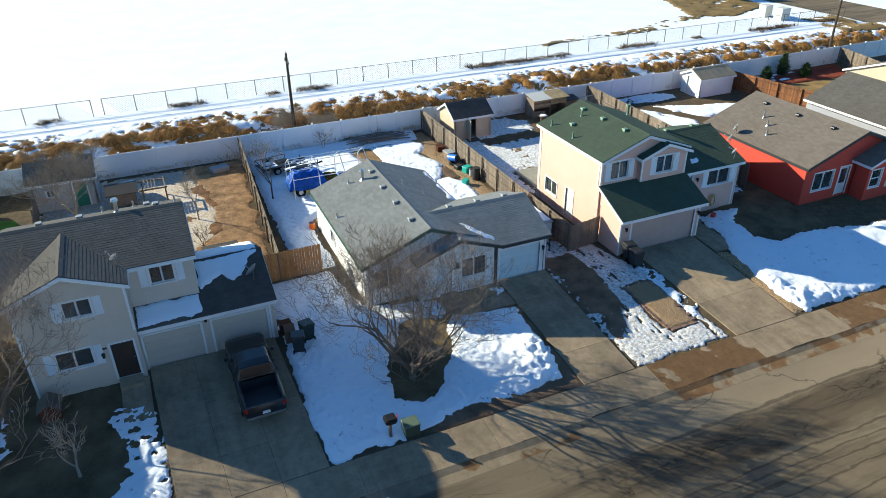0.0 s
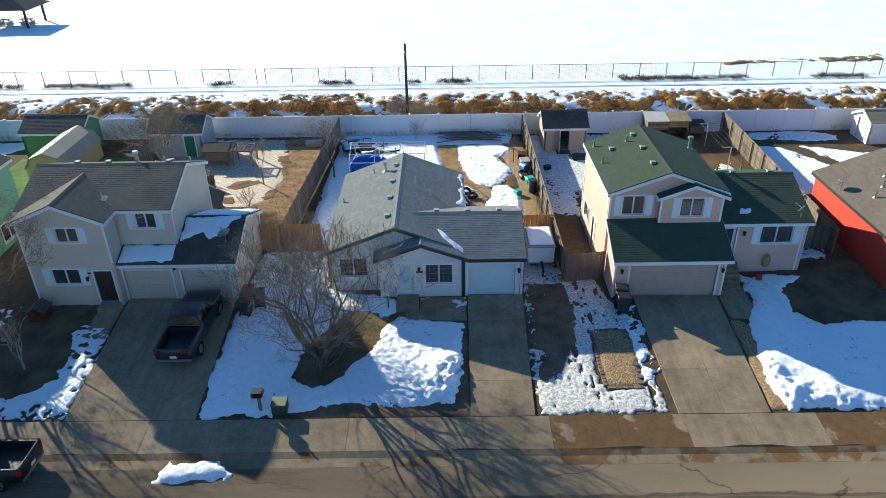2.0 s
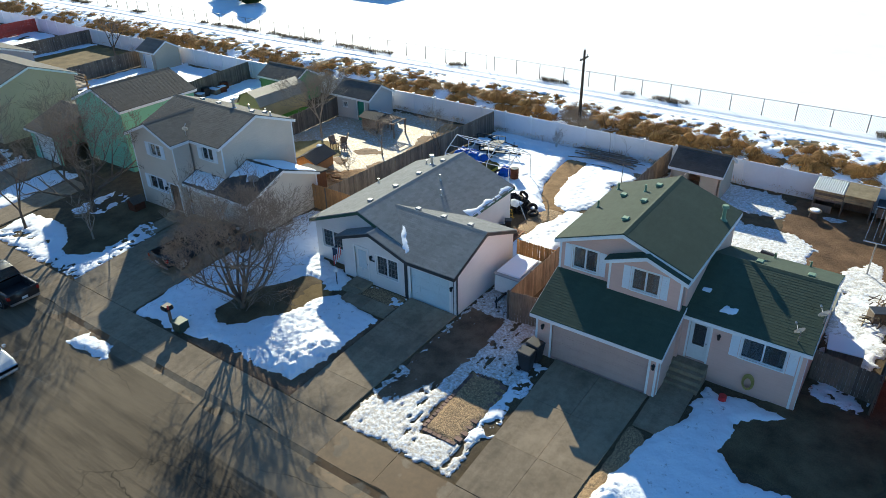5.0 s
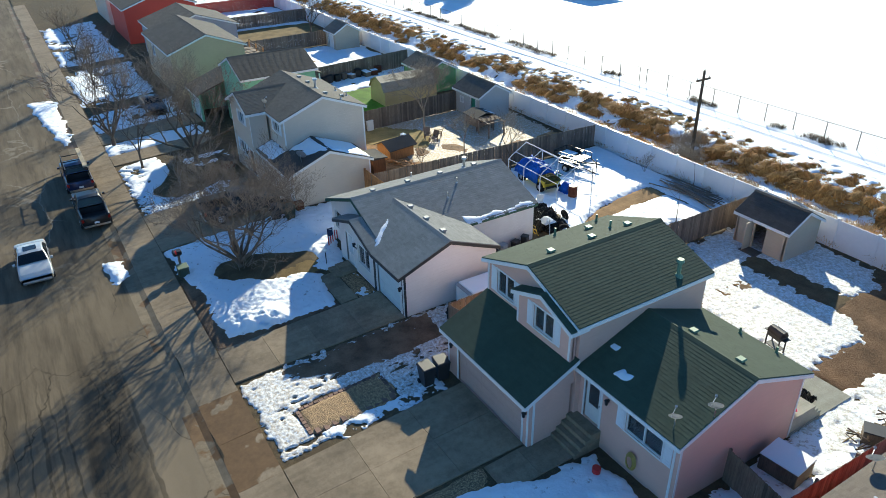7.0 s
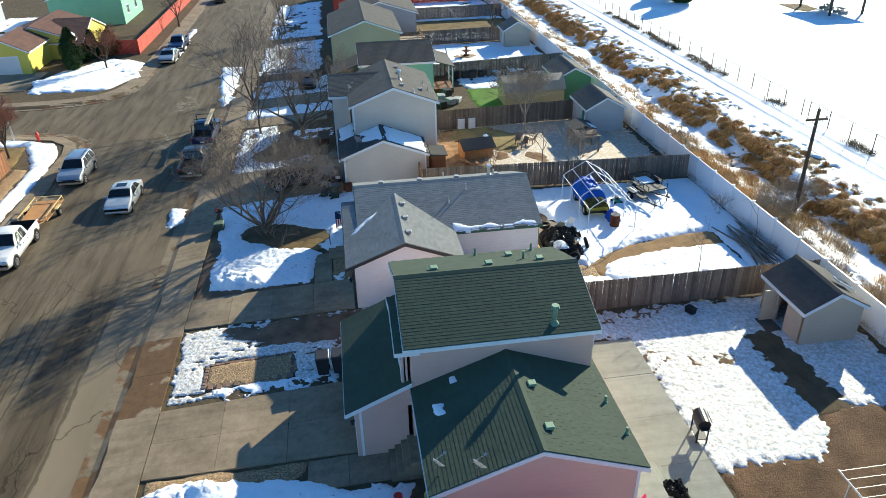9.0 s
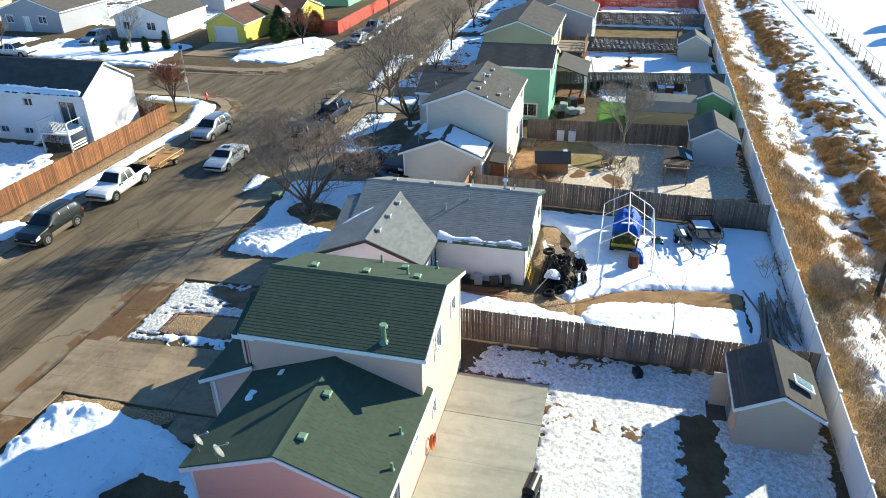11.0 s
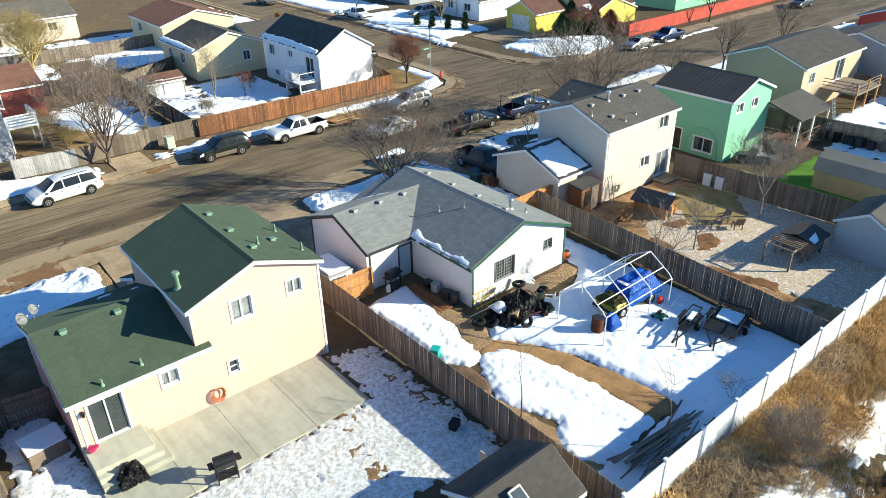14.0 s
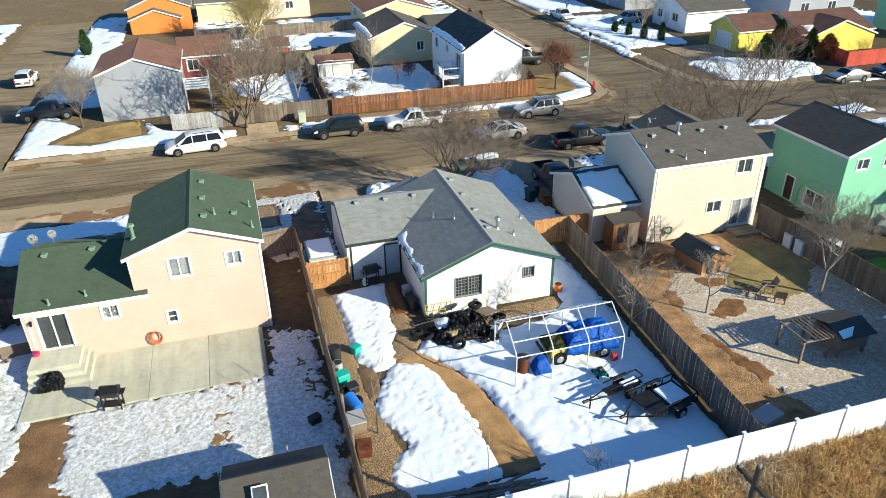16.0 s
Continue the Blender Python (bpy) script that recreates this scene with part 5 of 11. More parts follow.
snow("front_snow", [(13.7, 28.7), (16.1, 28.7), (16.1, 29.5), (13.7, 29.5)], F, 0.05, 0.3, 0.09, 17, M_SNOW_DIRTY, patchy=0.5, scale=2.0)
snow("front_snow", [(24.3, 23.0), (25.1, 22.9), (25.1, 28.6), (24.2, 28.8)], F, 0.05, 0.3, 0.09, 18, M_SNOW_DIRTY, patchy=0.46, scale=2.0)
snow("side_snow", [(19.6, 30.0), (21.5, 30.0), (21.5, 35.6), (19.5, 35.6)], F, 0.03, 0.3, 0.1, 25, M_SNOW_STREAK, patchy=0.38, scale=2.5)
snow("front_snow", [(30.3, 21.0), (47, 21.1), (47, 25.5), (41, 26.3), (37.5, 27.1), (34.6, 26.9), (33.3, 27.8), (33.4, 29.6), (35, 31.2), (31.7, 31.4), (31.6, 29), (30.4, 26), (30.0, 23)], F, 0.14, 0.4, 0.1, 7, M_SNOW_TRODDEN,
     mounds=((30.7, 21.9, 0.8, 0.35), (30.4, 23.4, 0.7, 0.3), (32.5, 21.7, 1.0, 0.2)))
snow("front_snow", [(-9, 20.95), (-2.0, 20.95), (-2.15, 24), (-2.35, 27.6), (-4.3, 27.6), (-3.8, 25.4), (-3.6, 23.8), (-4.3, 22.7), (-5.8, 22.3), (-9, 22.2)], F, 0.05, 0.4, 0.08, 9, M_SNOW_TRODDEN, patchy=0.42, scale=2.4, bumps=0.6)
snow("front_snow", [(-10.5, 29.2), (-8, 29.2), (-7.6, 26.5), (-10.5, 25.5)], F, 0.07, 0.4, 0.16, 10, patchy=0.4)
snow("front_snow", [(-12.4, 21), (-5.6, 21), (-6.4, 23.2), (-9.6, 24.4), (-12.4, 24.0)], F, 0.09, 0.4, 0.16, 11, patchy=0.34)
snow("front_snow", [(-28, 20.9), (-21.8, 20.9), (-21.8, 28.8), (-28, 28.8)], F, 0.09, 0.5, 0.2, 12, patchy=0.4)
snow("front_snow", [(-18.2, 20.9), (-15.4, 20.9), (-15.4, 29), (-18.2, 29)], F, 0.1, 0.4, 0.18, 13, patchy=0.3)
snow("front_snow", [(-46, 20.9), (-31, 20.9), (-31, 28), (-46, 28)], F, 0.1, 0.5, 0.25, 14, patchy=0.42)
snow("front_snow", [(-75, 20.9), (-49, 20.9), (-49, 28), (-75, 28)], F, 0.1, 0.5, 0.3, 16, patchy=0.42)
snow("yard_snow", [(6.2, 35.2), (8.4, 35.2), (8.4, 41.4), (10.5, 42.6), (14, 43.0), (16.6, 42.4), (17.3, 43.2), (16.1, 44.6), (15.1, 47), (14.5, 51.2), (14.6, 52.3), (16.5, 52.4), (20.5, 52.2), (20.8, 54.55), (6.5, 54.55)], B, 0.16, 0.22, 0.1, 21, bumps=0.25, trails=((7.2, 36, 7.5, 52), (7.9, 42.5, 15.8, 43.6), (11.5, 43.4, 12.8, 47.5), (13.6, 43.5, 10.4, 49.5), (12.5, 50, 7.4, 52.6), (8.2, 53.2, 14.0, 52.9), (9.5, 44, 14.6, 48.6)))
snow("yard_snow", [(17.4, 36.4), (20.5, 36.8), (20.4, 43.3), (19.6, 44.2), (18.6, 44.0), (18.3, 42.6), (17.8, 40.5)], B, 0.15, 0.25, 0.08, 22, bumps=0.16, lumps=3.0, trails=((18.4, 37, 19.4, 43),))
snow("yard_snow", [(18.6, 43.9), (17.4, 44.3), (16.5, 46.5), (16.05, 49.8), (16.2, 52.3), (20.2, 52.3), (20.4, 50.6), (19.4, 49.2), (20.1, 46.6), (19.3, 45)], B, 0.11, 0.35, 0.08, 23, bumps=0.2, lumps=3.0, trails=((18.5, 44.5, 17, 51.5), (19.2, 46, 17.4, 48)))
G_SNOW = "thin lumpy snow over the grass"
snow("yard_snow", [(22.0, 39.6), (24.2, 39.2), (24.4, 42.85), (33.2, 42.9), (33.1, 45), (33.3, 47.5), (31.2, 48.9), (30.3, 48.8), (25.3, 48.5), (24.9, 50.0), (30.7, 50.3), (31.0, 52.6), (29.5, 54.2), (22, 54.2)], G_SNOW, 0.06, 0.5, 0.09, 24, M_SNOW_GRASSY, patchy=0.2, scale=3.6, bumps=0.42, lumps=8.0)
M_THAW = surface("damp_thawed_soil", (0.3, 0.19, 0.1), 0.95, 0.4, 2.0, 20, 0.5, depth=0.03)
for seed, poly, gaps in ((105, [(26.2, 44.7), (27.2, 44.7), (27.2, 47.3), (26.3, 47.3)], 0.47), (106, [(25.2, 42.9), (27.2, 42.95), (26.9, 44.2), (26.0, 44.3)], 0.52), (107, [(22.3, 40.2), (23.2, 40.0), (23.0, 45.0), (22.2, 46.0)], 0.58)):
    tagged(snow("thawed_soil", poly, "damp brown soil thawing out of the snow", 0.02, 0.4, 0.07, seed, M_THAW, patchy=gaps, scale=3.0, lift=0.055), "", "soil", kind="stuff")
snow("yard_snow", [(35.4, 38.2), (37.9, 38), (37.4, 44), (37.0, 47.5), (36.0, 47.5), (34.9, 45.5), (34.7, 43.2)], G_SNOW, 0.06, 0.4, 0.12, 26, M_SNOW_GRASSY, patchy=0.26, scale=1.8, bumps=0.7, lumps=5)
snow("yard_snow", [(32.3, 51.5), (34.0, 51.5), (34.1, 52.4), (32.6, 52.4)], G_SNOW, 0.05, 0.3, 0.1, 37, M_SNOW_GRASSY, patchy=0.3, scale=2)
snow("yard_snow", [(39.2, 54.2), (41, 52.5), (47.5, 52.0), (47.8, 53.2), (46, 54.2)], G_SNOW, 0.06, 0.4, 0.14, 27, M_SNOW_DIRTY, patchy=0.38)
snow("yard_snow", [(43.8, 51.0), (51.3, 48.4), (51.0, 46.2), (46, 46.8), (44.6, 49.2)], G_SNOW, 0.08, 0.35, 0.14, 39, patchy=0.24)
snow("yard_snow", [(39, 51.8), (42.2, 50.9), (44.6, 46.6), (44.4, 42), (39, 42)], G_SNOW, 0.08, 0.4, 0.14, 40, patchy=0.26)
snow("yard_snow", [(-7.6, 43.5), (0.5, 42.4), (2.6, 43.2), (2.9, 48), (1.6, 53.8), (-7.8, 54.2)], "patchy thin snow over gravel", 0.02, 0.7, 0.08, 28, M_SNOW_THIN, patchy=0.44, scale=5.0)
snow("yard_snow", [(-24, 41.8), (-19.4, 42.6), (-19.0, 45), (-20.5, 51.5), (-19, 54.2), (-24.4, 54.2)], G_SNOW, 0.08, 0.5, 0.16, 29, patchy=0.32)
snow("yard_snow", [(-39, 39.5), (-25, 39.5), (-25, 54.2), (-39, 54.2)], B, 0.12, 0.6, 0.3, 30, patchy=0.3)
snow("yard_snow", [(-54.2, 39), (-53.5, 54.2), (-57, 54.2), (-57, 39)], B, 0.12, 0.4, 0.3, 31, patchy=0.3)
snow("yard_snow", [(-46, 39), (-40.5, 39), (-40.6, 54.2), (-44, 54.2)], B, 0.12, 0.6, 0.3, 38, patchy=0.3)
snow("yard_snow", [(-90, 40), (-57, 40), (-57, 54.2), (-90, 54.2)], B, 0.12, 0.6, 0.4, 32, patchy=0.36)
snow("side_snow", [(35.5, 33.4), (37.8, 33.2), (37.9, 44), (35.4, 43.6)], "patchy snow in a narrow side yard", 0.07, 0.5, 0.11, 130, M_SNOW_DIRTY, patchy=0.4)
A = "snow on a lot across the street"
snow("verge_snow", [(13.5, 4.7), (13.5, 6.0), (-9, 6.0), (-12.4, 4.6), (-14.0, 1), (-14.0, -4), (-12.4, -4), (-12.2, 2.4), (-6.5, 4.6), (4, 4.6)], A, 0.13, 0.3, 0.16, 41)
snow("verge_snow", [(19.8, 4.4), (19.6, 6.0), (14.2, 6.1), (15.0, 3.9)], A, 0.1, 0.6, 0.16, 42, patchy=0.4)
snow("yard_snow", [(14, 1.8), (7.8, 2.2), (1.5, -4), (1.5, -14), (9, -14), (14, -12)], A, 0.1, 0.5, 0.16, 43, M_SNOW_DIRTY, patchy=0.33, bumps=0.8, trails=((13, 1, 2.5, -4), (11, -2, 9, -12), (4, -5, 5, -13), (12.5, -9, 3, -8)))
snow("yard_snow", [(19.5, -1.0), (16.4, 1.2), (16.2, -16), (25.5, -14), (22.5, -6)], A, 0.1, 0.8, 0.2, 44, M_SNOW_DIRTY, patchy=0.37)
snow("front_snow", [(43, 5.9), (24.2, 6.0), (24.4, 4.2), (31, 2.0), (33, -2.4), (32, 2.8), (37, 4.2), (41.2, 2.6), (38.5, -1.2), (43, -8)], A, 0.13, 0.4, 0.2, 45)
snow("front_snow", [(-29.2, -3.4), (-29, 4.6), (-34, 7.4), (-40.8, 6.2), (-43.5, 2.2), (-39, -1.6), (-34.6, -4.2)], A, 0.13, 0.6, 0.2, 46, patchy=0.24)
snow("front_snow", [(-26.2, -12), (-36, -12), (-36, -34), (-26.2, -34)], A, 0.14, 0.6, 0.3, 47, patchy=0.3)
snow("front_snow", [(-26.2, -37), (-36, -37), (-36, -80), (-26.2, -80)], A, 0.14, 0.6, 0.35, 48, patchy=0.34)
snow("yard_snow", [(3, -28), (16, -26), (16, -48), (3, -48)], A, 0.1, 0.6, 0.35, 49, patchy=0.36)
snow("yard_snow", [(18, -24), (28, -24), (28, -60), (18, -60)], A, 0.1, 0.8, 0.4, 50, patchy=0.42)
snow("front_snow", [(36.8, -8), (43.4, -8), (43.4, -60), (38.5, -60)], A, 0.1, 0.6, 0.3, 51, patchy=0.36)
snow("yard_snow", [(-14, -14), (-9, -12), (-8, -60), (-13.8, -60)], A, 0.1, 0.6, 0.4, 52, patchy=0.42)
snow("front_snow", [(52.8, 7), (70, 7), (70, -60), (54.6, -60)], A, 0.1, 0.6, 0.5, 53, patchy=0.38)
snow("yard_snow", [(-45, -12), (-75, -12), (-75, -60), (-45, -60)], A, 0.1, 0.8, 0.6, 54, patchy=0.42)
K = "melting snow ridge along the kerb"
snow("kerb_snow", [(3.0, 17.2), (6.4, 17.6), (5.6, 18.6), (3.4, 18.4)], K, 0.2, 0.4, 0.12, 61, M_SNOW_DIRTY, lift=-0.12)
snow("kerb_snow", [(-36, 16.4), (-20.5, 17.6), (-20.5, 18.8), (-36, 18.8)], K, 0.16, 0.7, 0.2, 62, M_SNOW_DIRTY, lift=-0.12, patchy=0.3)
snow("kerb_snow", [(-26, -9), (-24.4, -8), (-24.4, -28), (-25.6, -28)], K, 0.16, 0.7, 0.2, 63, M_SNOW_DIRTY, patchy=0.3)
snow("kerb_snow", [(-60, 9.3), (-41, 9.3), (-41, 10.2), (-60, 10.0)], K, 0.14, 0.5, 0.2, 64, M_SNOW_DIRTY, lift=-0.12)


def bare(name, poly, label, mat, thick=0.03, seed=1, rag=0.25, step=0.16, category="soil"):
    return tagged(snow(name, poly, label, thick, rag, step, seed, mat), label, category, kind="stuff")


def pebbles(name, colour):
    m, t, p = nodes_of(name)
    v = add(t, "ShaderNodeTexVoronoi", Scale=24.0)
    t.links.new(place(t), v.inputs["Vector"])
    hue = ramp(t, v.outputs["Color"], [(0.2, shade(colour, 0.5)), (0.5, colour), (0.8, shade(colour, 1.5))])
    dark = ramp(t, v.outputs["Distance"], [(0.3, (1, 1, 1)), (0.7, (0.5, 0.5, 0.5))])
    t.links.new(blend(t, 1.0, hue, dark, "MULTIPLY"), p.inputs["Base Color"])
    p.inputs["Roughness"].default_value = 0.9
    relief(t, p, v.outputs["Distance"], 0.8, -0.03)
    return m


M_PEBBLE = pebbles("tan_pebbles", (0.42, 0.27, 0.14))
M_GRAVEL = snow_surface("snow_flecked_gravel", 1.34, 0.7, 8.0, (0.44, 0.33, 0.21), 0.9)
M_LAWN = surface("green_turf", (0.13, 0.28, 0.035), 0.9, 0.3, 0.8, 24, 0.5, depth=0.03)
M_DRYLAWN = surface("dry_tan_lawn", (0.3, 0.2, 0.085), 0.95, 0.4, 0.6, 20, 0.6, depth=0.03)
# Thawed lawn with shade put into its colour, darker than the dry lawn.
M_SHADELAWN = surface("thawed_lawn_shade_tone", (0.19, 0.135, 0.075), 0.95, 0.45, 0.7, 22, 0.7, depth=0.04)
bare("dirt_path", [(17.5, 42.8), (18.4, 43.7), (17.0, 46.2), (16.2, 49.8), (16.4, 52.0), (14.4, 52.1), (14.7, 49), (15.5, 46.2), (16.5, 44.2)], "bare trodden brown dirt path through snow", surface("trodden_soil", (0.47, 0.275, 0.125), 0.95, 0.3, 1.1, 9, 0.5, depth=0.03), 0.03, 71)
bare("pebble_bed", [(17.0, 38.5), (17.8, 38.5), (18.0, 41.5), (18.7, 43.5), (17.4, 43.6), (16.8, 42.4)], "tan pebble bed beside the house", M_PEBBLE, 0.035, 72)
bare("pebble_bed", [(8.7, 40.8), (14, 40.8), (14.2, 41.9), (10, 42.0), (8.6, 41.6)], "tan pebbles along the back wall", M_PEBBLE, 0.035, 73)
bare("pebble_bed", [(20.3, 37), (21.5, 36.5), (21.5, 54), (19.8, 53.5), (19.6, 49.5), (20.3, 46)], "tan pebbles and mulch along the fence", M_PEBBLE, 0.03, 74)
bare("mulch_bed", [(19.6, 43.9), (20.5, 43.6), (20.3, 46.2), (19.6, 45.6)], "brown mulch patch in the snow", M_MULCH, 0.05, 75)
bare("pebble_bed", [(8.4, 20.85), (16.05, 20.85), (16.12, 27.4), (15.6, 27.4), (15.2, 22.2), (9.2, 22.0)], "brown gravel border round the snowy lawn", M_MULCH, 0.03, 98, 0.12, 0.12)
bare("pebble_bed", [(13.65, 28.62), (16.12, 28.62), (16.12, 29.62), (13.65, 29.62)], "pebble bed under the front window", M_PEBBLE, 0.03, 92, 0.1, 0.12)
bare("mulch_bed", [(19.4, 22.3), (20.4, 23.0), (21.5, 25), (22.1, 28), (21.7, 30.9), (19.45, 30.9)], "dark mulch strip beside the driveway, flecked with snow", M_MULCH, 0.035, 90)
bare("pebble_bed", [(29.42, 21.0), (30.5, 21.1), (30.2, 24), (30.8, 26.6), (30.2, 27.3), (29.8, 27.3)], "brown gravel edge of the driveway", M_PEBBLE, 0.03, 91)
bare("pebble_bed", [(22.3, 22.5), (24.2, 22.4), (24.4, 24.4), (24.3, 26.6), (22.4, 26.6)], "reddish gravel bed beside the driveway", M_PEBBLE, 0.05, 76)
bare("mulch_bed", [(7.7, 22.8), (9.2, 22.4), (10.4, 23.3), (11.0, 24.6), (11.5, 25.4), (11.6, 28.6), (9.8, 28.6), (8.2, 27), (7.4, 25)], "dark leaf-littered bed under the tree", M_SHADELAWN, 0.04, 77)
bare("dry_lawn", [(10.6, 25.6), (11.9, 25.2), (12.2, 27.6), (11.6, 28.6), (10.4, 28.2)], "dry tan grass beside the snow", M_DRYLAWN, 0.05, 78)
bare("gravel_yard", [(-7.6, 41.5), (1, 40.5), (2.8, 42.6), (3.0, 48.6), (1.6, 54), (-7.8, 54)], "grey gravel in the back yard", M_GRAVEL, 0.02, 79, 0.6)
bare("dirt_yard", [(-7, 37.1), (4.9, 37.1), (5.9, 54), (1.4, 54), (2.8, 49), (2.6, 42.6), (1, 40.6), (-7, 41.6)], "bare reddish-brown soil in the back yard", M_DIRT, 0.02, 80, 0.5)
bare("dead_lawn", [(-7.3, 39.4), (-4.6, 38.6), (-2.6, 40.6), (-0.6, 42.3), (-1.6, 44.2), (-3.2, 45.2), (-5.4, 44.3), (-7.4, 42.6)], "flat olive-brown dead grass in the back yard", surface("olive_dead_grass", (0.42, 0.31, 0.13), 0.95, 0.35, 0.8, 12, 0.5, depth=0.03), 0.035, 108, 0.6, 0.12, "grass")
M_WET = surface("wet_red_brown_soil", (0.34, 0.17, 0.075), 0.8, 0.45, 1.4, 12, 0.7, depth=0.04)
for seed, poly in ((109, [(-1.0, 43.9), (0.6, 43.8), (2.2, 45.0), (1.4, 46.0), (-0.6, 45.6)]), (110, [(-1.6, 41.6), (0.4, 41.6), (0.2, 42.8), (-1.2, 42.9)]), (111, [(2.0, 42.4), (3.4, 42.2), (3.2, 43.8), (2.2, 43.8)]), (112, [(2.6, 46.5), (3.4, 46.4), (2.8, 50.5), (1.8, 50.2)])):
    bare("wet_soil", poly, "wet reddish-brown soil in the back yard", M_WET, 0.045, seed, 0.5, 0.1)
bare("green_lawn", [(-19.2, 42.8), (-14.8, 42.6), (-10, 43), (-9.4, 50), (-12, 50.5), (-18.8, 50.3)], "green turf in a back yard", M_LAWN, 0.02, 81, 0.4)
bare("dirt_yard", [(30.7, 50.2), (30.8, 54.3), (37.9, 54.3), (37.7, 44.5), (36.2, 45.4), (34.8, 43.1), (33.0, 42.98), (33.0, 47.4), (30.8, 48.9)], "muddy brown soil beyond the patchy snow", surface("damp_brown_soil", (0.25, 0.145, 0.078), 0.95, 0.45, 0.7, 16, 0.9, depth=0.05), 0.02, 82, 0.4)
bare("dark_lawn", [(24.8, 48.4), (30.9, 48.7), (31.0, 50.4), (24.6, 50.2)], "dark thawed strip before the shed door", M_SHADELAWN, 0.02, 99, 0.2)
bare("dry_lawn", [(56.8, 42), (69, 42), (69, 50), (56.0, 51)], "dry tan lawn", M_DRYLAWN, 0.02, 83, 0.3, 0.3)
bare("mulch_bed", [(55.2, 51.3), (69.2, 50.2), (71, 54.3), (54.5, 54.3)], "red wood-chip bed along the vinyl fence", surface("red_wood_chips", (0.3, 0.07, 0.04), 0.95, 0.45, 0.9, 16, 0.8, depth=0.05), 0.06, 103, 0.2, 0.3)
snow("yard_snow", [(57, 52), (62, 51.6), (66, 52.6), (65, 54.2), (56.5, 54.2)], G_SNOW, 0.1, 0.5, 0.2, 104, patchy=0.46)
board_fence((69.2, 46), (71.6, 54.4), "brown board fence at the end of a far yard", M_FENCE)
bare("dry_lawn", [(-6.9, 3.0), (-11.8, 2.6), (-13.0, -1.4), (-12, -4), (-8.6, -4), (-6.9, 0.5)], "dry tan corner lawn with a brick edge", M_DRYLAWN, 0.03, 84)
bare("dry_lawn", [(40.3, 2.8), (36, 3.4), (32.8, 2.4), (33.3, -2), (37.6, -0.8)], "dry tan lawn patch in the snow", M_DRYLAWN, 0.05, 85)
bare("dry_lawn", [(16.5, 2.2), (28.2, 2.2), (28.4, -4), (22.2, -6.5), (19.2, -2)], "leaf-littered straw-coloured yard by the deck", surface("leaf_litter", (0.3, 0.19, 0.1), 0.95, 0.5, 1.2, 18, 0.8, depth=0.05), 0.03, 100, 0.6)
bare("pebble_bed", [(15, 3.2), (15, 4.6), (-6.4, 4.5), (-6.6, 3.3)], "tan pebble strip along a fence", M_PEBBLE, 0.03, 86)
bare("dark_lawn", [(32.8, 27.4), (39, 27.2), (39, 33), (35.5, 33.2), (33, 31)], "thawed lawn by the red house, toned dark for shade", M_SHADELAWN, 0.02, 87, 0.5)
bare("dark_lawn", [(-8.5, 22.4), (-3.8, 22.4), (-3.0, 26), (-3.6, 29.2), (-8, 29.2)], "thawed lawn before the beige house, toned dark for shade", M_SHADELAWN, 0.02, 88, 0.4)
bare("dry_lawn", [(-54, 39), (-43, 39), (-43, 54), (-54, 54)], "dry tan lawn far along the row", M_DRYLAWN, 0.03, 89, 0.5, 0.4)


M_BRICK = wood_boards("red_brown_paver", (0.2, 0.115, 0.085), 0.3)
edging = thing("brick_edging", (23.2, 24.5, -0.3), "weathered red-brown paver edging round a gravel bed", "edging")
rnd = random.Random(8)
lay = [(22.42, 22.7 + 0.24 * i, 0.09, 0.11) for i in range(16)] + [(22.6 + 0.24 * i, 22.48, 0.11, 0.09) for i in range(7)]
lay += [(24.1 + rnd.uniform(-0.03, 0.03), 22.8 + 0.4 * i, 0.17, 0.12) for i in range(10)] + [(22.7 + 0.24 * i, 26.55, 0.11, 0.09) for i in range(6)]
for x, y, a, b in lay:
    z = float(lot_z(x, y))
    part("paver", bevelled(box(x - a, x + a, y - b, y + b, z - 0.06, z + rnd.uniform(0.035, 0.06)), 0.012), M_BRICK, edging)


# ---- ditch, dry grass, field fence ----
snow("ditch_snow", [(-110, 57.4), (95, 57.4), (95, 62.0), (-110, 62.0)], "snow lying in the bottom of the ditch", 0.16, 0.7, 0.2, 91, patchy=0.38)
snow("bank_snow", [(-110, 61.6), (95, 61.6), (95, 66.6), (-110, 66.6)], "patches of snow on the rough ditch bank", 0.13, 0.6, 0.18, 92, patchy=0.43, scale=1.5)
snow("strip_snow", [(-110, 56.4), (95, 56.4), (95, 58.2), (-110, 58.2)], "scraps of snow in the dry grass", 0.14, 0.5, 0.16, 93, patchy=0.47, scale=0.8)
snow("strip_snow", [(16.2, 56.8), (18.5, 56.2), (21.8, 56.6), (22.6, 58.6), (17, 59.4), (13.6, 58.8)], "snow patch among dry grass tufts", 0.3, 0.6, 0.12, 96, patchy=0.3, scale=1.6)
snow("strip_snow", [(23.5, 57.0), (28.5, 57.4), (30, 59), (24, 59.2)], "snow patch among dry grass tufts", 0.24, 0.6, 0.14, 97, patchy=0.36)
bare("dry_grass_thatch", [(-110, 54.75), (95, 54.75), (95, 58.3), (-110, 58.3)], "flattened ochre grass along the vinyl fence", M_STRAW, 0.03, 94, 0.3, 0.3, "grass")
bare("bank_thatch", [(-110, 61.2), (95, 61.2), (95, 65.3), (-110, 65.3)], "flattened brown grass on the ditch bank", M_STRAW, 0.03, 95, 0.6, 0.3, "grass")


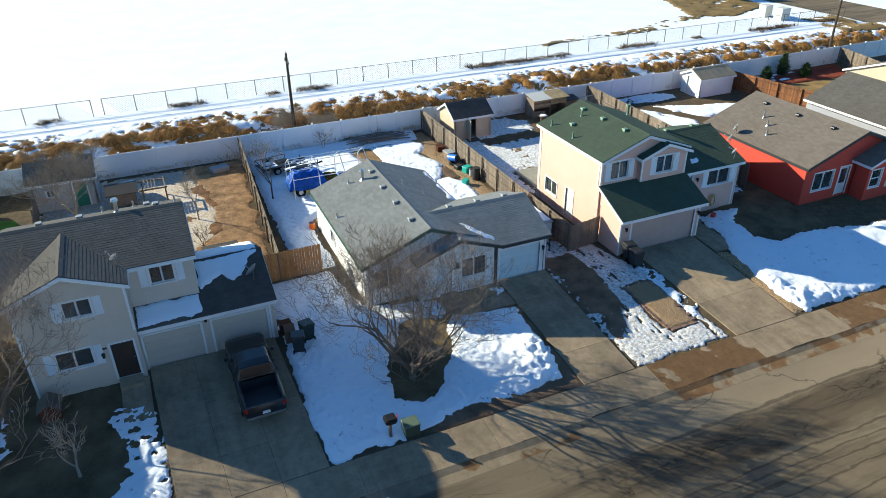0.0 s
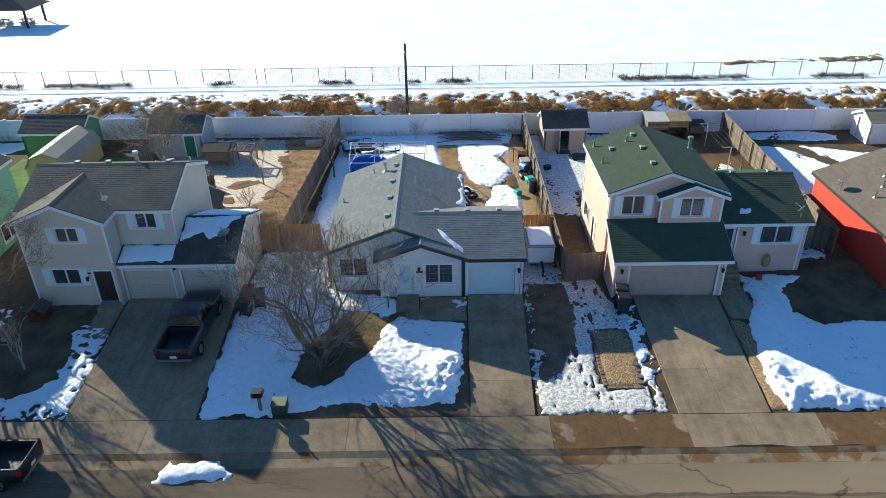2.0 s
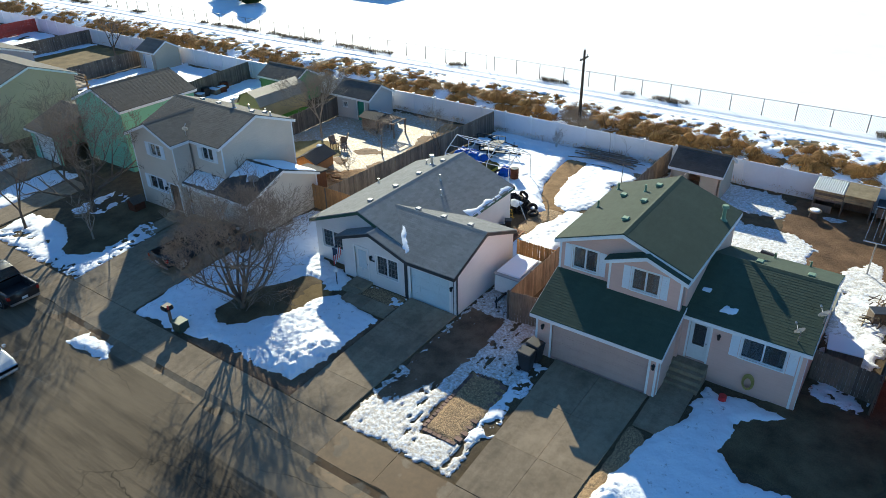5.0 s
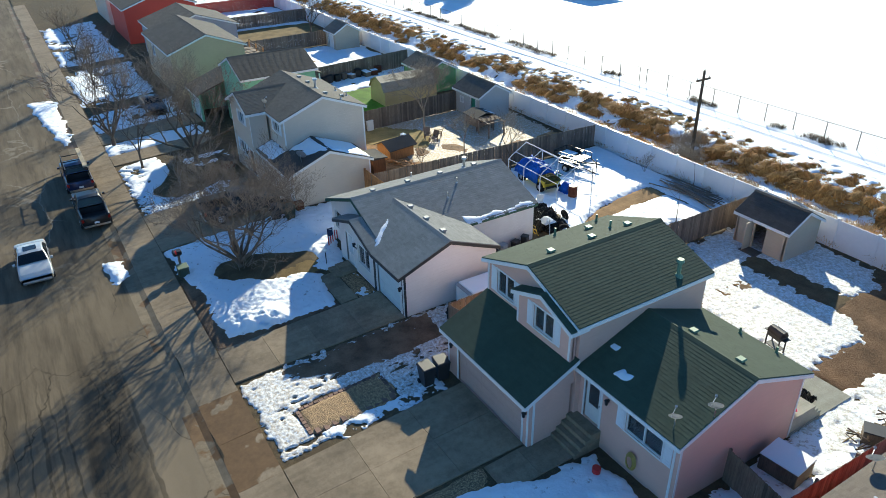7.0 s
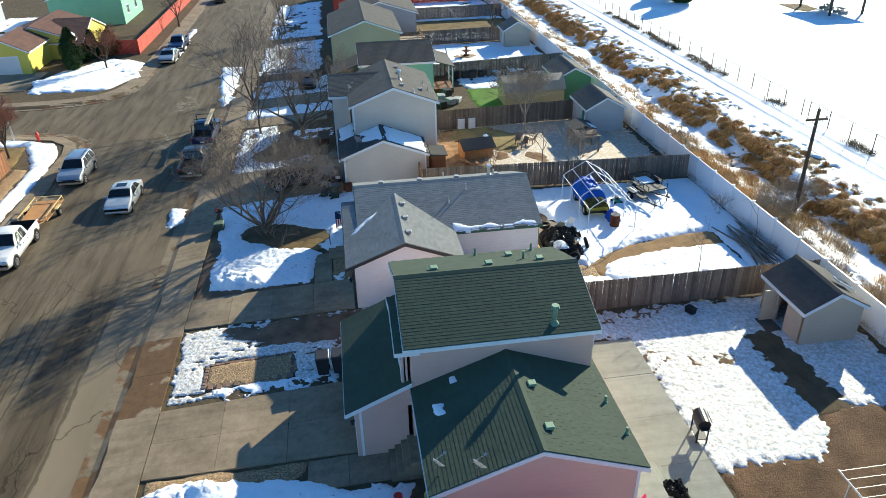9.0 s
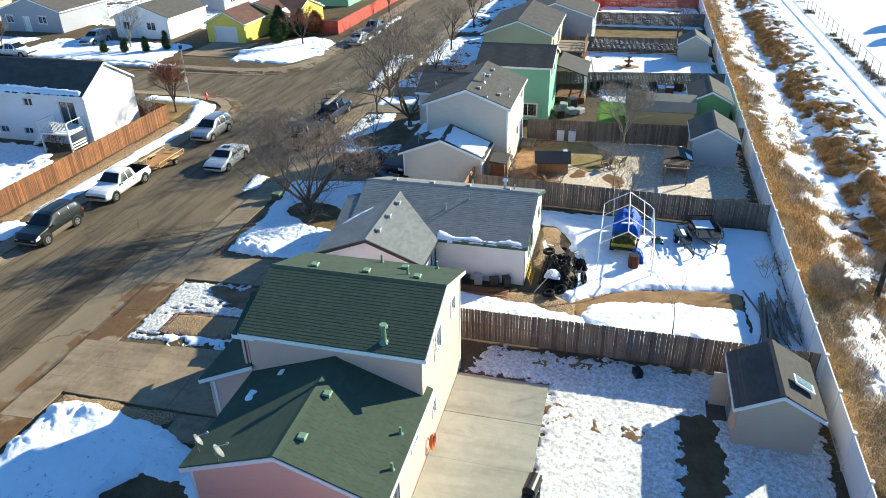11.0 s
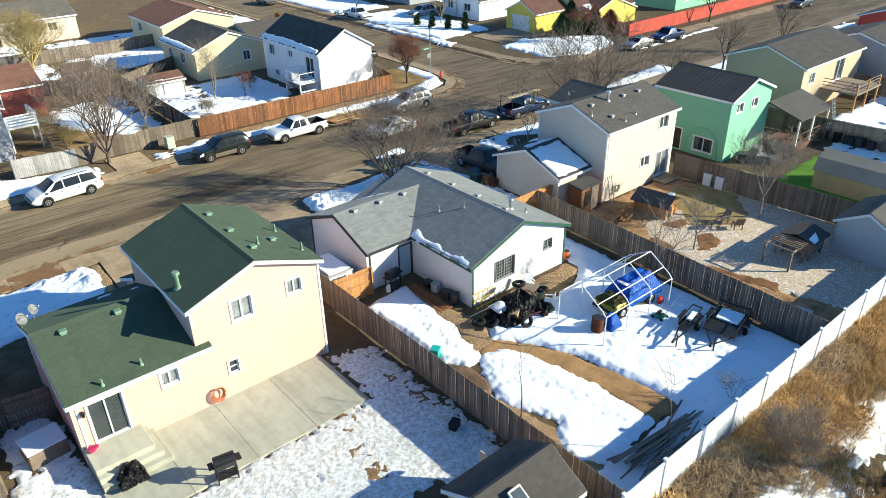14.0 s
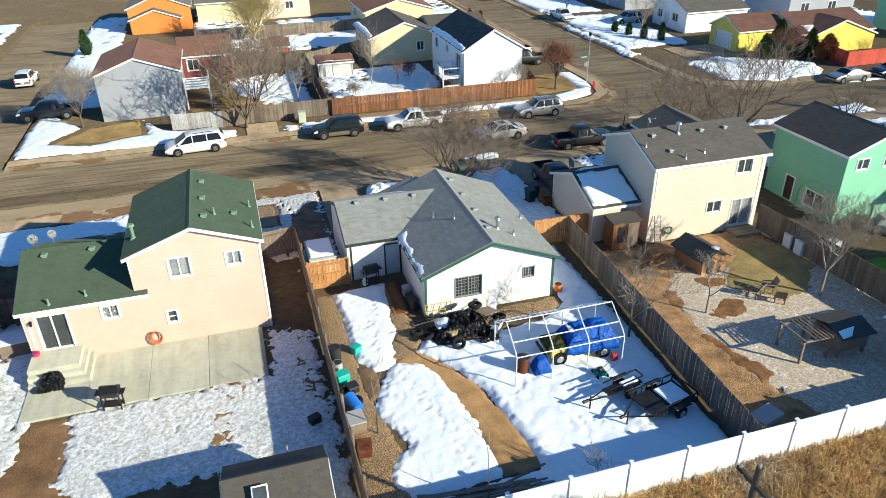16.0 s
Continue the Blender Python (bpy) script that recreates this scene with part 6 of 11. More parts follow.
def blades(name, spots, label, material, per, high, spread, droop, width, seed):
    """Dry grass: clumps of curved blades, as one mesh. spots: (x, y, z, size)."""
    rng = np.random.default_rng(seed)
    s = np.repeat(np.asarray(spots, float), per, axis=0)
    n = len(s)
    a = rng.uniform(0, 2 * np.pi, n)
    r = np.sqrt(rng.uniform(0, 1, n)) * spread * s[:, 3] * 0.45
    root = np.stack([s[:, 0] + r * np.cos(a), s[:, 1] + r * np.sin(a), s[:, 2] - 0.04], 1)
    h = high * s[:, 3] * rng.uniform(0.55, 1.1, n)
    out = droop * s[:, 3] * rng.uniform(0.3, 1.2, n)
    b = a + rng.uniform(-0.6, 0.6, n)
    d = np.stack([np.cos(b), np.sin(b), np.zeros(n)], 1)
    side = np.stack([-np.sin(b), np.cos(b), np.zeros(n)], 1) * (width * 0.5)
    up = np.array([0, 0, 1.0])
    mid = root + d * (out * 0.4)[:, None] + up * (h * 0.8)[:, None]
    tip = root + d * out[:, None] + up * (h * (1.0 - 0.75 * min(1.0, droop)))[:, None]
    v = np.stack([root - side, root + side, mid - side * 0.8, mid + side * 0.8, tip], 1).reshape(-1, 3)
    k = np.arange(n) * 5
    f = [(i, i + 1, i + 3, i + 2) for i in k.tolist()] + [(i + 2, i + 3, i + 4) for i in k.tolist()]
    return tagged(raw(name, v, f, material), label, "grass", kind="stuff")


def straw(name, a, b):
    m, t, p = nodes_of(name)
    g = t.nodes.new("ShaderNodeNewGeometry")
    c = ramp(t, g.outputs["Random Per Island"], [(0.0, a), (1.0, b)])
    n = rough_noise(t, g.outputs["Position"], 0.5, 3)
    c = blend(t, 1.0, c, ramp(t, n, [(0.3, (0.6, 0.55, 0.5)), (0.7, (1.2, 1.15, 1.1))]), "MULTIPLY")
    t.links.new(c, p.inputs["Base Color"])
    p.inputs["Roughness"].default_value = 0.8
    matte(p)
    return m


# The low tone paints shaded undersides into the tufts, the high tone sunlit ochre.
M_BLADE = straw("ochre_grass_blades", (0.24, 0.11, 0.03), (0.72, 0.4, 0.13))
M_BLADE_PALE = straw("pale_dry_grass_blades", (0.4, 0.24, 0.09), (0.8, 0.56, 0.26))
M_BLADE_GREY = straw("grey_brown_weeds", (0.28, 0.2, 0.12), (0.62, 0.48, 0.32))


def tussocks(name, label, material, seed):
    """Overhanging tussocks along a bank: lumpy mounds combed over with long hanging strands, as one mesh."""
    rng_ = np.random.default_rng(seed)
    v, f = [], []
    for row_y, gap, big in ((61.7, 0.6, 1.0), (62.5, 0.75, 1.0), (63.3, 1.0, 0.9), (64.2, 1.3, 0.7), (65.0, 2.2, 0.6)):
        for x in np.arange(-95, 90, gap):
            x = x + rng_.uniform(-0.45, 0.45)
            y = row_y + rng_.uniform(-0.35, 0.35)
            if fbm(np.array(x * 0.5), np.array(y * 0.6), 55, 3) < 0.435:
                continue
            w, d, h = rng_.uniform(0.45, 1.15) * big, rng_.uniform(0.45, 0.85) * big, rng_.uniform(0.14, 0.5) * big
            z = float(lot_z(x, y)) - 0.08
            o = len(v)
            na, nb = 14, 5
            for ib in range(nb + 1):
                e = math.pi / 2 * ib / nb
                for ia in range(na):
                    a = 2 * math.pi * ia / na
                    k = rng_.uniform(0.72, 1.15) * math.cos(e) + 0.02
                    v.append((x + w * k * math.cos(a), y + d * k * math.sin(a), z + h * math.sin(e) * rng_.uniform(0.62, 1.05)))
            for ib in range(nb):
                for ia in range(na):
                    ja = (ia + 1) % na
                    f.append((o + ib * na + ia, o + ib * na + ja, o + (ib + 1) * na + ja, o + (ib + 1) * na + ia))
            crown = rng_.uniform(-0.35, 0.35)
            for _ in range(int(120 * w * big) + 30):
                a = rng_.uniform(0, 2 * math.pi) if rng_.random() < 0.4 else rng_.normal(-math.pi / 2, 0.8)
                bend, wid = rng_.normal(0, 0.5), rng_.uniform(0.01, 0.03)
                far, low = rng_.uniform(0.75, 1.45), rng_.uniform(0.75, 1.3)
                q = len(v)
                top_, run_ = rng_.uniform(0.55, 1.5), rng_.uniform(0.25, 0.5)
                for e in (top_, top_ - run_, top_ - 2 * run_, top_ - 3 * run_):
                    r = math.cos(max(e, -0.1)) * (1.03 if e > 0.45 else far)
                    aa = a + bend * (top_ - e)
                    px_, py_, pz_ = x + w * crown * 0.5 + w * r * math.cos(aa), y + d * r * math.sin(aa), z + h * math.sin(e) * low + 0.06 * max(0.0, e) * low
                    sx, sy = -math.sin(aa) * wid, math.cos(aa) * wid
                    v += [(px_ - sx, py_ - sy, pz_), (px_ + sx, py_ + sy, pz_)]
                f += [(q, q + 1, q + 3, q + 2), (q + 2, q + 3, q + 5, q + 4), (q + 4, q + 5, q + 7, q + 6)]
    return tagged(raw(name, v, f, material), label, "grass", kind="stuff")


tussocks("bank_grass", "golden-brown tussocks of dry grass hanging over the ditch bank", M_BLADE, 5)
rng = np.random.default_rng(4)
x = np.concatenate([rng.uniform(-95, 90, 3000), rng.uniform(-8, 36, 3600)])
y = 54.95 + rng.beta(1.0, 1.25, 6600) * 5.2
keep = fbm(x * 0.5, y * 0.7, 66, 3) > 0.3 + 0.2 * np.clip((y - 56.4) / 1.5, 0, 1.3)
for clear_ in ([(16.2, 56.8), (18.5, 56.2), (21.8, 56.6), (22.6, 58.6), (17, 59.4), (13.6, 58.8)], [(23.5, 57.0), (28.5, 57.4), (30, 59), (24, 59.2)]):
    keep &= (inside(clear_, x, y) < 0.15) | (rng.random(6600) < 0.25)
size = 0.45 + 1.5 * rng.beta(1.4, 2.6, 6600)
dull = fbm(x * 0.3, y * 0.4, 67, 3) > 0.56
for pick, mat, label in ((keep & ~dull, M_BLADE_PALE, "dry ochre grass tufts between the vinyl fence and the ditch"), (keep & dull, M_BLADE_GREY, "grey-brown dry weeds between the fence and the ditch")):
    spots = [(a, b, float(lot_z(a, b)), c) for a, b, c in zip(x[pick], y[pick], size[pick])]
    blades("strip_grass", spots, label, mat, 34, 0.5, 0.8, 0.55, 0.026, 6)
x, y = rng.uniform(-95, 90, 2400), 70.0 + rng.normal(0, 0.3, 2400)
keep = fbm(x * 0.25, y * 0.1, 68, 2) > 0.47
spots = [(a, b, float(lot_z(a, b)) + 0.05, c) for a, b, c in zip(x[keep], y[keep], rng.uniform(0.5, 1.1, 2400)[keep])]
blades("fence_weeds", spots, "dark dry weeds along the field fence", straw("dark_weed_stems", (0.1, 0.075, 0.05), (0.24, 0.17, 0.1)), 22, 0.45, 0.8, 0.3, 0.025, 7)


def chain_fence(x0, x1, y):
    fence = thing("chain_link_fence", (x0, y, 0), "galvanised chain-link fence along the snowy field", "fence")
    dx = 2.78
    n = int((x1 - x0) / dx)
    x1 = x0 + n * dx
    me = None
    for i in range(n + 1):
        if me is None:
            me = part("post", rod((x0, y, -0.2), (x0, y, 1.68), 0.04, sides=6), M_POST, fence).data
        else:
            o = new("post", me)
            o.parent, o.location = fence, (i * dx, 0, 0)
    part("rail", rod((x0, y, 1.65), (x1, y, 1.65), 0.026, sides=5), M_POST, fence)
    bm = bmesh.new()
    k = 0
    for u in np.arange(x0, x1 - 1.5, 0.22):
        for a, b in ((0, 1.55), (1.55, 0)):
            p, q = Vector((u, y + 0.03, 0.05 + a)), Vector((u + 1.5, y + 0.03, 0.05 + b))
            d = Vector((0.006, 0, 0.006))
            bm.faces.new([bm.verts.new(v) for v in (p - d, q - d, q + d, p + d)])
    tagged(part("wire_mesh", bm, M_POST, fence, "thin wire mesh"), kind="stuff")
    return fence


M_POST = surface("dull_galvanised_posts", (0.1, 0.097, 0.094), 0.6, 0.2, 1, 12, 0.1, 0.3)
chain_fence(-4.4 - 33 * 2.78, -4.4, 70.25)
chain_fence(-3.45, 92, 70.25)


def utility_pole(x, y, z0, top, label, arm=True, r=0.15):
    pole = thing("utility_pole", (x, y, z0), label, "utility pole")
    part("mast", rod((x, y, z0 - 0.5), (x, y, top), r, r * 0.65, 12), M_POLE, pole)
    if arm:
        part("crossarm", bevelled(box(x - 0.06, x + 0.06, y - 0.75, y + 0.75, top - 0.75, top - 0.62), 0.01), M_POLE, pole)
        for dy in (-0.65, 0.0, 0.65):
            part("insulator", rod((x, y + dy, top - 0.62 if dy else top), (x, y + dy, top - 0.45 if dy else top + 0.16), 0.05, 0.035), M_METAL, pole)
        bm = rod((x + 0.08, y - 0.45, top - 0.68), (x + 0.08, y, top - 1.2), 0.02)
        rod((x + 0.08, y + 0.45, top - 0.68), (x + 0.08, y, top - 1.2), 0.02, bm=bm)
        part("brace", bm, M_METAL, pole)
    return pole


utility_pole(11.75, 59.7, -0.8, 6.5, "dark wooden utility pole with a small crossarm")
utility_pole(77.5, 60.5, -0.8, 7.5, "dark wooden utility pole near the road", False)


# ---- bare trees and shrubs ----
def tubes(name, segs, material, parent, sides=4, label=""):
    if not segs:
        return None
    s = np.asarray(segs, float)
    p, q, r0, r1 = s[:, 0:3], s[:, 3:6], s[:, 6], s[:, 7]
    d = q - p
    d /= np.linalg.norm(d, axis=1)[:, None] + 1e-9
    ref = np.where(np.abs(d[:, 2:3]) < 0.9, np.array([[0, 0, 1.0]]), np.array([[1.0, 0, 0]]))
    u = np.cross(d, ref)
    u /= np.linalg.norm(u, axis=1)[:, None] + 1e-9
    w = np.cross(d, u)
    rings = []
    for c, r in ((p, r0), (q, r1)):
        for k in range(sides):
            a = 2 * math.pi * k / sides
            rings.append(c + (u * math.cos(a) + w * math.sin(a)) * r[:, None])
    v = np.stack(rings, 1).reshape(-1, 3)
    f = []
    for i in range(len(s)):
        o = i * sides * 2
        for k in range(sides):
            j = (k + 1) % sides
            f.append((o + k, o + j, o + sides + j, o + sides + k))
    return raw(name, v, f, material, parent, label, smooth=True)


def grow(rnd, p, d, length, r, level, out, wild, lift, split, shrink, minr=0.006):
    """One limb and what grows from it; out[0] takes thick limbs, out[1] twigs."""
    n = 3 if level > 1 else 2
    for i in range(n):
        step = length / n
        d2 = (d + Vector((rnd.uniform(-1, 1), rnd.uniform(-1, 1), rnd.uniform(-1, 1))) * wild + Vector((0, 0, lift))).normalized()
        q = p + d2 * step
        r2 = max(minr, r * (1 - 0.28 / n * (i + 1) * 0.9))
        out[0 if r > 0.022 else 1].append((*p, *q, r, r2))
        p, d, r = q, d2, r2
        if level > 0 and i > 0 or (level > 0 and n == 2):
            k = split if i == n - 1 else max(1, split - 1)
            for _ in range(k):
                side = Vector((rnd.uniform(-1, 1), rnd.uniform(-1, 1), rnd.uniform(-0.35, 0.8))).normalized()
                e = (d * rnd.uniform(0.5, 1.0) + side * rnd.uniform(0.55, 1.0)).normalized()
                grow(rnd, p, e, length * shrink * rnd.uniform(0.75, 1.15), max(minr, r * rnd.uniform(0.55, 0.8)), level - 1, out, wild, lift, split, shrink, minr)


def tree(at, label, high, stems, level, seed, lean=0.45, trunk=0.12, split=3, shrink=0.68, wild=0.16, lift=0.06, bark=None, twig=None, clear=0.25, name="bare_tree", first=0.36, minr=0.006, suckers=0):
    rnd = random.Random(seed)
    z = float(lot_z(at[0], at[1]))
    base = thing(name, (at[0], at[1], z), label, "tree")
    out = ([], [])
    foot = Vector((at[0], at[1], z - 0.1))
    top = foot + Vector((0, 0, high * clear + 0.1))
    if clear > 0.02:
        out[0].append((*foot, *(foot + Vector((0, 0, 0.25))), trunk * 1.5, trunk * 1.1))
        out[0].append((*(foot + Vector((0, 0, 0.25))), *top, trunk * 1.1, trunk * 0.9))
    for i in range(stems):
        a = 2 * math.pi * (i + rnd.uniform(-0.25, 0.25)) / stems
        k = lean * rnd.uniform(0.6, 1.25) if i else lean * 0.2
        d = Vector((math.cos(a) * k, math.sin(a) * k, 1.0)).normalized()
        grow(rnd, top - Vector((0, 0, 0.05)), d, high * first * rnd.uniform(0.85, 1.1), trunk * (0.75 if stems < 3 else 0.6), level, out, wild, lift, split, shrink, minr)
    for i in range(suckers):
        a = rnd.uniform(0, 2 * math.pi)
        k = rnd.uniform(0.3, 1.3)
        grow(rnd, foot + Vector((math.cos(a), math.sin(a), 0.3)) * rnd.uniform(0.1, 0.5), Vector((math.cos(a) * k, math.sin(a) * k, 1.0)).normalized(), rnd.uniform(0.7, 1.5), 0.02, 2, out, 0.25, 0.05, 2, 0.7, minr)
    tubes("trunk", out[0], bark or M_BARK, base, 6)
    if out[1]:
        tubes("crown", out[1], twig or M_TWIG, base, 3)
    return base


SILVER_BARK = surface("grey_brown_bark", (0.18, 0.135, 0.1), 0.9, 0.3, 2, 25, 0.6)
SILVER_TWIG = surface("silvery_brown_twigs", (0.28, 0.215, 0.17), 0.85, 0.3, 2, 25, 0.3)
RED_TWIG = surface("reddish_twigs", (0.3, 0.14, 0.095), 0.9, 0.3, 2, 25, 0.3)
PALE_TWIG = surface("pale_grey_twigs", (0.36, 0.3, 0.24), 0.9, 0.3, 2, 25, 0.3)
YELLOW_TWIG = surface("yellowish_twigs", (0.42, 0.32, 0.14), 0.9, 0.3, 2, 25, 0.3)
tree((8.9, 24.3), "bare multi-stemmed tree on the snowy front lawn", 8.0, 11, 6, 11, 1.0, 0.15, 2, 0.71, 0.26, 0.05, clear=0.05, first=0.36, minr=0.0062, twig=SILVER_TWIG, bark=SILVER_BARK, suckers=12)
tree((-8.8, 26.4), "tall bare tree beside the pavement", 9.0, 8, 6, 12, 1.0, 0.18, 2, 0.69, 0.26, clear=0.1, first=0.37, minr=0.0065, twig=SILVER_TWIG, bark=SILVER_BARK)
tree((-5.35, 24.2), "small pale bare tree on the lawn", 3.0, 4, 3, 13, 0.7, 0.06, 2, minr=0.011, twig=PALE_TWIG, bark=PALE_TWIG, clear=0.2)
tree((-10.8, 22.6), "slim bare tree by the pavement", 5.5, 3, 3, 14, 0.5, 0.09, 3, clear=0.25)
tree((6.9, 45.6), "bare tree against the yard fence", 4.2, 3, 3, 15, 0.55, 0.06, 3, twig=PALE_TWIG, clear=0.3)
tree((20.4, 48.3), "slender bare sapling in the snow", 3.2, 1, 2, 16, 0.3, 0.03, 2, twig=PALE_TWIG, clear=0.4, first=0.5, minr=0.008)
tree((12.7, 53.6), "small bare shrub by the vinyl fence", 2.0, 4, 2, 17, 0.6, 0.025, 3, twig=PALE_TWIG, clear=0.04, first=0.45, minr=0.007)
tree((17.3, 53.4), "slender bare sapling by the vinyl fence", 3.2, 1, 2, 18, 0.3, 0.025, 2, clear=0.4, first=0.5, minr=0.008)
tree((1.8, 44.8), "small bare tree in the gravel yard", 3.2, 3, 3, 19, 0.6, 0.05, 3, twig=PALE_TWIG, bark=PALE_TWIG, clear=0.35)
tree((-5.2, 45.2), "pale bare tree by the yard fence", 5.2, 5, 4, 20, 0.55, 0.09, 3, twig=PALE_TWIG, bark=PALE_TWIG, clear=0.3)
tree((1.6, 41.0), "low bare bush in the dirt yard", 1.5, 6, 2, 21, 0.9, 0.03, 3, clear=0.02, first=0.5, name="bush")
tree((-43.5, 50.5), "bare tree in a far back yard", 5.5, 3, 3, 22, 0.6, 0.12, 3, clear=0.3)
tree((-27, 24.0), "bare tree before the tan house", 5.0, 4, 3, 23, 0.6, 0.1, 3, clear=0.15)
tree((-38.5, 23.0), "bare tree far along the street", 6.0, 4, 3, 24, 0.5, 0.12, 3, clear=0.2)
tree((-52, 23.0), "bare tree far along the street", 6.5, 4, 3, 25, 0.5, 0.12, 3, clear=0.2)
tree((11.2, 60.2), "bare bush at the foot of the pole", 2.8, 14, 3, 26, 0.6, 0.03, 3, twig=PALE_TWIG, clear=0.02, first=0.42, name="bush")
tree((13.6, 56.6), "large pale bare bush beside the ditch", 2.4, 18, 3, 27, 0.95, 0.03, 3, twig=PALE_TWIG, clear=0.02, first=0.42, name="bush")
tree((23.3, 3.9), "tall bare tree by the far pavement", 7.0, 8, 4, 28, 0.7, 0.13, 2, 0.75, 0.17, clear=0.12, first=0.44, minr=0.016, twig=SILVER_TWIG)
tree((17.6, -3.2), "pale bare tree in a yard across the street", 5.5, 5, 3, 29, 0.45, 0.07, 3, twig=PALE_TWIG, bark=PALE_TWIG, clear=0.1)
tree((20.5, -7.5), "bare tree in a yard across the street", 6.0, 7, 4, 30, 0.6, 0.09, 3, clear=0.2)
tree((9.0, -6.9), "tall pale birch-like bare tree", 6.8, 5, 3, 31, 0.3, 0.08, 3, twig=PALE_TWIG, bark=PALE_TWIG, clear=0.12)
tree((11.8, -2.5), "pale bare shrub in a trampled yard", 2.2, 9, 3, 131, 0.7, 0.03, 3, twig=PALE_TWIG, clear=0.03, name="bush")
tree((4.2, -8.5), "reddish bare shrub in a trampled yard", 2.2, 9, 3, 132, 0.7, 0.03, 3, twig=RED_TWIG, clear=0.03, name="bush")
tree((22.0, -1.2), "spreading bare tree behind the board gate", 6.2, 8, 4, 133, 0.75, 0.12, 2, 0.75, 0.17, clear=0.12, first=0.44, minr=0.016, twig=SILVER_TWIG)
tree((24.6, -2.6), "tangled brown shrub by the deck stairs", 2.4, 14, 3, 134, 0.9, 0.03, 3, twig=YELLOW_TWIG, clear=0.03, name="bush")
tree((19.2, 1.2), "low tangled bare bush behind the fence", 2.0, 12, 3, 135, 0.9, 0.03, 3, twig=PALE_TWIG, clear=0.03, name="bush")
tree((6.3, -5.4), "small bare tree in a snowy yard", 3.0, 3, 3, 32, 0.5, 0.04, 3, twig=RED_TWIG, clear=0.25)
tree((1.9, -2.2), "reddish bare shrub beside the deck", 2.8, 6, 3, 33, 0.55, 0.04, 3, twig=RED_TWIG, clear=0.05)
tree((-9.4, 2.0), "rounded reddish bare tree on the corner lawn", 5.4, 9, 4, 34, 0.5, 0.1, 3, twig=RED_TWIG, clear=0.22, first=0.3)
tree((-5.2, 2.0), "small pale bare tree before the white wall", 3.2, 4, 3, 35, 0.4, 0.04, 3, twig=PALE_TWIG, clear=0.15)
tree((38.3, -1.6), "bare spreading tree beside the grey house", 5.6, 7, 4, 36, 0.7, 0.1, 3, twig=PALE_TWIG, clear=0.2)
tree((25.6, -6.5), "brown bare shrub by the deck", 3.6, 14, 3, 37, 0.9, 0.04, 3, twig=YELLOW_TWIG, clear=0.03, name="bush")
tree((20.0, -34.0), "large yellowish willow-like bare tree", 8.5, 12, 4, 38, 0.9, 0.2, 3, twig=YELLOW_TWIG, bark=YELLOW_TWIG, clear=0.1, first=0.32)
tree((-38.4, 2.6), "bare tree before the yellow house", 4.5, 4, 4, 39, 0.6, 0.1, 3, twig=RED_TWIG, clear=0.2)
tree((-33, -20.0), "pale bare tree beyond the side street", 6.0, 5, 3, 40, 0.45, 0.1, 3, twig=PALE_TWIG, bark=PALE_TWIG, clear=0.15)
tree((-17.6, 21.6), "bare spreading street tree", 7.5, 7, 4, 42, 0.8, 0.15, 2, 0.75, 0.17, clear=0.12, first=0.44, minr=0.016, twig=SILVER_TWIG)
tree((-30, -38.0), "bare tree beyond the side street", 4.0, 4, 3, 43, 0.5, 0.07, 3, clear=0.2)
tree((-62, 7.0), "bare tree by the red fence", 6.5, 4, 3, 44, 0.5, 0.12, 3, clear=0.2)


def evergreen(at, high, wide, label, seed, colour=None):
    """A columnar evergreen: a short trunk and a crown of many small drooping sprays."""
    rng = np.random.default_rng(seed)
    z = float(lot_z(*at))
    base = thing("evergreen_shrub", (*at, z), label, "shrub")
    part("trunk", rod((*at, z - 0.1), (*at, z + high * 0.6), 0.06, 0.02, 6), M_BARK, base)
    n = int(900 * high * wide)
    h = rng.uniform(0.03, 1, n)
    prof = np.sin(np.clip(h, 0.02, 1) ** 0.7 * np.pi * 0.92 + 0.18) * wide * 0.5
    a = rng.uniform(0, 2 * np.pi, n)
    lump = 1 + 0.25 * np.sin(a * 3 + h * 9)
    r = prof * lump * rng.uniform(0.5, 1.05, n)
    c = np.stack([at[0] + r * np.cos(a), at[1] + r * np.sin(a), z + h * high], 1)
    d = rng.normal(0, 1, (n, 3)) * 0.09 + np.stack([np.cos(a), np.sin(a), np.full(n, 0.7)], 1) * 0.07
    e = np.cross(d, rng.normal(0, 1, (n, 3)))
    e /= np.linalg.norm(e, axis=1)[:, None] + 1e-9
    e *= 0.045
    v = np.stack([c - e, c + e, c + d * 1.6], 1).reshape(-1, 3)
    raw("crown", v, [(i, i + 1, i + 2) for i in range(0, 3 * n, 3)], colour or M_NEEDLE, base)
    return base


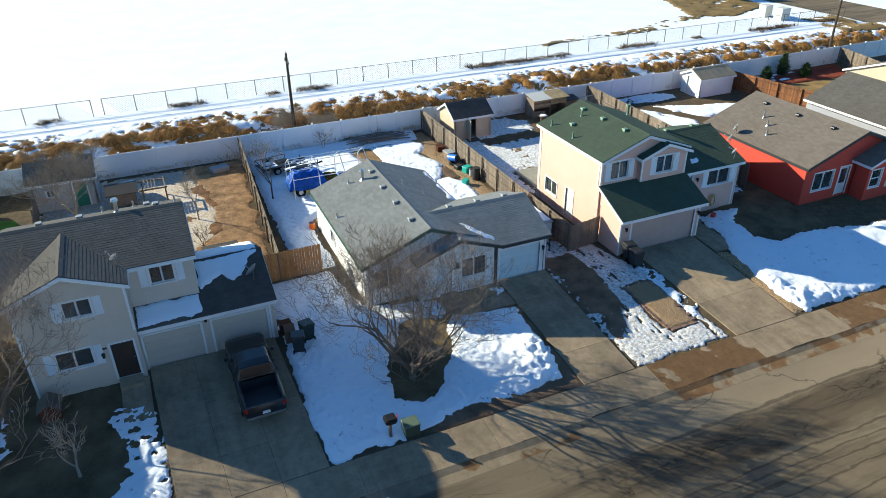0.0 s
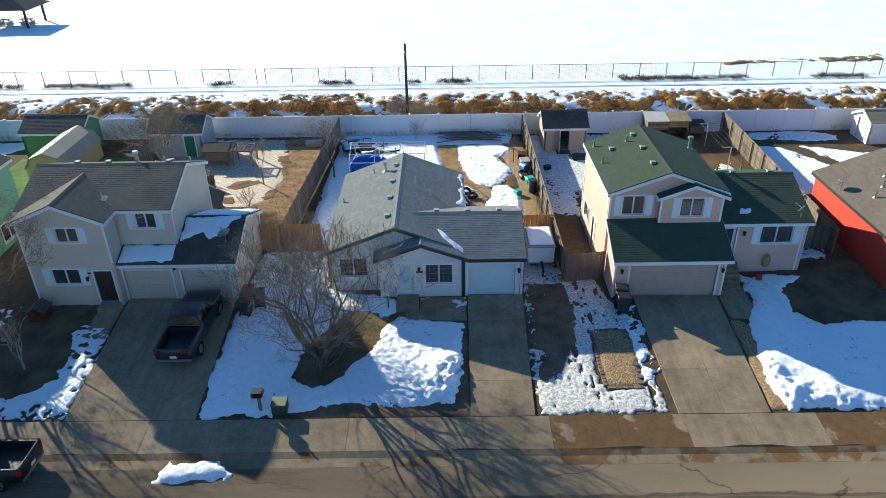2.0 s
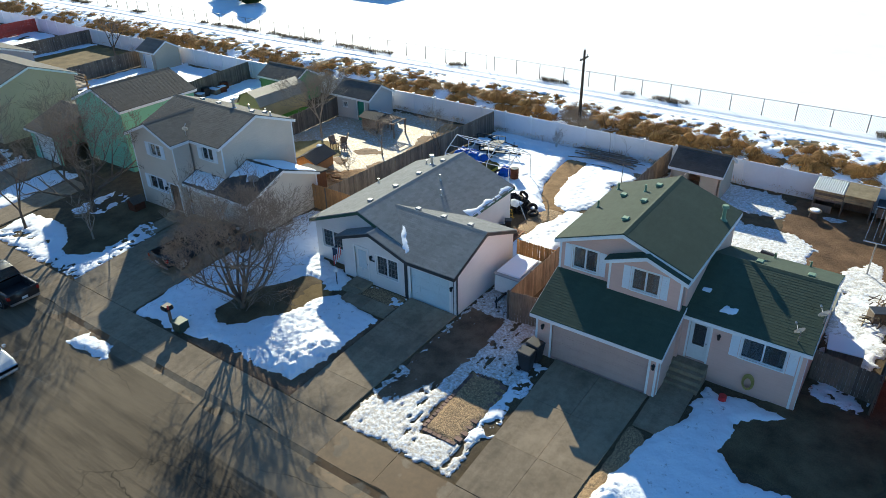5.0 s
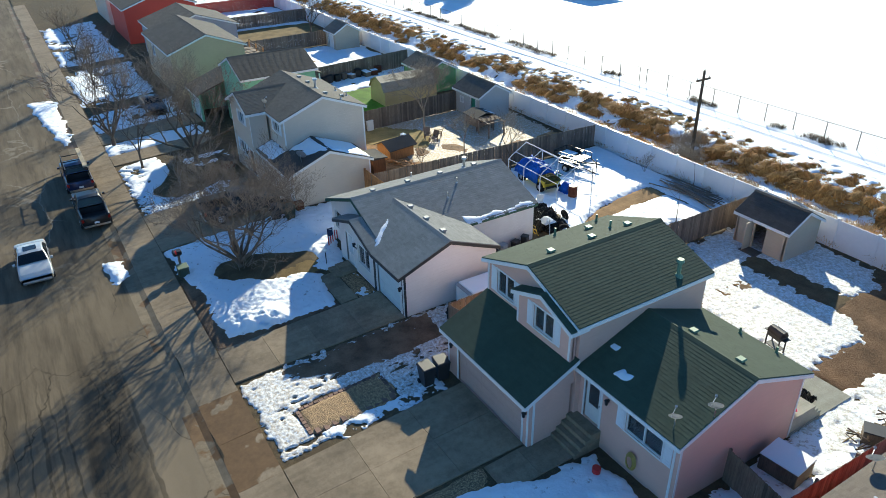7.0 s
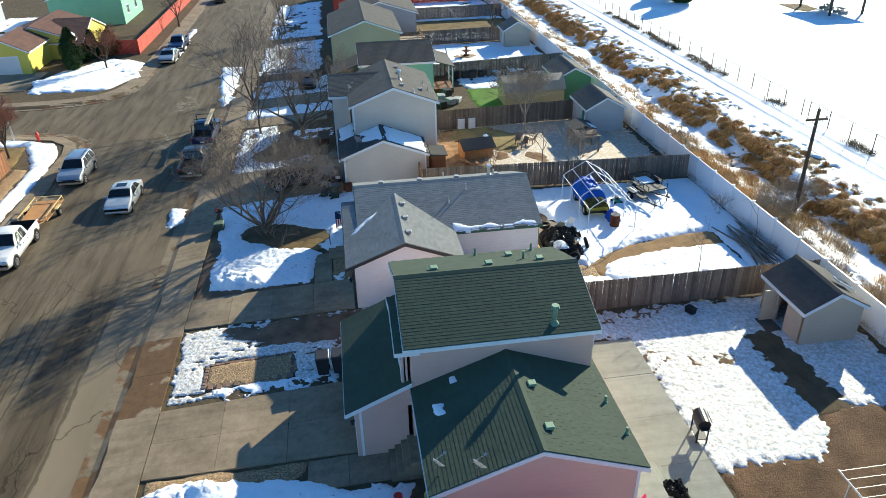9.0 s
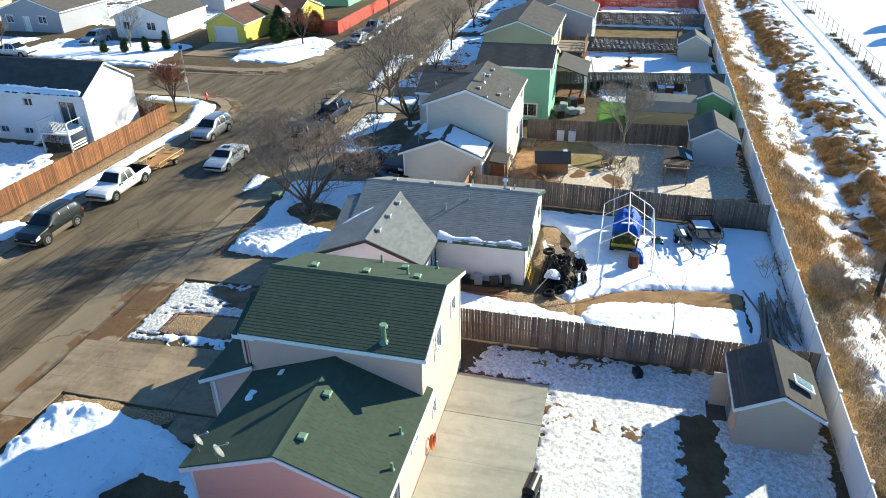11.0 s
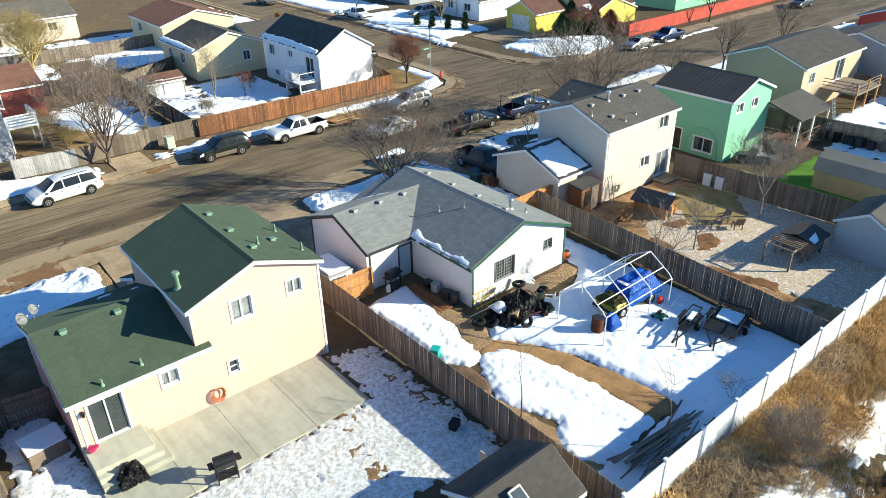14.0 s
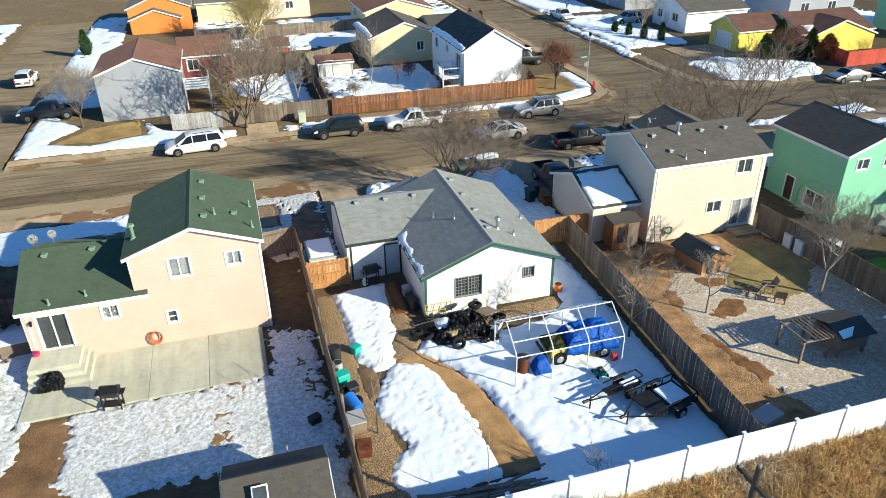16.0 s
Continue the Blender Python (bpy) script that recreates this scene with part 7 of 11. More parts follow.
M_NEEDLE = straw("dark_green_needles", (0.02, 0.05, 0.02), (0.06, 0.11, 0.04))
M_RUST = straw("rust_brown_leaves", (0.2, 0.07, 0.03), (0.36, 0.15, 0.06))
for x, y, h in ((62.4, 53.6, 2.2), (58.9, 52.4, 1.5), (63.8, 51.9, 1.4)):
    evergreen((x, y), h, 0.9, "small young spruce in a red wood-chip bed", int(x * 3))
evergreen((88.6, 87.5), 3.2, 3.4, "dark green spreading juniper by the far road", 145)
for i, (x, y, h, w, rust) in enumerate(((-38.6, -1.2, 3.0, 1.6, 0), (-41.0, -1.8, 4.4, 2.2, 0), (-44.6, -0.4, 3.4, 1.5, 0), (-45.6, 1.4, 3.0, 2.4, 1), (-43.2, -1.0, 2.0, 2.0, 0), (-29.6, -21.5, 1.5, 0.8, 0), (-30.4, -19, 1.7, 0.8, 0), (-31.2, -16.4, 1.9, 0.8, 0), (-32.6, -14.2, 2.4, 0.8, 0), (41.6, -33, 3.2, 1.3, 0), (-9.5, -22.5, 4.0, 1.0, 1), (-9.2, -26, 3.8, 1.0, 1))):
    evergreen((x, y), h, w, "rust-brown leafy columnar shrub" if rust else "dark green columnar evergreen shrub", 70 + i, M_RUST if rust else M_NEEDLE)


# ---- houses across the street and farther along the row ----
def simple_house(x0, x1, y0, y1, ze, zr, axis, paint, roof, label, holes=None, z0=-0.8, trim=None, ov=0.28):
    """A plain gabled house with its windows. holes: by side, (from, to, low, high, panes)."""
    house = thing("house", ((x0 + x1) / 2, (y0 + y1) / 2, z0 + 0.25), label, "house")
    holes = holes or {}
    rise = (zr - ze) * ((1 - 0.5 * ov / ((x1 - x0 if axis == "y" else y1 - y0) / 2)))
    f = gable_body(house, x0, x1, y0, y1, z0, ze, rise, axis, paint, {k: [h[:4] for h in v] for k, v in holes.items()})
    for k, v in holes.items():
        for h in v:
            if h[4] == "door":
                door(house, f[k], h[:4], M_DOOR_WHITE)
            elif h[4] == "garage":
                garage_door(house, f[k], h[:4], M_DOOR_WHITE)
            else:
                window(house, f[k], h[:4], h[4], curtain=0.3)
    gx, gy = (ov, 0.15) if axis == "y" else (0.15, ov)
    gable_roof(house, x0 - gx, x1 + gx, y0 - gy, y1 + gy, ze - 0.05, zr, axis, roof[axis], trim or M_TRIM)
    return house, f


wh, f = simple_house(-6.1, 0.45, -11.6, 0.3, 4.0, 6.05, "y", S_BRIGHT, R_DARK, "bright white raised house with charcoal roof",
                     {"e": [(1.2, 2.3, 2.3, 3.4, 1), (5.4, 6.3, 2.7, 3.4, 1), (9.0, 10.6, 1.3, 3.3, 1), (2.0, 2.9, 0.1, 0.7, 1), (4.6, 5.5, 0.1, 0.7, 1)], "s": [(2.6, 3.9, 2.4, 3.4, 1)]})
deck = thing("wooden_deck", (1.6, -3.2, -0.5), "white-railed wooden deck with stairs", "deck")
part("platform", box(0.55, 2.7, -4.4, -1.4, 1.1, 1.25), M_TRIM, deck)
for x, y in ((2.6, -4.3), (2.6, -1.5), (0.7, -4.3), (0.7, -1.5)):
    part("post", box(x - 0.06, x + 0.06, y - 0.06, y + 0.06, -0.6, 2.2), M_TRIM, deck)
for x0, x1, y0, y1 in ((2.57, 2.63, -4.4, -1.4), (0.6, 2.6, -1.46, -1.4), (0.6, 2.6, -4.4, -4.34)):
    for z in (1.35, 2.15):
        part("rail", box(x0, x1, y0, y1, z, z + 0.06), M_TRIM, deck)
for i in range(22):
    u = -4.35 + i * 0.138
    part("baluster", box(2.585, 2.615, u, u + 0.03, 1.41, 2.15), M_TRIM, deck)
for i in range(7):
    y = -4.4 - 0.28 * (i + 1)
    z = 1.1 - 0.22 * (i + 1)
    part("stair_tread", box(0.7, 1.6, y, y + 0.28, z, z + 0.04), M_TRIM, deck)
for x in (0.68, 1.6):
    part("stringer", hexa([(x, -6.4, -0.5), (x + 0.04, -6.4, -0.5), (x + 0.04, -4.4, 1.0), (x, -4.4, 1.0), (x, -6.4, -0.25), (x + 0.04, -6.4, -0.25), (x + 0.04, -4.4, 1.25), (x, -4.4, 1.25)]), M_TRIM, deck)
    part("stair_rail", hexa([(x, -6.4, 0.4), (x + 0.04, -6.4, 0.4), (x + 0.04, -4.4, 1.95), (x, -4.4, 1.95), (x, -6.4, 0.47), (x + 0.04, -6.4, 0.47), (x + 0.04, -4.4, 2.02), (x, -4.4, 2.02)]), M_TRIM, deck)
for z in (-0.2, 0.05, 0.3):
    part("skirt_board", box(0.6, 2.6, -1.4, -1.36, z, z + 0.12), M_TRIM, deck)
deck.location.y += 1.25

simple_house(-1.3, 7.2, -25, -15.2, 2.7, 4.4, "y", S_CREAM, R_DARK, "cream-yellow house with charcoal roof", {"n": [(5.8, 6.7, 0.8, 1.9, 1)], "w": [(3, 4, 1, 2, 1)], "e": [(2, 3, 1, 2, 1), (5.4, 6.6, 0.8, 2, 1)]})
simple_house(-9.0, -1.5, -26.5, -18, 2.2, 3.6, "x", S_CREAM, R_DARK, "lower wing of the cream-yellow house", {})
simple_house(-5.6, 4.4, -44, -32, 2.8, 4.3, "y", S_CREAM, R_RED, "cream house with red-brown roof", {"n": [(5.8, 6.7, 0.8, 1.9, 1)], "e": [(3, 4, 1, 2, 1)]})
simple_house(10, 20, -60, -50, 2.8, 4.6, "x", S_BEIGE, R_BROWN, "beige house far behind", {"n": [(2, 3.4, 0.9, 2, 1), (6, 7.2, 0.9, 2, 1)]})
f = simple_house(28.9, 36.5, -12, -2.6, 3.95, 5.4, "y", S_GREY, R_RED, "blue-grey raised house with red-brown roof", {"e": [(2, 3.2, 1.6, 2.8, 1)], "w": [(5.6, 6.8, 1.4, 2.9, 1)]})[1]
simple_house(23.6, 29.2, -19.0, -13, 2.9, 4.3, "x", siding("dull_red_siding", (0.26, 0.06, 0.05)), R_RED, "red rear wing with red-brown roof", {"n": [(0.6, 1.8, 1.2, 2.4, 1)]})
deck = thing("wooden_deck", (27.6, -5, -0.5), "white-painted deck with board rails and stairs", "deck")
part("platform", box(26.2, 28.75, -7.2, -4.0, 1.5, 1.65), M_TRIM, deck)
for x, y in ((26.3, -7.1), (26.3, -4.1), (28.6, -4.1)):
    part("post", box(x - 0.07, x + 0.07, y - 0.07, y + 0.07, -0.6, 2.6), M_TRIM, deck)
for z in (1.8, 2.05, 2.3, 2.52):
    part("rail", box(26.25, 28.7, -4.06, -4.0, z, z + 0.13), M_TRIM, deck)
    part("rail", box(26.2, 26.26, -7.1, -4.0, z, z + 0.13), M_TRIM, deck)
for i in range(9):
    z = 1.5 - 0.21 * (i + 1)
    part("stair_tread", box(24.9 + 0.1, 26.0, -4.0 + 0.26 * i, -3.72 + 0.26 * i, z, z + 0.04), M_BARK, deck)
for x in (25.0, 26.0):
    part("stringer", hexa([(x, -4.0, 1.3), (x + 0.05, -4.0, 1.3), (x + 0.05, -1.6, -0.6), (x, -1.6, -0.6), (x, -4.0, 1.55), (x + 0.05, -4.0, 1.55), (x + 0.05, -1.6, -0.35), (x, -1.6, -0.35)]), M_BARK, deck)
simple_house(28.4, 37.2, -56, -46.5, 2.9, 4.7, "y", S_ORANGE, R_BROWN, "bright orange house with grey roof", {"n": [(5.6, 6.6, 0.8, 1.8, 1)]})
simple_house(29.9, 36.9, -46.4, -44.8, 1.6, 2.9, "y", S_ORANGE, R_BROWN, "orange front gable of a house", {})
simple_house(20.5, 27.5, -58, -50, 2.6, 4.0, "x", S_CREAM, R_BROWN, "cream house beside the orange one", {})
simple_house(-56.2, -45.0, -12, -2.6, 1.9, 3.6, "x", S_YELLOW, R_RED, "yellow house with brown roof", {"n": [(1, 2.4, 0.4, 1.4, 1), (5, 6.5, 0.4, 1.5, 1)]})
simple_house(-55.6, -45.2, -6, -1.6, 1.5, 3.4, "y", S_YELLOW, R_RED, "yellow front wing of a house", {})
simple_house(-45.2, -38.0, -11.2, -5.6, 2.1, 3.6, "x", S_YELLOW, R_RED, "yellow garage wing with brown roof", {"e": [(1.2, 4.4, -0.6, 1.5, "garage")]})
simple_house(-48.5, -38.5, -26, -17.5, 2.4, 4.0, "x", S_BRIGHT, R_BROWN, "off-white house beyond the side street", {"e": [(1.2, 2.4, 0.6, 1.7, 1), (3.2, 4.1, -0.5, 1.6, "door"), (5.0, 6.4, 0.6, 1.7, 1)]})
simple_house(-50, -39.5, -46.5, -36, 2.6, 4.4, "x", S_GREY, R_BROWN, "blue-grey house beyond the side street", {"e": [(1, 2.2, 0.7, 1.8, 1), (4, 5, -0.5, 1.6, "door"), (6.6, 8, 0.7, 1.8, 1)]})
simple_house(-50, -40, -66, -54, 2.6, 4.4, "x", S_OLIVE, R_BROWN, "tan house beyond the side street", {"e": [(1, 2.2, 0.7, 1.8, 1), (4, 5, -0.5, 1.6, "door"), (6.6, 8, 0.7, 1.8, 1)]})
simple_house(-78, -66, -12, -1.5, 3.4, 5.2, "x", S_MINT, R_DARK, "mint green house far along the street", {"n": [(2, 3.4, 0.6, 1.8, 1), (7, 8.4, 0.6, 1.8, 1)]})
simple_house(-70, -58, -30, -20, 3.0, 4.8, "x", S_GREY, R_DARK, "grey house in the distance", {"n": [(2, 3.4, 0.6, 1.8, 1), (7, 8.4, 0.6, 1.8, 1)]})
simple_house(-39.2, -27.2, 29.4, 36.8, 4.4, 5.8, "x", S_OLIVE, R_DARK, "tan two-storey house with charcoal roof", {"n": [(1.2, 2.2, 2.6, 3.6, 1), (6.4, 8.2, 1.9, 3.9, 1)], "s": [(3, 4.2, 2.6, 3.6, 1)]}, z0=-0.25)
simple_house(-50, -41, 31, 40.2, 3.8, 5.3, "x", S_GREY, R_DARK, "blue-grey house far along the row", {"n": [(1.2, 2.2, 1.6, 2.6, 1), (5, 6.2, 1.6, 2.6, 1)]}, z0=-0.25)
simple_house(-66, -55, 30, 39, 4.4, 6.0, "x", S_RED, R_DARK, "dark red house far along the row", {"n": [(1.2, 2.2, 2.6, 3.6, 1)], "e": [(3, 4, 1, 2, 1)]}, z0=-0.25)
simple_house(-82, -70, 30, 39, 4.0, 5.6, "x", S_BEIGE, R_BROWN, "beige house far along the row", {"n": [(1.2, 2.2, 2.6, 3.6, 1)], "e": [(3, 4, 1, 2, 1)]}, z0=-0.25)
simple_house(62, 74, 38, 46, 2.6, 4.2, "x", S_TAN, R_TAUPE, "tan house beyond the red one", {"w": [(3, 4, 1, 2, 1)]}, z0=-0.25)
simple_house(51.5, 60, 31, 41, 2.6, 4.3, "y", S_GREY, R_BROWN, "grey-roofed house beside the red one", {"s": [(3, 4.4, 1, 2, 1)]}, z0=-0.25)

board_fence((15.0, 3.0), (-6.6, 3.1), "red-brown stained board fence across the street", M_FENCE_RED, 1.75)
board_fence((-6.6, 3.1), (-7.6, -1.6), "red-brown stained board fence beside the white house", M_FENCE_RED, 1.75)
board_fence((23.4, 2.6), (20.2, 2.7), "grey weathered board gate across the street", M_FENCE, 1.6)
board_fence((20.2, 2.7), (15.0, 2.6), "grey weathered board fence across the street", M_FENCE, 1.7)
board_fence((30.0, 2.4), (25.4, 3.0), "white-painted board fence by the pavement", wood_boards("whitewashed_boards", (0.44, 0.42, 0.4), 0.25), 1.6)
board_fence((25.4, 3.0), (23.4, 2.6), "grey weathered board fence across the street", M_FENCE, 1.6)
board_fence((15.3, 2.6), (15.0, -17), "grey weathered board fence between two yards", M_FENCE, 1.7)
board_fence((15.0, -17), (-1, -27.2), "dark board fence behind a yard", M_FENCE, 1.7)
board_fence((15.0, -17), (27.6, -24), "dark board fence behind a yard", M_FENCE, 1.7)
board_fence((28, -36), (4, -36), "dark board fence farther back", M_FENCE, 1.7)
board_fence((-45.5, 4.9), (-95, 5.2), "red painted board fence along the street", M_FENCE_PAINT, 1.8)
board_fence((-45.5, 4.9), (-45.8, -2.5), "red painted board fence along the street", M_FENCE_PAINT, 1.8)
board_fence((-54.5, 38), (-55, 54.4), "dark weathered board fence far along the row", M_FENCE)
board_fence((-68, 38), (-68.5, 54.4), "red board fence far along the row", M_FENCE_PAINT)


# ---- vehicles ----
def paint(name, colour, rough=0.28, metal=0.25):
    m, t, p = nodes_of(name)
    n = rough_noise(t, place(t), 1.5, 5)
    c = ramp(t, n, [(0.3, shade(colour, 0.85)), (0.7, colour)])
    t.links.new(c, p.inputs["Base Color"])
    p.inputs["Roughness"].default_value = rough
    p.inputs["Metallic"].default_value = metal
    p.inputs["Coat Weight"].default_value = 0.35
    return m


P_BLACK, P_WHITE, P_SILVER = paint("black_car_paint", (0.014, 0.014, 0.015), 0.42, 0.0), paint("white_car_paint", (0.72, 0.72, 0.71), 0.3, 0.0), paint("silver_car_paint", (0.45, 0.46, 0.47), 0.3, 0.7)
P_PEARL = paint("pearl_car_paint", (0.6, 0.6, 0.58), 0.3, 0.15)
P_GREEN, P_BLUE, P_TAN, P_GREY = paint("dark_green_car_paint", (0.012, 0.018, 0.016)), paint("dark_blue_car_paint", (0.015, 0.03, 0.09)), paint("tan_car_paint", (0.3, 0.25, 0.2), 0.3, 0.5), paint("grey_car_paint", (0.07, 0.075, 0.08))
M_CARGLASS = glass_surface("dark_car_glass", (0.012, 0.014, 0.016), 0.0)
M_CARGLASS.node_tree.nodes["Principled BSDF"].inputs["Roughness"].default_value = 0.2
M_CARGLASS.node_tree.nodes["Principled BSDF"].inputs["Transmission Weight"].default_value = 0.15
M_RIM = surface("alloy_rim", (0.5, 0.5, 0.51), 0.35, 0.1, 3, 20, 0.05, 0.9)
M_LIGHT = surface("clear_lamp_lens", (0.7, 0.7, 0.68), 0.15, 0.05, 3, 20, 0.02)
M_TAIL = surface("red_lamp_lens", (0.35, 0.02, 0.015), 0.2, 0.1, 3, 20, 0.02)
SHAPES = {  # length, width, wheelbase, wheel radius, stations (along, sill, belt, crown), side glass (lower from, to, upper from, to), windscreen, rear glass, posts
    "sedan": (4.75, 1.82, 2.75, 0.33, ((-2.38, 0.46, 0.6, 0.66), (-2.32, 0.32, 0.84, 0.9), (-2.05, 0.25, 0.93, 1.0), (-1.6, 0.2, 0.95, 1.06), (-0.95, 0.2, 0.95, 1.38), (-0.4, 0.2, 0.94, 1.45), (0.2, 0.2, 0.93, 1.44),
              (0.5, 0.2, 0.92, 1.36), (1.1, 0.2, 0.9, 1.0), (1.5, 0.21, 0.86, 0.93), (2.0, 0.24, 0.78, 0.83), (2.28, 0.28, 0.66, 0.71), (2.38, 0.4, 0.52, 0.57)), (-1.45, 0.95, -0.9, 0.3), (0.42, 1.06), (-1.58, -0.92), (-0.35,)),
    "suv": (4.65, 1.85, 2.7, 0.37, ((-2.32, 0.5, 0.85, 0.95), (-2.27, 0.36, 1.05, 1.2), (-2.12, 0.3, 1.08, 1.5), (-1.95, 0.27, 1.08, 1.68), (-1.2, 0.25, 1.07, 1.74), (0.0, 0.25, 1.06, 1.72), (0.35, 0.25, 1.05, 1.64),
            (1.0, 0.25, 1.02, 1.15), (1.3, 0.25, 1.0, 1.08), (1.95, 0.27, 0.94, 1.0), (2.24, 0.32, 0.8, 0.86), (2.32, 0.46, 0.62, 0.68)), (-1.98, 0.92, -1.78, 0.3), (0.3, 0.98), (-2.27, -1.97), (-1.15, -0.25)),
    "van": (5.1, 1.98, 3.0, 0.35, ((-2.55, 0.48, 0.85, 0.95), (-2.5, 0.32, 1.04, 1.2), (-2.38, 0.26, 1.06, 1.52), (-2.2, 0.22, 1.06, 1.68), (-1.2, 0.2, 1.05, 1.76), (0.3, 0.2, 1.02, 1.74), (0.75, 0.2, 1.0, 1.62),
            (1.6, 0.21, 0.96, 1.08), (1.9, 0.22, 0.92, 1.0), (2.3, 0.26, 0.8, 0.86), (2.48, 0.3, 0.66, 0.71), (2.55, 0.42, 0.54, 0.6)), (-2.25, 1.5, -2.05, 0.7), (0.7, 1.56), (-2.5, -2.2), (-1.0, 0.2)),
    "pickup": (5.5, 1.92, 3.4, 0.39, ((-2.75, 0.52, 0.98, 1.06), (-2.7, 0.42, 1.02, 1.1), (-1.0, 0.36, 1.02, 1.1), (-0.93, 0.36, 1.04, 1.16), (-0.78, 0.35, 1.06, 1.7), (-0.4, 0.35, 1.07, 1.79), (0.3, 0.34, 1.07, 1.78),
               (0.6, 0.33, 1.06, 1.7), (1.15, 0.33, 1.04, 1.16), (1.45, 0.33, 1.02, 1.1), (2.3, 0.35, 0.98, 1.05), (2.68, 0.38, 0.86, 0.92), (2.75, 0.5, 0.7, 0.76)), (-0.62, 1.05, -0.58, 0.5), (0.52, 1.12), (-0.92, -0.74), (0.05,)),
}


def car_section(shape, x):
    """Half a cross-section of a car body at x, from the sill up to the crown."""
    w = SHAPES[shape][1] / 2
    st = np.array(SHAPES[shape][4])
    sill, belt, crown = (float(np.interp(x, st[:, 0], st[:, i])) for i in (1, 2, 3))
    half = SHAPES[shape][0] / 2
    taper = 1.0 - 0.1 * max(0.0, (abs(x) - half * 0.72) / (half * 0.28)) ** 2
    c = min(1.0, max(0.0, (crown - belt - 0.08) / 0.5))
    wt = w * (0.9 - 0.17 * c)
    drop = 0.02 + 0.055 * c
    pts = [(w * 0.82, sill), (w * 0.95, sill + 0.05), (w, sill + 0.28), (w * 0.99, belt - 0.13), (w * 0.955, belt), ((w * 0.95 + wt) / 2 + 0.015, (belt + crown - drop) / 2), (wt, crown - drop), (wt * 0.86, crown - drop * 0.3), (0.0, crown)]
    return [(a * taper, b) for a, b in pts]


def car_point(shape, x, k, side, out=0.0):
    """A point of the body's skin at x; k runs up the cross-section."""
    sec = car_section(shape, x)
    i = min(int(k), len(sec) - 2)
    u = k - i
    a, b = sec[i], sec[i + 1]
    y, z = a[0] + (b[0] - a[0]) * u, a[1] + (b[1] - a[1]) * u
    ny, nz = b[1] - a[1], a[0] - b[0]
    n = math.hypot(ny, nz) or 1.0
    return (x, side * (y + out * ny / n), z + out * nz / n)


def car_patch(shape, edges, k0, k1, side, nx=10, nk=4, out=0.012):
    """A pane or lamp lying on the skin; edges: lower from and to, upper from and to."""
    v, f = [], []
    for i in range(nk + 1):
        u = i / nk
        x0, x1 = edges[0] + (edges[2] - edges[0]) * u, edges[1] + (edges[3] - edges[1]) * u
        for j in range(nx + 1):
            v.append(car_point(shape, x0 + (x1 - x0) * j / nx, k0 + (k1 - k0) * u, side, out))
    for i in range(nk):
        for j in range(nx):
            q = i * (nx + 1) + j
            f.append((q, q + 1, q + nx + 2, q + nx + 1))
    return v, f


def car_screen(shape, x0, x1, out=0.014, n=10):
    """A windscreen or rear pane across the car between x0 and x1."""
    v, f = [], []
    ks = [(6.25 + 1.75 * i / 5, 1) for i in range(6)] + [(8.0 - 1.75 * i / 5, -1) for i in range(1, 6)]
    for i in range(n + 1):
        x = x0 + (x1 - x0) * i / n
        for k, side in ks:
            a = car_point(shape, x, min(k, 7.999), side)
            v.append((a[0] + (out if x0 > 0 else -out), a[1], a[2] + out))
    m = len(ks)
    for i in range(n):
        for j in range(m - 1):
            q = i * m + j
            f.append((q, q + 1, q + m + 1, q + m))
    return v, f


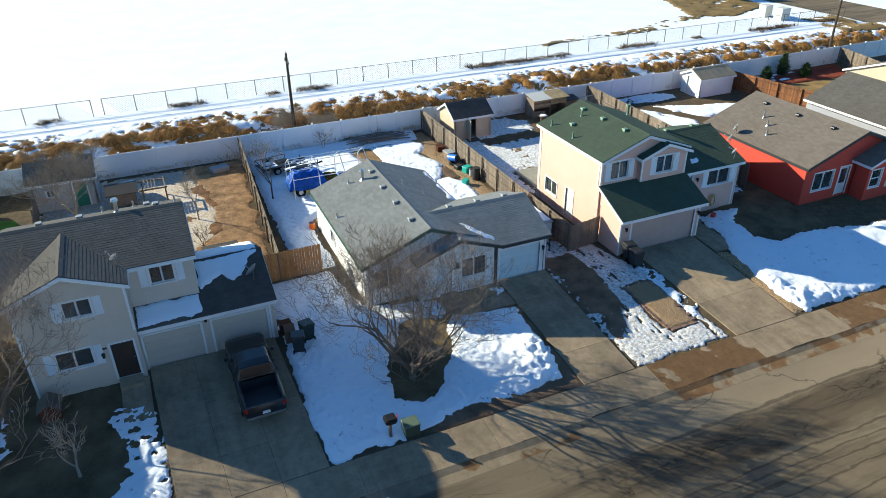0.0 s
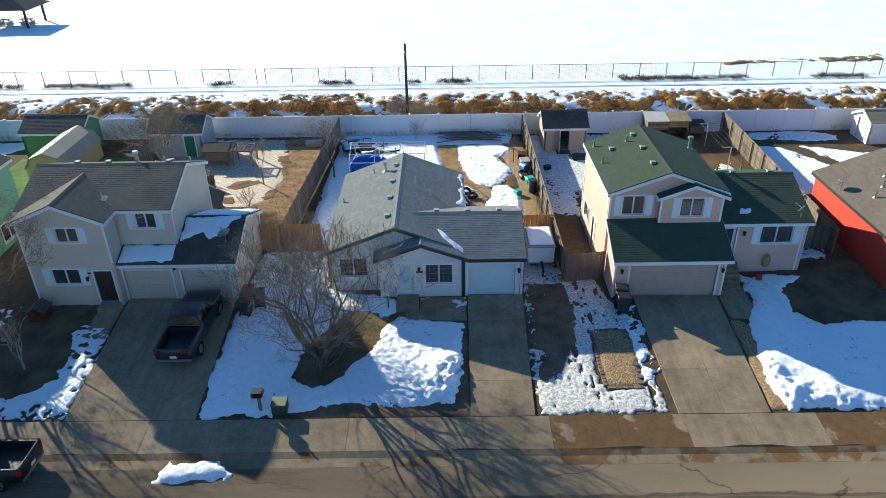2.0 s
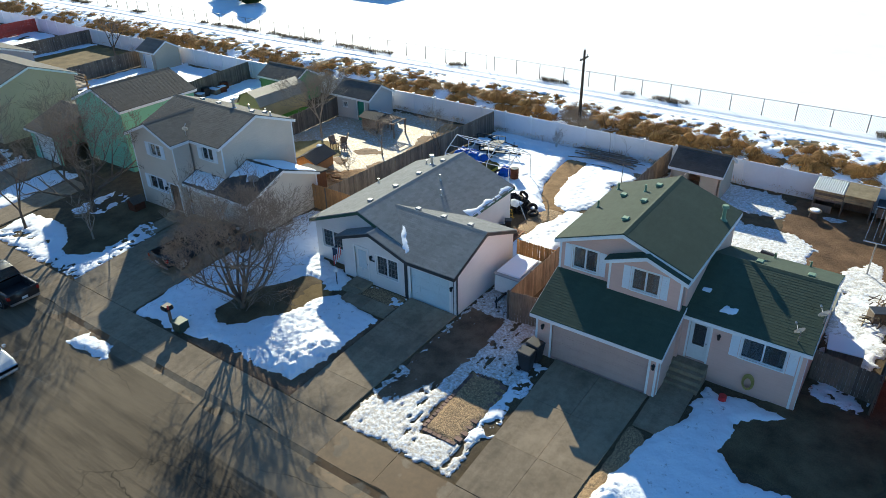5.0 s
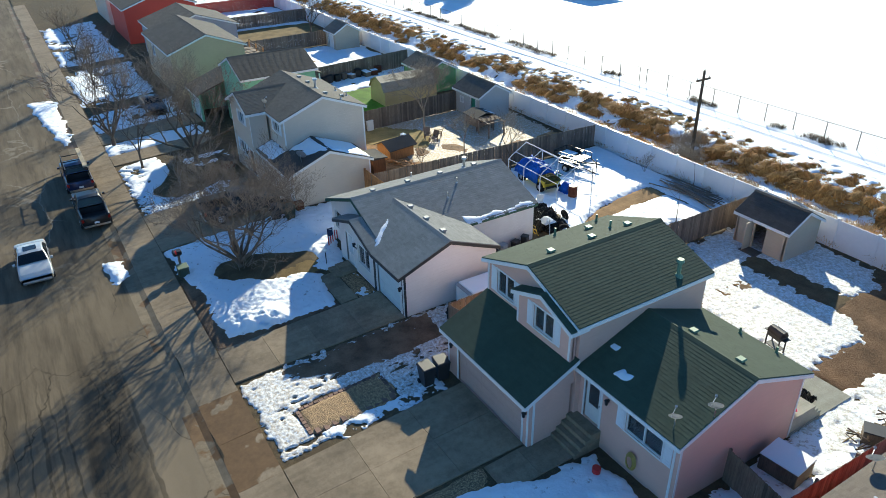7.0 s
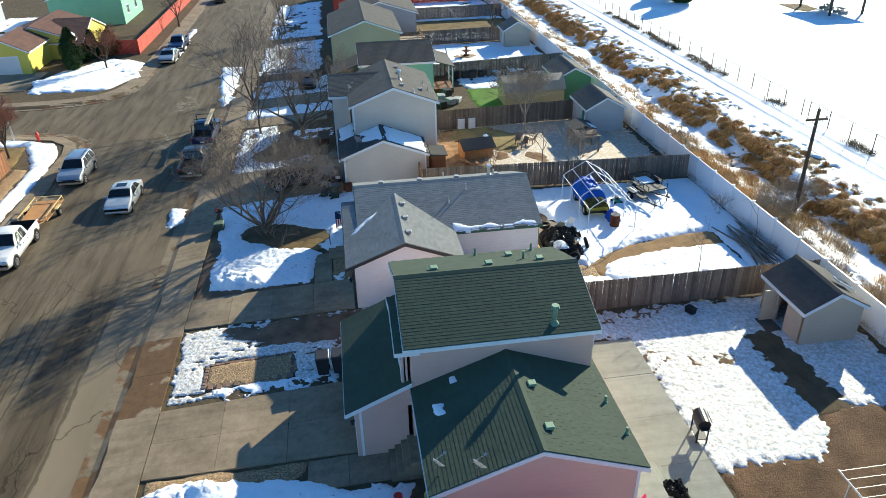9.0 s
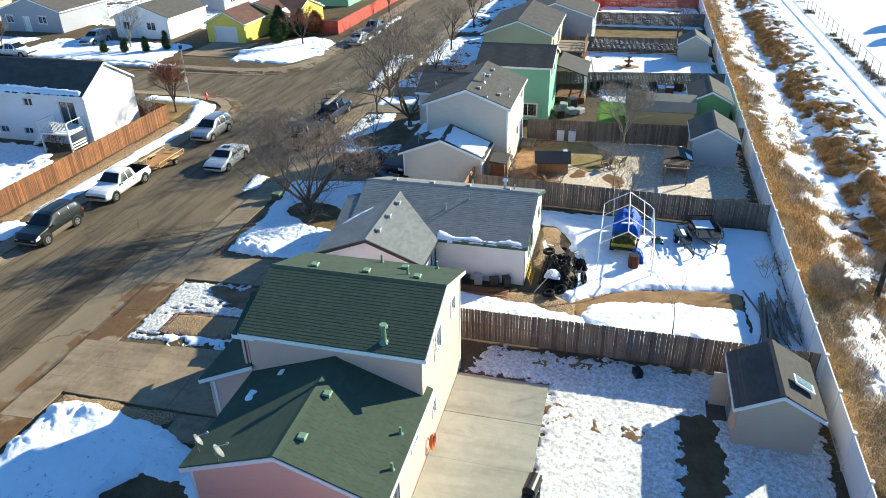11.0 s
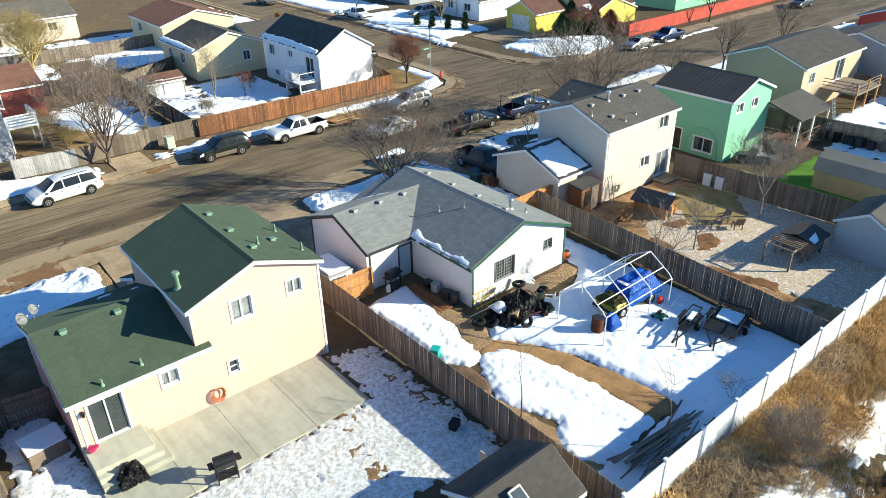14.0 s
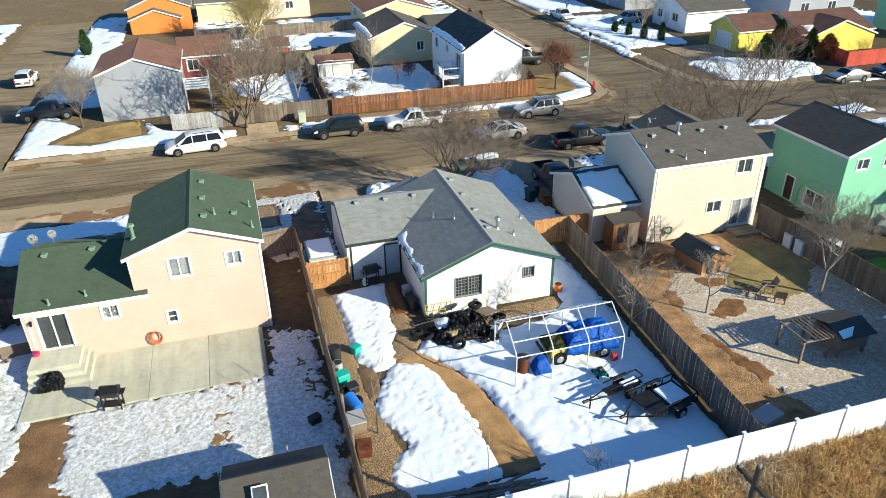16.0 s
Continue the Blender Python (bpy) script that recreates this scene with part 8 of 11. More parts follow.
def vehicle(shape, at, turn, colour, label, z=None, lower=None, group="", rack=False):
    length, width, base_, rad, stations, glass, front_pane, rear_pane, posts = SHAPES[shape]
    name = {"sedan": "sedan", "suv": "sport_utility_vehicle", "van": "minivan", "pickup": "pickup_truck"}[shape]
    zz = ROAD_Z + 0.03 if z is None else z
    car = thing(name, (0, 0, 0), label, "car" if shape != "pickup" else "pickup truck", group)
    w = width / 2
    xs = sorted({s_[0] for s_ in stations} | {round(-length / 2 + length * i / 44, 3) for i in range(45)})
    v, f = [], []
    for x in xs:
        sec = car_section(shape, x)
        bed = shape == "pickup" and x < -0.95
        if bed:
            sec[6], sec[7] = (w * 0.94, sec[8][1] - 0.015), (w * 0.84, sec[8][1])
        v += [(x, a, b) for a, b in sec] + [(x, -a, b) for a, b in sec[-2::-1]]
    m = 17
    for i in range(len(xs) - 1):
        for j in range(m - 1):
            if shape == "pickup" and xs[i + 1] < -0.9 and xs[i] > -2.72 and j in (7, 8):
                continue
            q = i * m + j
            f.append((q, q + m, q + m + 1, q + 1))
        f.append((i * m + m - 1, (i + 1) * m + m - 1, (i + 1) * m, i * m))
    f += [tuple(range(m)), tuple(range((len(xs) - 1) * m, len(xs) * m))[::-1]]
    raw("body", v, f, colour, car, smooth=True)
    if shape == "pickup":
        bm = box(-2.66, -0.98, -w * 0.8, w * 0.8, 0.62, 0.66)
        for y in (-w * 0.83, w * 0.8):
            box(-2.68, -0.95, y, y + w * 0.03, 0.62, 1.09, bm)
        box(-2.7, -2.66, -w * 0.8, w * 0.8, 0.62, 1.09, bm)
        box(-0.99, -0.95, -w * 0.8, w * 0.8, 0.62, 1.09, bm)
        part("truck_bed", bm, M_PLASTIC_BLACK, car, "open black bed")
    raw("windscreen", *car_screen(shape, *front_pane), M_CARGLASS, car, "dark glass", True)
    raw("rear_window", *car_screen(shape, *rear_pane), M_CARGLASS, car, "dark glass", True)
    cuts = [0.0] + [(p - glass[0]) / (glass[1] - glass[0]) for p in posts] + [1.0]
    for side in (1, -1):
        for u0, u1 in zip(cuts, cuts[1:]):
            lo0, lo1 = (glass[0] + (glass[1] - glass[0]) * u for u in (u0, u1))
            hi0, hi1 = (max(glass[2], min(glass[3], lo0)) if u0 > 0 else glass[2], max(glass[2], min(glass[3], lo1)) if u1 < 1 else glass[3])
            raw("side_window", *car_patch(shape, (lo0 + 0.04, lo1 - 0.04, hi0 + 0.04, hi1 - 0.04), 4.15, 5.92, side), M_CARGLASS, car, "dark glass", True)
            part("door_handle", box(lo0 + 0.12, lo0 + 0.3, side * (w + 0.005) - 0.015, side * (w + 0.005) + 0.015, stations[5][2] - 0.17, stations[5][2] - 0.13), M_DARKMETAL, car)
        fx = glass[1] - 0.02
        part("mirror", bevelled(box(fx - 0.2, fx - 0.05, side * (w + 0.1) - 0.08, side * (w + 0.1) + 0.08, stations[5][2] - 0.02, stations[5][2] + 0.12), 0.025), colour, car)
        raw("headlight", *car_patch(shape, (length / 2 - 0.4, length / 2 - 0.06, length / 2 - 0.42, length / 2 - 0.08), 2.6, 4.0, side, 5, 3, 0.008), M_LIGHT, car)
        part("headlight_front", bevelled(box(length / 2 - 0.1, length / 2 + 0.005, side * w * 0.68 - 0.18, side * w * 0.68 + 0.18, stations[-1][3] - 0.06, stations[-1][3] + 0.05), 0.03), M_LIGHT, car)
        part("tail_light", bevelled(box(-length / 2 - 0.005, -length / 2 + 0.16, side * w * 0.84 - 0.09, side * w * 0.84 + 0.09, stations[1][2] - 0.24, stations[1][2] + 0.0), 0.025), M_TAIL, car)
        for x in (-base_ / 2 - 0.05, base_ / 2 + 0.05):
            y = side * (w - 0.1)
            part("wheel_arch", rod((x, side * (w - 0.25), rad + 0.04), (x, side * (w + 0.006), rad + 0.04), rad + 0.055, sides=24), M_PLASTIC_BLACK, car)
            tyre = part("tyre", bevelled(rod((x, y - 0.11 * side, rad), (x, y + 0.115 * side, rad), rad, sides=24), 0.025), M_RUBBER, car)
            bm = rod((x, y + 0.1 * side, rad), (x, y + 0.125 * side, rad), rad * 0.64, rad * 0.6, 18)
            part("rim", bm, M_RIM, tyre)
            bm = bmesh.new()
            for k in range(5):
                a = 2 * math.pi * k / 5
                rod((x + rad * 0.36 * math.cos(a), y + 0.122 * side, rad + rad * 0.36 * math.sin(a)), (x + rad * 0.36 * math.cos(a), y + 0.13 * side, rad + rad * 0.36 * math.sin(a)), rad * 0.13, sides=8, bm=bm)
            part("rim_opening", bm, M_RUBBER, tyre)
    for x in (length / 2 - 0.07, -length / 2 - 0.03):
        part("bumper", bevelled(box(x, x + 0.1, -w * 0.86, w * 0.86, 0.38, 0.56), 0.035, 2), lower or (M_RIM if shape == "pickup" else colour), car)
    part("grille", bevelled(box(length / 2 - 0.04, length / 2 + 0.02, -w * 0.45, w * 0.45, 0.57, stations[-1][3] - 0.02), 0.01), M_PLASTIC_BLACK, car)
    part("number_plate", box(-length / 2 - 0.045, -length / 2 - 0.028, -0.16, 0.16, 0.6, 0.74), M_TRIM, car, "blank pale plate")
    if shape in ("suv", "van"):
        for side in (1, -1):
            part("roof_rail", rod((-1.7, side * w * 0.62, stations[4][3] + 0.04), (0.1, side * w * 0.62, stations[5][3] + 0.04), 0.022, sides=6), M_DARKMETAL, car)
    if shape == "sedan":
        part("sunroof", bevelled(box(-0.45, 0.15, -0.36, 0.36, 1.45, 1.462), 0.004), M_CARGLASS, car, "dark glass")
    if lower:
        for side in (1, -1):
            raw("rocker_panel", *car_patch(shape, (-base_ / 2 + 0.42, base_ / 2 - 0.4, -base_ / 2 + 0.42, base_ / 2 - 0.4), 0.9, 2.35, side, 10, 4, 0.012), lower, car, "paler lower panel", True)
    if rack:
        for x in (-2.4, -0.85, 0.5):
            for sgn in (1, -1):
                part("rack_upright", rod((x, sgn * w * 0.85, 1.05), (x, sgn * w * 0.75, 2.1), 0.035), M_DARKMETAL, car)
            part("rack_crossbar", rod((x, -w * 0.75, 2.1), (x, w * 0.75, 2.1), 0.035), M_DARKMETAL, car)
        for sgn in (1, -1):
            part("rack_rail", rod((-2.6, sgn * w * 0.75, 2.1), (1.0, sgn * w * 0.75, 2.1), 0.035), M_DARKMETAL, car)
        part("plank", bevelled(box(-2.9, 1.4, -0.75, -0.45, 2.14, 2.26), 0.01), M_PALE_TIMBER, car, "pale timber on the rack")
    car.matrix_basis = pose(at[0], at[1], zz, 0, 0, turn)
    return car


PARKED = "vehicles parked on the street"
vehicle("pickup", (2.1, 26.7), 90, P_BLACK, "black pickup truck parked on the driveway", -0.14)
vehicle("pickup", (-11.4, 17.9), 180, P_BLUE, "dark blue pickup truck with a timber-laden rack", group=PARKED, rack=True)
vehicle("pickup", (-4.5, 17.95), 180, P_BLACK, "black pickup truck parked by the kerb", group=PARKED)
vehicle("suv", (-4.3, 9.0), 0, P_SILVER, "silver sport utility vehicle parked by the kerb", group=PARKED)
vehicle("pickup", (8.2, 8.5), 0, P_WHITE, "white pickup truck towing a flat trailer", group=PARKED)
vehicle("suv", (15.4, 8.4), 0, P_GREEN, "dark green sport utility vehicle with tan trim", group=PARKED, lower=P_TAN)
vehicle("sedan", (1.6, 13.85), 0, P_PEARL, "pale silver sedan on the roadway")
vehicle("van", (27.9, 8.3), 5, P_WHITE, "white minivan parked by the kerb", group=PARKED)
vehicle("sedan", (-41.4, 9.3), 0, P_SILVER, "silver sedan parked by the kerb", group=PARKED)
vehicle("pickup", (-47.8, 9.4), 0, P_BLUE, "dark blue pickup truck parked by the kerb", group=PARKED)
vehicle("suv", (46.6, -21.0), -90, P_WHITE, "white sport utility vehicle parked by the kerb", group=PARKED)
vehicle("pickup", (41.8, -5.6), 0, P_BLACK, "black pickup truck on a snowy drive", -0.5)
vehicle("pickup", (-26.8, -33), 90, P_WHITE, "white pickup truck parked by the kerb", group=PARKED)
vehicle("pickup", (-10.2, -9.2), 0, P_BLACK, "black pickup truck beside the white house", -0.5)
vehicle("pickup", (-10.2, -13.5), 0, P_WHITE, "white pickup truck beside the white house", -0.5)
vehicle("suv", (-34.5, -26.5), 0, P_SILVER, "silver sport utility vehicle on a drive", -0.5)
vehicle("sedan", (-23.0, -56), 90, P_TAN, "tan sedan parked by the kerb", group=PARKED)
vehicle("sedan", (-25, 26.5), 0, P_BLACK, "dark sedan parked on a drive", -0.2)
vehicle("suv", (-83, 10.6), 0, P_GREY, "dark vehicle parked far along the street", group=PARKED)


# ---- roof fittings ----
M_VENT_GREEN = surface("green_vent_paint", (0.16, 0.26, 0.17), 0.6, 0.12)
M_VENT_GREY = surface("weathered_grey_vent", (0.3, 0.31, 0.31), 0.6, 0.15)
for x, y in ((12.03, 38.84), (11.92, 36.43), (11.9, 34.18), (11.91, 31.85)):
    box_vent(M_HOUSE, x, y, 2.52 + (x - 8.5) * 0.385, M_VENT_GREY)
for x, y, h, c in ((11.37, 38.55, 0.5, True), (10.59, 39.01, 0.3, False), (8.95, 36.05, 0.3, False)):
    pipe_vent(M_HOUSE, x, y, 2.52 + (x - 8.5) * 0.385, h, 0.05 if not c else 0.09, c)
for x, y in ((14.16, 35.6), (13.29, 36.77)):
    pipe_vent(M_HOUSE, x, y, 2.52 + (16.3 - x) * 0.385, 0.35, 0.04)
for x in (18.1, 16.35, 14.6):
    box_vent(M_HOUSE, x, 32.85, 3.6, M_VENT_GREY)
for x, y in ((26.39, 37.52), (26.44, 35.36), (26.45, 33.08), (24.98, 36.54)):
    box_vent(G_HOUSE, x, y, 5.24 + (x - 23.78) * 0.363, M_VENT_GREEN)
for x, y in ((25.91, 36.96), (24.2, 37.76), (24.2, 35.22)):
    pipe_vent(G_HOUSE, x, y, 5.24 + (x - 23.78) * 0.363, 0.38, mat=M_VENT_GREEN)
pipe_vent(G_HOUSE, 29.8, 37.2, 5.42, 0.6, 0.09, True, mat=M_VENT_GREEN)
for x, y in ((32.05, 35.76), (34.23, 35.78)):
    box_vent(G_HOUSE, x, y, 4.42, M_VENT_GREEN)
for x, y in ((32.27, 38.5), (33.86, 38.7)):
    pipe_vent(G_HOUSE, x, y, 3.25 + (38.95 - y) * 0.373, 0.3, mat=M_VENT_GREEN)
for x, y in ((-0.46, 34.46), (-3.89, 34.5), (-5.63, 34.51), (-0.9, 35.89)):
    box_vent(L_HOUSE, x, y, 5.14 + (37.05 - y) * 0.38, M_VENT_GREY)
pipe_vent(L_HOUSE, -2.24, 34.44, 6.13, 0.55, 0.09, True)
for x, y in ((0.44, 35.22), (-1.55, 36.54), (-3.01, 36.3)):
    pipe_vent(L_HOUSE, x, y, 5.14 + (37.05 - y) * 0.38, 0.32)


def roof_snow(name, poly, zfun, thick, seed, step=0.1):
    """Snow left on a roof plane, thick in the middle."""
    def depth(x, y):
        s_ = inside(poly, x, y) + 0.16 * (fbm(x * 2.2, y * 2.2, seed, 4) - 0.5) * 2
        return thick * np.clip(s_ / 0.18, -1, 1) + np.where(s_ > 0, 0.02 * (fbm(x * 4, y * 4, seed + 3) - 0.5), 0)
    xs = np.arange(min(p[0] for p in poly) - 0.3, max(p[0] for p in poly) + 0.3, step)
    ys = np.arange(min(p[1] for p in poly) - 0.3, max(p[1] for p in poly) + 0.3, step)
    ob = sheet(name, xs, ys, lambda x, y: zfun(x, y) + 0.008 + np.where(depth(x, y) > 0, depth(x, y), np.maximum(depth(x, y) * 2.5, -0.09)), M_SNOW, keep=lambda x, y, z: depth(x, y) > 0)
    return tagged(ob, "melting snow left on a shingle roof", "snow", kind="stuff")


roof_snow("roof_snow", [(14.5, 31.5), (14.9, 31.2), (16.2, 30.0), (16.0, 29.75), (15.5, 30.1)], lambda x, y: 2.5 + (y - 29.42) * 0.392, 0.06, 201)
roof_snow("roof_snow", [(16.28, 35.6), (15.75, 35.6), (16.05, 36.6), (15.95, 37.4), (16.12, 38.2), (16.1, 38.9), (15.85, 39.6), (15.98, 40.2), (16.28, 40.4)], lambda x, y: 2.52 + (16.3 - x) * 0.385, 0.045, 202)
roof_snow("roof_snow", [(0.8, 32.9), (3.85, 32.8), (3.8, 35.6), (0.7, 35.7)], lambda x, y: 2.42 + (35.8 - y) * 0.385, 0.09, 203)
roof_snow("roof_snow", [(0.65, 32.55), (3.85, 32.58), (3.2, 32.1), (2.7, 31.3), (2.2, 31.0), (1.8, 31.5), (1.2, 31.2), (0.65, 30.7)], lambda x, y: 2.42 + (y - 29.42) * 0.385, 0.08, 204)
roof_snow("roof_snow", [(-2.3, 30.65), (0.55, 30.65), (0.55, 29.6), (-2.3, 29.55)], lambda x, y: 2.42 + (y - 29.42) * 0.4, 0.08, 205)
roof_snow("roof_snow", [(31.5, 32.3), (32.1, 32.25), (32.15, 32.65), (31.6, 32.7)], lambda x, y: 3.25 + (y - 31.6) * 0.373, 0.07, 206)
roof_snow("roof_snow", [(30.3, 33.0), (30.8, 32.95), (30.75, 33.3), (30.35, 33.3)], lambda x, y: 3.25 + (y - 31.6) * 0.373, 0.05, 207)
roof_snow("roof_snow", [(0.72, -11.6), (0.1, -11.6), (0.0, -6), (0.15, 0.1), (0.72, 0.2)], lambda x, y: 3.95 + (0.73 - x) * 0.58, 0.12, 208)
roof_snow("roof_snow", [(7.45, -25), (6.8, -25), (6.7, -20), (6.85, -15.3), (7.45, -15.3)], lambda x, y: 2.65 + (7.48 - x) * 0.38, 0.1, 209)
roof_snow("roof_snow", [(-54, -2.6), (-46, -2.6), (-46, -4.2), (-54, -4)], lambda x, y: 1.85 + (-2.35 - y) * 0.33, 0.1, 210)


def dish(at, aim, label, size=0.32, foot=None):
    at, aim = Vector(at), Vector(aim).normalized()
    base = thing("satellite_dish", foot or at, label, "satellite dish")
    u = aim.orthogonal().normalized()
    w = aim.cross(u)
    bm = bmesh.new()
    rings = []
    for k in range(5):
        r = size * k / 4
        c = at + Vector((0, 0, 0.5)) + aim * (0.35 * r * r / size)
        rings.append([bm.verts.new(c + (u * math.cos(a) + w * math.sin(a)) * max(r, 0.01)) for a in [2 * math.pi * i / 18 for i in range(18)]])
    for a, b in zip(rings, rings[1:]):
        for i in range(18):
            bm.faces.new((a[i], a[(i + 1) % 18], b[(i + 1) % 18], b[i]))
    bmesh.ops.solidify(bm, geom=bm.faces[:], thickness=0.015)
    part("reflector", bm, M_DISH, base)
    c = at + Vector((0, 0, 0.5))
    part("mast", rod(at, c - aim * 0.05, 0.025), M_METAL, base)
    bm = rod(c - w * size * 0.8, c + aim * 0.4, 0.015)
    part("feed_arm", bm, M_METAL, base)
    part("feed_horn", rod(c + aim * 0.4, c + aim * 0.48, 0.05, 0.04), M_DISH, base)
    return base


M_DISH = surface("pale_dish_paint", (0.36, 0.37, 0.38), 0.5, 0.08)
sunward = (-0.6, 0.65, 0.5)
dish((34.67, 32.0, 3.38), sunward, "pale satellite dish on the green roof", 0.24)
dish((35.3, 33.2, 3.75), sunward, "pale satellite dish at the roof edge", 0.27)
dish((3.2, 30.8, 2.94), sunward, "pale satellite dish on the garage roof", 0.36)
dish((-2.6, 30.6, 5.2), sunward, "snow-dusted satellite dish on the front roof", 0.2)
dish((39.2, 36.5, 2.82), sunward, "pale satellite dish above the fence", 0.3)


# ---- sheds and small buildings ----
def shed(x0, x1, y0, y1, ze, zr, axis, paint_, roof, label, holes=None, door_mat=None, name="garden_shed", z0=-0.1):
    base = thing(name, ((x0 + x1) / 2, (y0 + y1) / 2, 0), label, "shed")
    holes = holes or {}
    f = gable_body(base, x0, x1, y0, y1, z0, ze, (zr - ze) * 0.92, axis, paint_, {k: [h[:4] for h in v] for k, v in holes.items()}, thick=0.08)
    for k, v in holes.items():
        for h in v:
            if h[4] == "door":
                door(base, f[k], h[:4], door_mat or M_DOOR_WHITE)
            elif h[4] == "window":
                window(base, f[k], h[:4], 1, trim=0.05)
    gx, gy = (0.2, 0.14) if axis == "y" else (0.14, 0.2)
    gable_roof(base, x0 - gx, x1 + gx, y0 - gy, y1 + gy, ze - 0.03, zr, axis, roof[axis], M_TRIM)
    return base, f


M_TEAL = surface("teal_door_paint", (0.02, 0.22, 0.15), 0.5, 0.1)
S_SHED = siding("pale_grey_siding", (0.5, 0.49, 0.48))
S_GREEN = siding("green_siding", (0.12, 0.3, 0.12))
gs, f = shed(23.0, 26.4, 50.55, 53.5, 2.05, 2.95, "x", S_TAN, R_DARK, "tan garden shed with a charcoal roof and open door", {"s": [(1.15, 1.95, 0.05, 1.85, "open")]})
part("door_leaf", box(24.15, 24.2, 49.8, 50.5, 0.05, 1.85), S_TAN, gs, "door standing open")
part("step", bevelled(box(24.0, 25.1, 49.7, 50.5, -0.1, 0.12), 0.01), M_FENCE, gs)
part("skylight", prism([(25.0, 52.55, 2.83), (25.55, 52.55, 2.83), (25.55, 53.35, 2.36), (25.0, 53.35, 2.36)], (0, 0, 0.1)), M_TRIM, gs, "white skylight kerb")
part("skylight_glass", prism([(25.05, 52.62, 2.895), (25.5, 52.62, 2.895), (25.5, 53.28, 2.507), (25.05, 53.28, 2.507)], (0, 0, 0.02)), M_GLASS, gs)
shed(-8.2, -4.1, 50.3, 53.5, 2.15, 3.1, "x", S_SHED, R_BROWN, "pale grey garden shed with a teal door", {"s": [(2.6, 3.4, 0.0, 1.8, "door"), (0.9, 1.4, 1.0, 1.5, "window")]}, M_TEAL)
shed(-18.5, -13.7, 50.6, 53.9, 2.2, 3.1, "x", S_GREEN, R_BROWN, "green garden shed with a grey roof", {"s": [(3.0, 3.8, 0.0, 1.8, "door")]})
R_SHED = dict.fromkeys("xy", surface("tan_metal_roof", (0.42, 0.33, 0.2), 0.6, 0.15))
shed(49.2, 53.3, 51.2, 53.8, 1.85, 2.5, "x", S_BRIGHT, R_SHED, "white metal shed with a tan ribbed roof", {"w": [(0.8, 2.2, 0.0, 1.7, "door")]})
shed(-38.4, -35.4, 50.4, 53.6, 2.2, 3.2, "x", S_TAN, R_TAUPE, "brown garden shed in a far yard", {"s": [(0.8, 2.2, 0.0, 1.7, "door")]})
shed(10.2, 14.2, -14.6, -11.5, 1.2, 1.7, "x", S_SHED, R_RED, "pale low shed with a rusty roof", {"n": [(0.8, 1.6, -0.5, 1.3, "door")]}, z0=-0.6)
shed(16.4, 19.4, -23.5, -21.5, 1.3, 2.1, "x", S_RED, R_RED, "small red playhouse with white trim", {"n": [(1.6, 2.2, 0.2, 0.9, "window")]}, z0=-0.6, name="playhouse")

barn = thing("barn_shed", (-13.8, 48.0, 0), "tan gambrel-roofed storage shed on green turf", "shed")
prof = [(-1.5, 0.0), (1.5, 0.0), (1.5, 1.3), (1.0, 2.1), (0.0, 2.5), (-1.0, 2.1), (-1.5, 1.3)]
part("body", prism([(-14.0 + a, 45.2, b) for a, b in prof], (0, 5.7, 0)), surface("tan_sheet_cladding", (0.5, 0.38, 0.2), 0.6, 0.12), barn)
for (a, b), (c, d) in zip(prof[2:], prof[3:]):
    part("roof_panel", hexa([(-14 + a, 45.05, b + 0.02), (-14 + c, 45.05, d + 0.02), (-14 + c, 51.05, d + 0.02), (-14 + a, 51.05, b + 0.02),
                             (-14 + a * 1.04, 45.05, b + 0.08), (-14 + c * 1.04, 45.05, d + 0.08), (-14 + c * 1.04, 51.05, d + 0.08), (-14 + a * 1.04, 51.05, b + 0.08)]), surface("tan_roof_sheet", (0.36, 0.3, 0.22), 0.6, 0.15), barn)

coop = thing("chicken_coop", (-1.0, 41.2, 0), "orange-stained wooden coop with a dark roof", "coop")
C = pose(-0.95, 40.1, 0, 0, 0, 98.5)


def local(m, bm):
    bmesh.ops.transform(bm, matrix=m, verts=bm.verts)
    return bm


part("body", local(C, box(-1.15, 1.15, -0.85, 0.85, 0.0, 1.0)), M_FENCE_NEW, coop)
for sgn in (1, -1):
    part("roof_slope", local(C, hexa([(-1.35, sgn * 1.1, 0.9), (1.35, sgn * 1.1, 0.9), (1.35, 0, 1.45), (-1.35, 0, 1.45), (-1.35, sgn * 1.1, 0.96), (1.35, sgn * 1.1, 0.96), (1.35, 0, 1.51), (-1.35, 0, 1.51)])), R_DARK["x"], coop)
part("gable", local(C, prism([(-1.14, -0.85, 1.0), (-1.14, 0.85, 1.0), (-1.14, 0, 1.42)], (2.28, 0, 0))), M_FENCE_NEW, coop)
part("snow_cap", local(C, bevelled(box(0.75, 1.1, -0.05, 0.35, 1.3, 1.55), 0.03)), M_SNOW, coop)
part("doorway", local(C, box(1.15, 1.165, -0.5, 0.0, 0.02, 0.78)), M_PLASTIC_BLACK, coop, "dark open doorway")
for k in range(7):
    part("plank", local(C, box(-1.15, 1.15, 0.85, 0.862, 0.02 + 0.14 * k, 0.13 + 0.14 * k)), M_FENCE_NEW, coop)
cab = thing("storage_cabinet", (2.3, 36.7, 0), "brown wooden storage cabinet against the garage", "cabinet")
part("body", bevelled(box(1.4, 3.2, 36.1, 37.1, 0, 1.85), 0.02), M_FENCE_RED, cab)
part("door_leaf", box(1.5, 2.2, 37.1, 37.14, 0.1, 1.75), M_FENCE, cab)
part("opening", box(2.3, 2.85, 37.1, 37.12, 0.5, 1.6), M_PLASTIC_BLACK, cab)
